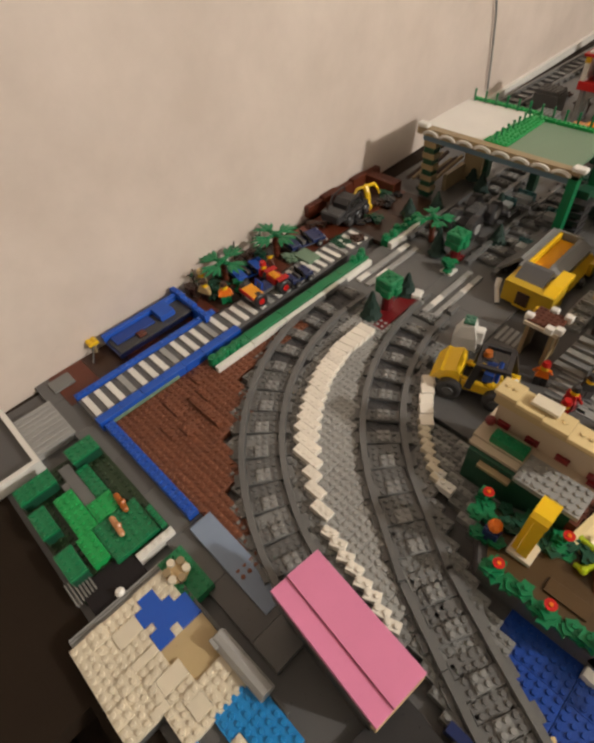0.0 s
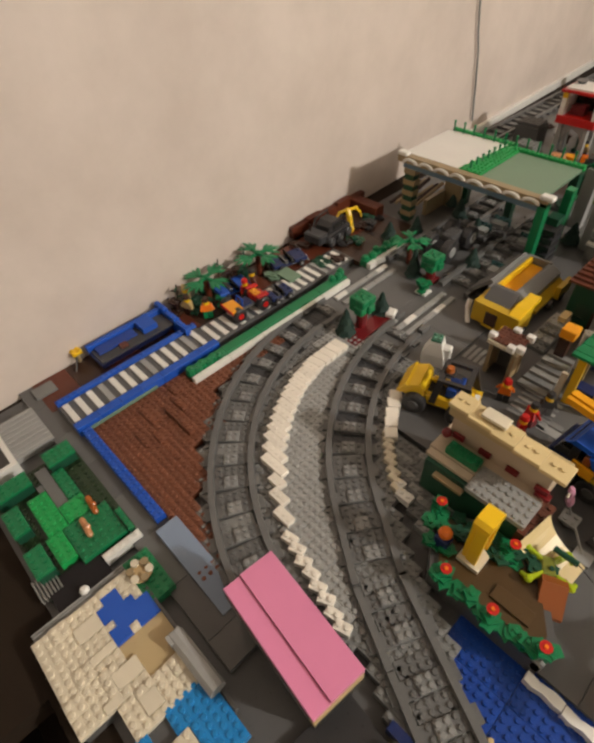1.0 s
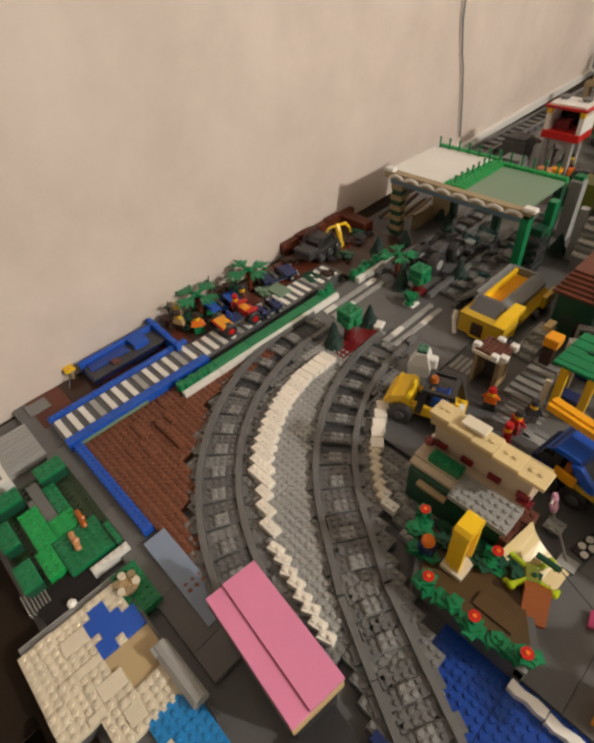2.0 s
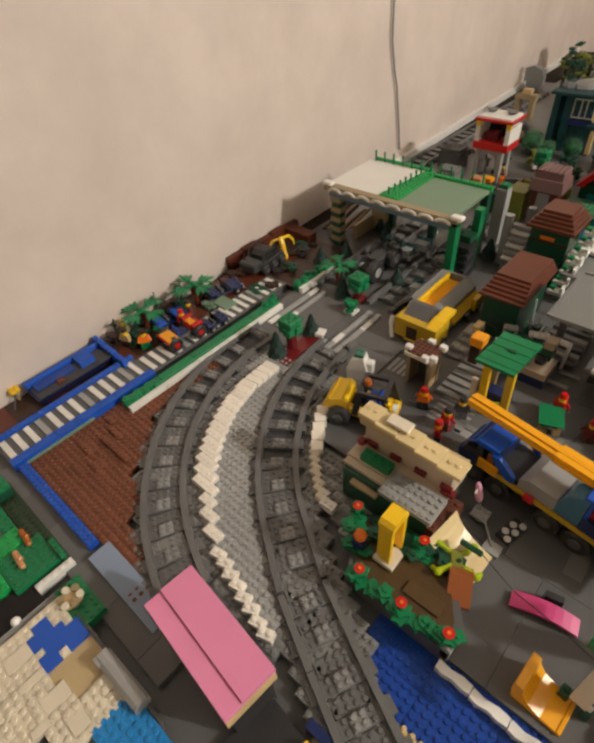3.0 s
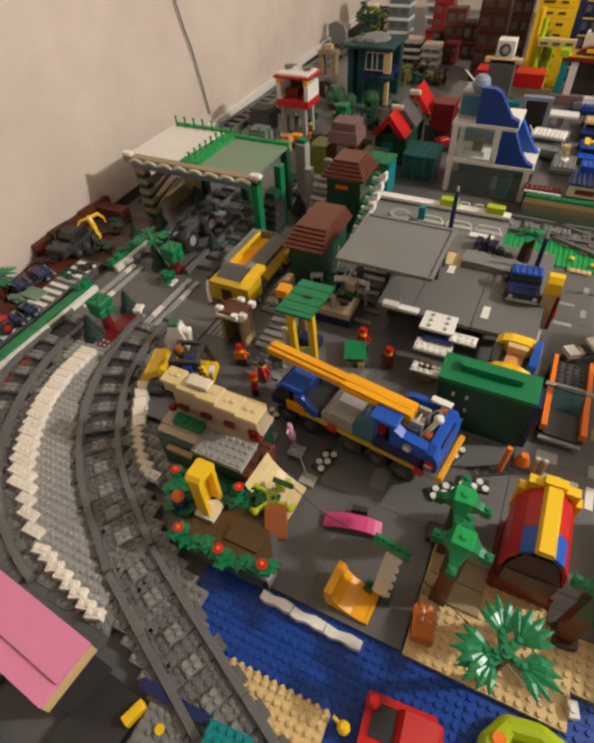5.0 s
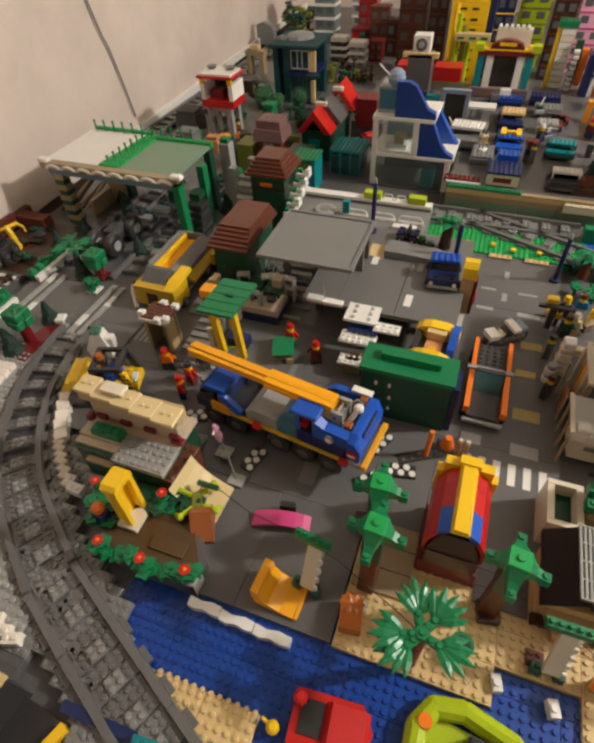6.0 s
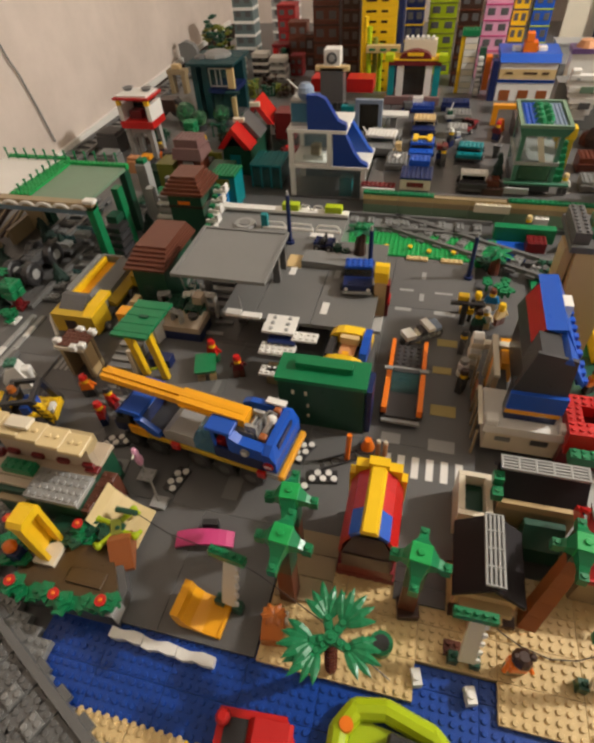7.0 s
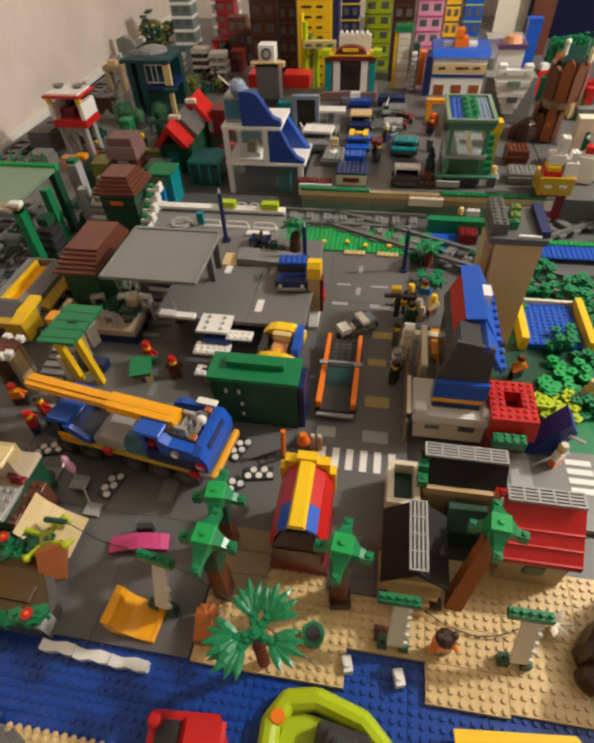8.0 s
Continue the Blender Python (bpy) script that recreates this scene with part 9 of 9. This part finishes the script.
for k, (x, y, h, m) in enumerate(((-56.0, 239.0, 155, "dark_green"), (-52.4, 237.0, 140, "olive"), (-54.4, 235.0, 120, "dark_green"), (-50.0, 240.0, 130, "olive"), (-59.0, 241.0, 120, "olive"))):
    t = thing("tall_tree", "tall dark olive tree of leaf plates beside the far wall", "tree", x, y, group="far trees")
    part("trunk", Geo().cyl(0, 0, 0, h - 30, 0.7, n=8), "dark_brown", t)
    rnd = random.Random(90 + k)
    for j in range(14):
        a, q = rnd.uniform(0, 6.28), rnd.uniform(0, 2.0)
        z = h - rnd.uniform(0, 70)
        pts = [(q * math.cos(a) + (1.5 if i % 2 else 0.9) * math.cos(i * 0.785), q * math.sin(a) + (1.5 if i % 2 else 0.9) * math.sin(i * 0.785)) for i in range(8)]
        part("leaf_plate", Geo().poly(pts, z - 6, z).stud(q * math.cos(a), q * math.sin(a), z), m if j % 3 else "dark_green", t)
t = thing("round_boulder", "grey round-topped slab against the wall", "slab", -75.5, 252.0)
part("slab", Geo().prism([(-5, -8), (5, -8), (5, 30), (3.6, 50), (0, 60), (-3.6, 50), (-5, 30)], 0, 3), "mid_grey", t)

# white shield wall, rocks, shop
t = thing("white_gatehouse", "white tapered castle front with grey windows", "toy castle", 68.8, 165.0, Z)
for k, (x0, x1) in enumerate(((3.4, 6.4), (2.8, 7.2), (2.2, 7.6), (1.4, 8.2), (0.8, 8.6), (0.4, 8.8), (-0.2, 9.2), (0.2, 8.8))):
    part("brick_course", Geo().box(x0, 0.2 - 0.15 * (k % 2), x1, 2.0, 24 + 10.5 * k, 34.3 + 10.5 * k, c=0.6), "white", t)
for x0 in (0.2, 6.6):
    part("horn", Geo().box(x0, 0.2, x0 + 2.2, 2.0, 108, 118, c=2.0), "white", t)
for x0 in (1.6, 6.6):
    bx(t, "slit", "light_grey", x0, -0.05, x0 + 0.9, 0.18, 99, 103)
bx(t, "window", "sand_green", 3.2, -0.2, 6.4, 0.02, 76, 88)
bx(t, "window", "dark_grey", 4.0, -0.2, 6.6, 0.02, 46, 58)
bx(t, "stone_wall", "mid_grey", -2.0, 2.2, 11.0, 8.0, 0, 90)
bx(t, "rear_house", "white", 0.8, 9.0, 7.4, 14.0, 60, 128)
bx(t, "rear_roof", "purple", 0.4, 8.6, 7.8, 14.4, 128, 138)
part("bun", Geo().cyl(4.0, 11.0, 138, 150, 2.6, 1.8, 12), "nougat", t)
t = thing("rock_tower", "tall brown tower of arched rock panels with pale ball tips", "rock tower", 84.0, 158.0)
for lev, (z0, z1, rad, cx, n) in enumerate(((46, 112, 3.5, -1.6, 8), (122, 196, 4.4, 0.2, 9))):
    part("core", Geo().cyl(cx, 0, z0 - 46 * (1 - lev), z1 - 8, rad * 0.74, rad * 0.7, 10), "dark_brown", t)
    for k in range(n):
        a = 2 * math.pi * (k + 0.3 * lev) / n
        c, s0 = math.cos(a), math.sin(a)
        w = rad * math.tan(math.pi / n) * 0.82
        h = z1 - z0 - 7 * (k % 3)
        prof = [(-w, 0), (w, 0), (w, h * 0.72), (w * 0.72, h * 0.9), (0, h), (-w * 0.72, h * 0.9), (-w, h * 0.72)]
        rings = [[(cx + (q * c - u * s0), q * s0 + u * c, z0 + v) for u, v in prof] for q in (rad * 0.78, rad)]
        part("rock_panel", Geo().hull(rings), "rock_brown" if k % 3 else "rust", t)
part("collar", Geo().cyl(-0.6, 0, 106, 124, 3.0, 3.8, 12), "dark_tan", t)
bx(t, "glass_panel", "glass_teal", -2.6, -2.0, 2.0, -1.6, 182, 214)
for x, y, z in ((-2.6, -2.0, 220), (3.6, -1.4, 206), (4.4, 0.6, 190)):
    part("tip", Geo().cyl(x, y, z - 20, z - 2, 0.6, 0.5, 8).ball(x, y, z, 0.75, 8), "cream", t)
part("red_flag", Geo().box(4.6, -4.2, 6.4, -3.6, 120, 150, c=1.2), "red", t)
bx(t, "ledge", "mid_grey", 3.4, -5.6, 9.0, -3.0, 108, 116)
t = thing("brown_lump", "olive and brown rounded rock lump on the terrace", "rock", 77.6, 156.0, Z)
for k, (x, y, r, h) in enumerate(((0, 0, 2.4, 42), (2.6, 1.0, 2.0, 34), (-2.0, 1.4, 1.8, 26))):
    part("rock", Geo().hull([[(x + q * (0.8 + 0.3 * ((i * 5 + k) % 3) / 2) * math.cos(2 * math.pi * i / 8), y + q * math.sin(2 * math.pi * i / 8), z) for i in range(8)] for q, z in ((r, 0), (r * 1.15, h * 0.4), (r * 0.9, h * 0.8), (r * 0.4, h))]),
         ("dark_brown", "olive_brown", "brown")[k], t)
t = thing("yellow_shop", "yellow and red stepped shop with white blocks on top", "toy shop", 75.4, 123.4)
bx(t, "ground_floor", "dark_red", 0.4, 0.4, 6.4, 5.4, 0, 52.8)
bx(t, "door", "white", 2.4, 0.2, 4.2, 0.38, 22, 48)
bx(t, "yellow_wall", "mustard", 0, 0, 7.0, 5.8, 53, 83)
for x0 in (1.2, 4.2):
    bx(t, "window", "white", x0, -0.15, x0 + 1.4, 0.05, 66, 70)
bx(t, "red_brick", "red", 0.4, 0.4, 4.0, 3.8, 83, 92, True)
bx(t, "yellow_brick", "yellow", 0.8, 0.6, 3.6, 3.6, 92.2, 100, True)
bx(t, "white_block", "white", 4.2, 0.6, 6.8, 4.6, 83, 106, True)
bx(t, "white_block", "white", 5.0, 1.0, 6.4, 3.0, 108, 122, True)
bx(t, "white_block", "white", 0.9, 1.0, 4.0, 4.0, 102, 118, True)
bx(t, "white_block", "white", 2.2, 1.2, 3.8, 3.4, 120, 144, True)
rail_track("far_track", "dark grey train track bending past the yellow shop", (0.0, 0.0), 1, 0, 0, [(68.0, 112.8, 123.3, 44)], False)
t = thing("pond", "blue studded pond beyond the meadow", "pond", 72.0, 109.0)
bx(t, "water", "blue", 0, 0, 24, 4.6, 0, 2.4, True)
bx(t, "bank", "bright_green", 4, 4.8, 24, 6.2, 0, 5, True)
t = thing("white_arch", "cream arched wall with red details at the town edge", "toy arch", 84.0, 138.0, Z)
bx(t, "pillar", "cream", 0, 0, 2.0, 3.0, 0, 70)
bx(t, "pillar", "cream", 6.0, 0, 8.0, 3.0, 0, 70)
bx(t, "lintel", "cream", 0, 0, 8.0, 3.0, 70, 92)
bx(t, "detail", "dark_red", 2.4, 0.4, 5.6, 2.4, 0, 26)
for x, y, w, d, z, m, lab in ((80.0, 262.0, 12, 1.5, 190, "cream", "pale upright board behind the town"), (93.0, 258.0, 8, 3, 230, "roof_brown", "brown upright board behind the town"),
                              (89.0, 240.0, 4.6, 4, 120, "blue", "blue block behind the town"), (74.0, 226.0, 12, 8, 96, "light_grey", "pale grey box behind the town")):
    t = thing("board", lab, "board", x, y)
    bx(t, "panel", m, 0, 0, w, d, 0, z)
    bx(t, "edge", m, -0.3, -0.3, w + 0.3, d + 0.3, z, z + 5)
for k in range(4):
    shrub(98 + 3 * k, 226 + 4 * (k % 2), 40, 7, 6, 90, "green", "green leafy tree behind the town", seed=k)
for k in range(16):
    rnd = random.Random(200 + k)
    x, y = rnd.uniform(86, 104), rnd.uniform(116, 200)
    m = rnd.choice(["white", "red", "yellow", "green", "dark_grey", "light_grey", "tan", "brown"])
    t = thing("brick_block", "small stacked brick shape in the crowded far town", "brick block", x, y, Z if y > 124 else 0, rnd.uniform(-20, 20), group="far brick shapes")
    bx(t, "body", m, -2.2, -1.6, 2.2, 1.6, 0, rnd.uniform(16, 50), True)
    bx(t, "top", rnd.choice(["white", "dark_grey", "red", "green"]), -1.2, -1.0, 1.2, 1.0, 50, 62, True)
    bx(t, "mid", m, -1.4, -1.2, 1.4, 1.2, 16, 50)
flat("terrace_block", "dark_grey", 79.8, 124, 110, 200, -0.6, 44, "dark grey raised ground at the town edge", "platform")
t = thing("teal_cabinet", "dark teal glass cabinet beside the police building", "glass cabinet", -7.4, 134.0)
bx(t, "core", "dark_green", 0.6, 0.6, 7.6, 8.4, 0, 38)
bx(t, "pane", "glass_teal", 0.2, 0.2, 8.0, 0.5, 4, 44)
bx(t, "pane", "glass_teal", 7.7, 0.6, 8.0, 8.6, 4, 44)
for x0 in (0.0, 2.6, 5.2, 7.8):
    bx(t, "mullion", "teal", x0, 0.0, x0 + 0.4, 0.2, 0, 46)
bx(t, "top", "teal", -0.1, -0.1, 8.3, 8.8, 46, 50, True)
t = thing("olive_fence", "olive green see-through fence panels along the far street", "fence", -38.0, 147.0)
for k in range(4):
    bx(t, "panel", "olive" if k % 2 else "dark_green", k * 4.4, 0, k * 4.4 + 4.2, 0.6, 2, 22 + 4 * (k % 2))
    bx(t, "post", "brown", k * 4.4 - 0.2, -0.2, k * 4.4 + 0.2, 0.8, 0, 28)
t = thing("red_motorbike", "dark red toy motorbike with black wheels in the far street", "motorbike", -1.6, 152.0, 0, 40)
for px in (-3.4, 3.4):
    wheel(t, px, 0, 14, 1.8, 1.0, "y", "dark_grey")
part("frame", Geo().prism([(-3.0, 14), (3.0, 14), (3.6, 30), (0.6, 26), (-2.4, 32)], -0.9, 0.9), "dark_red", t)
part("tank", Geo().box(-1.2, -1.1, 1.6, 1.1, 26, 34, c=2.0), "red", t)
part("handlebar", Geo().rod((-2.4, -2.0, 38), (-2.4, 2.0, 38), 1.0), "black", t)
for k, (x, y, m, hm) in enumerate(((-42.0, 152.0, "dark_tan", "black"), (-33.0, 142.0, "orange", "brown"), (-29.0, 156.0, "dark_green", "yellow"), (-19.6, 132.0, "teal", "dark_brown"), (-10.0, 150.0, "red", "black"),
                                   (22.6, 170.0, "white", "blue"), (42.0, 152.0, "black", "white"), (40.6, 140.0, "dark_grey", "dark_brown"), (53.6, 158.0, "dark_red", "red"), (66.5, 128.5, "white", "tan"),
                                   (68.0, 150.0, "yellow", "red"), (60.0, 120.0, "dark_blue", "tan"))):
    figure(x, y, Z if y > 124 and x > 23 else 0, 40 * k, m, "dark_grey" if k % 2 else "dark_blue", hm, "toy figure standing in the far town street")
t = thing("pole_tree", "slim dark green tree with a brown foot on the terrace", "tree", 52.6, 131.0, Z)
part("trunk", Geo().cyl(0, 0, 0, 30, 0.5, n=8), "dark_brown", t)
for k in range(5):
    part("leaf_tier", Geo().cyl(0.2 * (k % 2), 0, 14 + 9 * k, 22 + 9 * k, 1.5 - 0.2 * k, 1.0 - 0.15 * k, 9), "pine", t)
t = thing("brown_crate", "dark brown stacked crates at the terrace edge", "crates", 49.6, 126.0, Z - 4)
bx(t, "crate", "dark_brown", 0, 0, 4.6, 4.0, 0, 14, True)
bx(t, "crate", "brown", 0.6, 1.0, 3.6, 3.6, 16, 26, True)
for k, (x, y, w, d, h, m) in enumerate(((27.0, 136.0, 5, 7, 14, "mid_grey"), (28.4, 144.0, 1.6, 1.6, 26, "tan"), (41.0, 158.0, 5, 4, 20, "light_grey"), (40.0, 170.0, 7, 5, 16, "mid_grey"),
                                        (27.5, 176.0, 9, 4, 16, "navy"), (38.5, 178.0, 8, 4, 20, "dark_blue"), (30.0, 179.0, 3, 2, 26, "white"), (60.0, 160.0, 6, 5, 30, "charcoal"),
                                        (66.5, 158.0, 3, 3, 34, "mustard"), (71.0, 140.0, 5, 5, 26, "brown"), (70.6, 130.0, 6, 5, 18, "mid_grey"))):
    t = thing("street_block", "small plain brick block on the terrace street", "brick block", x, y, Z, group="terrace blocks")
    bx(t, "body", m, 0, 0, w, d, 0, h, True)
    bx(t, "ledge", m, -0.3, -0.3, w + 0.3, 0.0, h * 0.5, h * 0.5 + 3.2)
t = thing("yellow_arch", "amber frame arch with an orange cone beneath", "toy arch", 52.4, 168.0, Z)
bx(t, "post", "amber", 0, 0, 1.4, 2, 0, 34)
bx(t, "post", "amber", 6.0, 0, 7.4, 2, 0, 34)
bx(t, "lintel", "amber", 0, 0, 7.4, 2, 34, 42)
part("cone", Geo().cyl(2.4, -3, 0, 22, 1.4, 0.8), "orange", t)
bx(t, "dark_shelf", "black", 5.0, -12.0, 8.0, -2.0, 0, 40)

# clutter between the lorry and the brown houses
t = thing("grey_step_stack", "stepped stack of grey studded plates beside the lorry", "plates", -15.4, 71.6)
for k in range(4):
    bx(t, "plate", "light_grey" if k % 2 else "mid_grey", 0.3 * k, 1.6 * k, 3.6, 8.2, k * 6.4, k * 6.4 + 4.6, True)
bx(t, "tan_block", "tan", 2.2, 5.6, 3.5, 8.0, 26, 34)
t = thing("clear_parts_pile", "pile of clear panes, white rods and green leaves", "toy parts", -4.6, 84.6)
for k in range(8):
    rnd = random.Random(300 + k)
    x, y = rnd.uniform(-1.4, 1.6), rnd.uniform(-3, 3)
    part("rod", Geo().rod((x, y, 1), (x + rnd.uniform(-2, 2), y + rnd.uniform(1, 3), rnd.uniform(18, 44)), 1.5), "white" if k % 3 else "light_grey", t)
    part("pane", Geo().box(x, y, x + 1.6, y + 0.25, 0, rnd.uniform(14, 26)), "glass_teal", t)
    g = Geo()
    leaf(g, x, y, 4, rnd.uniform(0, 6), 2.2, 1.1, 16, 5)
    part("leaf", g, "green", t)

rnd = random.Random(52)
for k, (x, y, w, d, z, m) in enumerate(((-6.6, 76.4, 3.4, 1.2, 34, "white"), (-2.6, 75.0, 2.6, 1.0, 40, "light_grey"), (-4.6, 79.0, 3.0, 2.6, 28, "dark_green"), (-0.6, 78.4, 3.2, 2.4, 30, "dark_green"), (-7.4, 80.2, 2.4, 1.2, 36, "light_grey"), (1.4, 81.0, 2.6, 1.2, 38, "white"), (-3.0, 82.6, 3.4, 1.6, 26, "white"), (-5.8, 73.0, 1.2, 2.8, 30, "white"))):
    t = thing("stacked_frame", "small open toy frame among the stacked pieces", "toy frame", x, y, 0, rnd.uniform(-25, 25), group="stacked frames")
    for sx in (-w / 2, w / 2 - 0.4):
        bx(t, "post", m, sx, -d / 2, sx + 0.4, d / 2, 0, z)
    bx(t, "cross_bar", m, -w / 2, -d / 2 - 0.05, w / 2, d / 2 + 0.05, z, z + 3.2, True)
    bx(t, "cross_bar", m, -w / 2 + 0.42, -d / 4, w / 2 - 0.42, d / 4, z * 0.5, z * 0.5 + 3.2)
# plants and small pieces crowding the far streets
for k, (x, y, h, m) in enumerate(((-29.4, 124.0, 40, "green"), (-32.6, 121.0, 30, "dark_green"), (-20.4, 122.6, 34, "olive"), (-17.0, 126.0, 50, "dark_green"), (-6.4, 146.0, 44, "green"), (-4.0, 141.0, 30, "dark_green"),
                                  (-59.0, 166.0, 24, "dark_brown"), (-24.0, 176.0, 46, "dark_green"), (-18.0, 186.0, 38, "olive"), (-12.6, 178.0, 34, "dark_brown"))):
    shrub(x, y, 0, 3.4, 3.0, h, m, "leafy toy plant crowding the far street", seed=120 + k)
for k, (x, y, z) in enumerate(((-36.0, 163.0, 0), (-28.4, 147.0, 0), (-6.0, 158.0, 44), (-2.0, 166.0, 44), (-22.0, 170.0, 0), (40.0, 141.4, Z), (43.6, 155.0, Z), (29.4, 140.0, Z), (53.4, 147.0, Z), (20.6, 148.8, Z), (41.2, 170.0, Z), (28.8, 176.0, Z))):
    rnd = random.Random(400 + k)
    t = thing("street_stand", "small stand of stacked dark and pale toy bricks", "brick stand", x, y, z, rnd.uniform(0, 90), group="street stands")
    zz = 0
    for j in range(rnd.choice((2, 3, 4))):
        w, hh = rnd.uniform(0.6, 1.5), rnd.uniform(5, 12)
        part("brick", Geo().box(-w, -w * 0.8, w, w * 0.8, zz, zz + hh, c=0.8), rnd.choice(["charcoal", "dark_grey", "dark_brown", "light_grey", "dark_blue", "dark_green", "white", "dark_red"]), t)
        zz += hh
    part("bar", Geo().rod((0, 0, zz), (rnd.uniform(-1, 1), rnd.uniform(-1, 1), zz + rnd.uniform(8, 18)), 1.4), rnd.choice(["white", "black", "chrome"]), t)

# white slopes with small plants beside the brown house
t = thing("white_steps", "white stepped slopes with green sprigs beside the brown house", "steps", -7.4, 105.4, 50)
for k in range(4):
    part("slope", Geo().prism([(-1.6 + 0.3 * k, 0), (1.4 + 0.3 * k, 0), (1.8 + 0.3 * k, 5), (-0.6 + 0.3 * k, 9)], 1.8 * k, 1.8 * k + 1.4), "white", t)
    g = Geo()
    leaf(g, -0.8 + 0.3 * k, 1.8 * k + 0.7, 6, 2.0 + k, 1.8, 0.9, 8, 4)
    part("sprig", g, "green", t)

# brown blocks closing the far street
for x, y, w, z1, m, lab in ((-26.0, 247.0, 7.5, 118, "roof_brown", "brown brick block at the end of the far street"), (-17.4, 240.0, 7.0, 96, "dark_brown", "dark brown block at the end of the far street"),
                            (-22.0, 232.0, 5.0, 52, "dark_red", "low dark red block in the far street")):
    block(x, y, w, 5.0, 0, z1, m, lab, "dark_grey", 2, max(2, int(z1 / 34)), None, "brown")
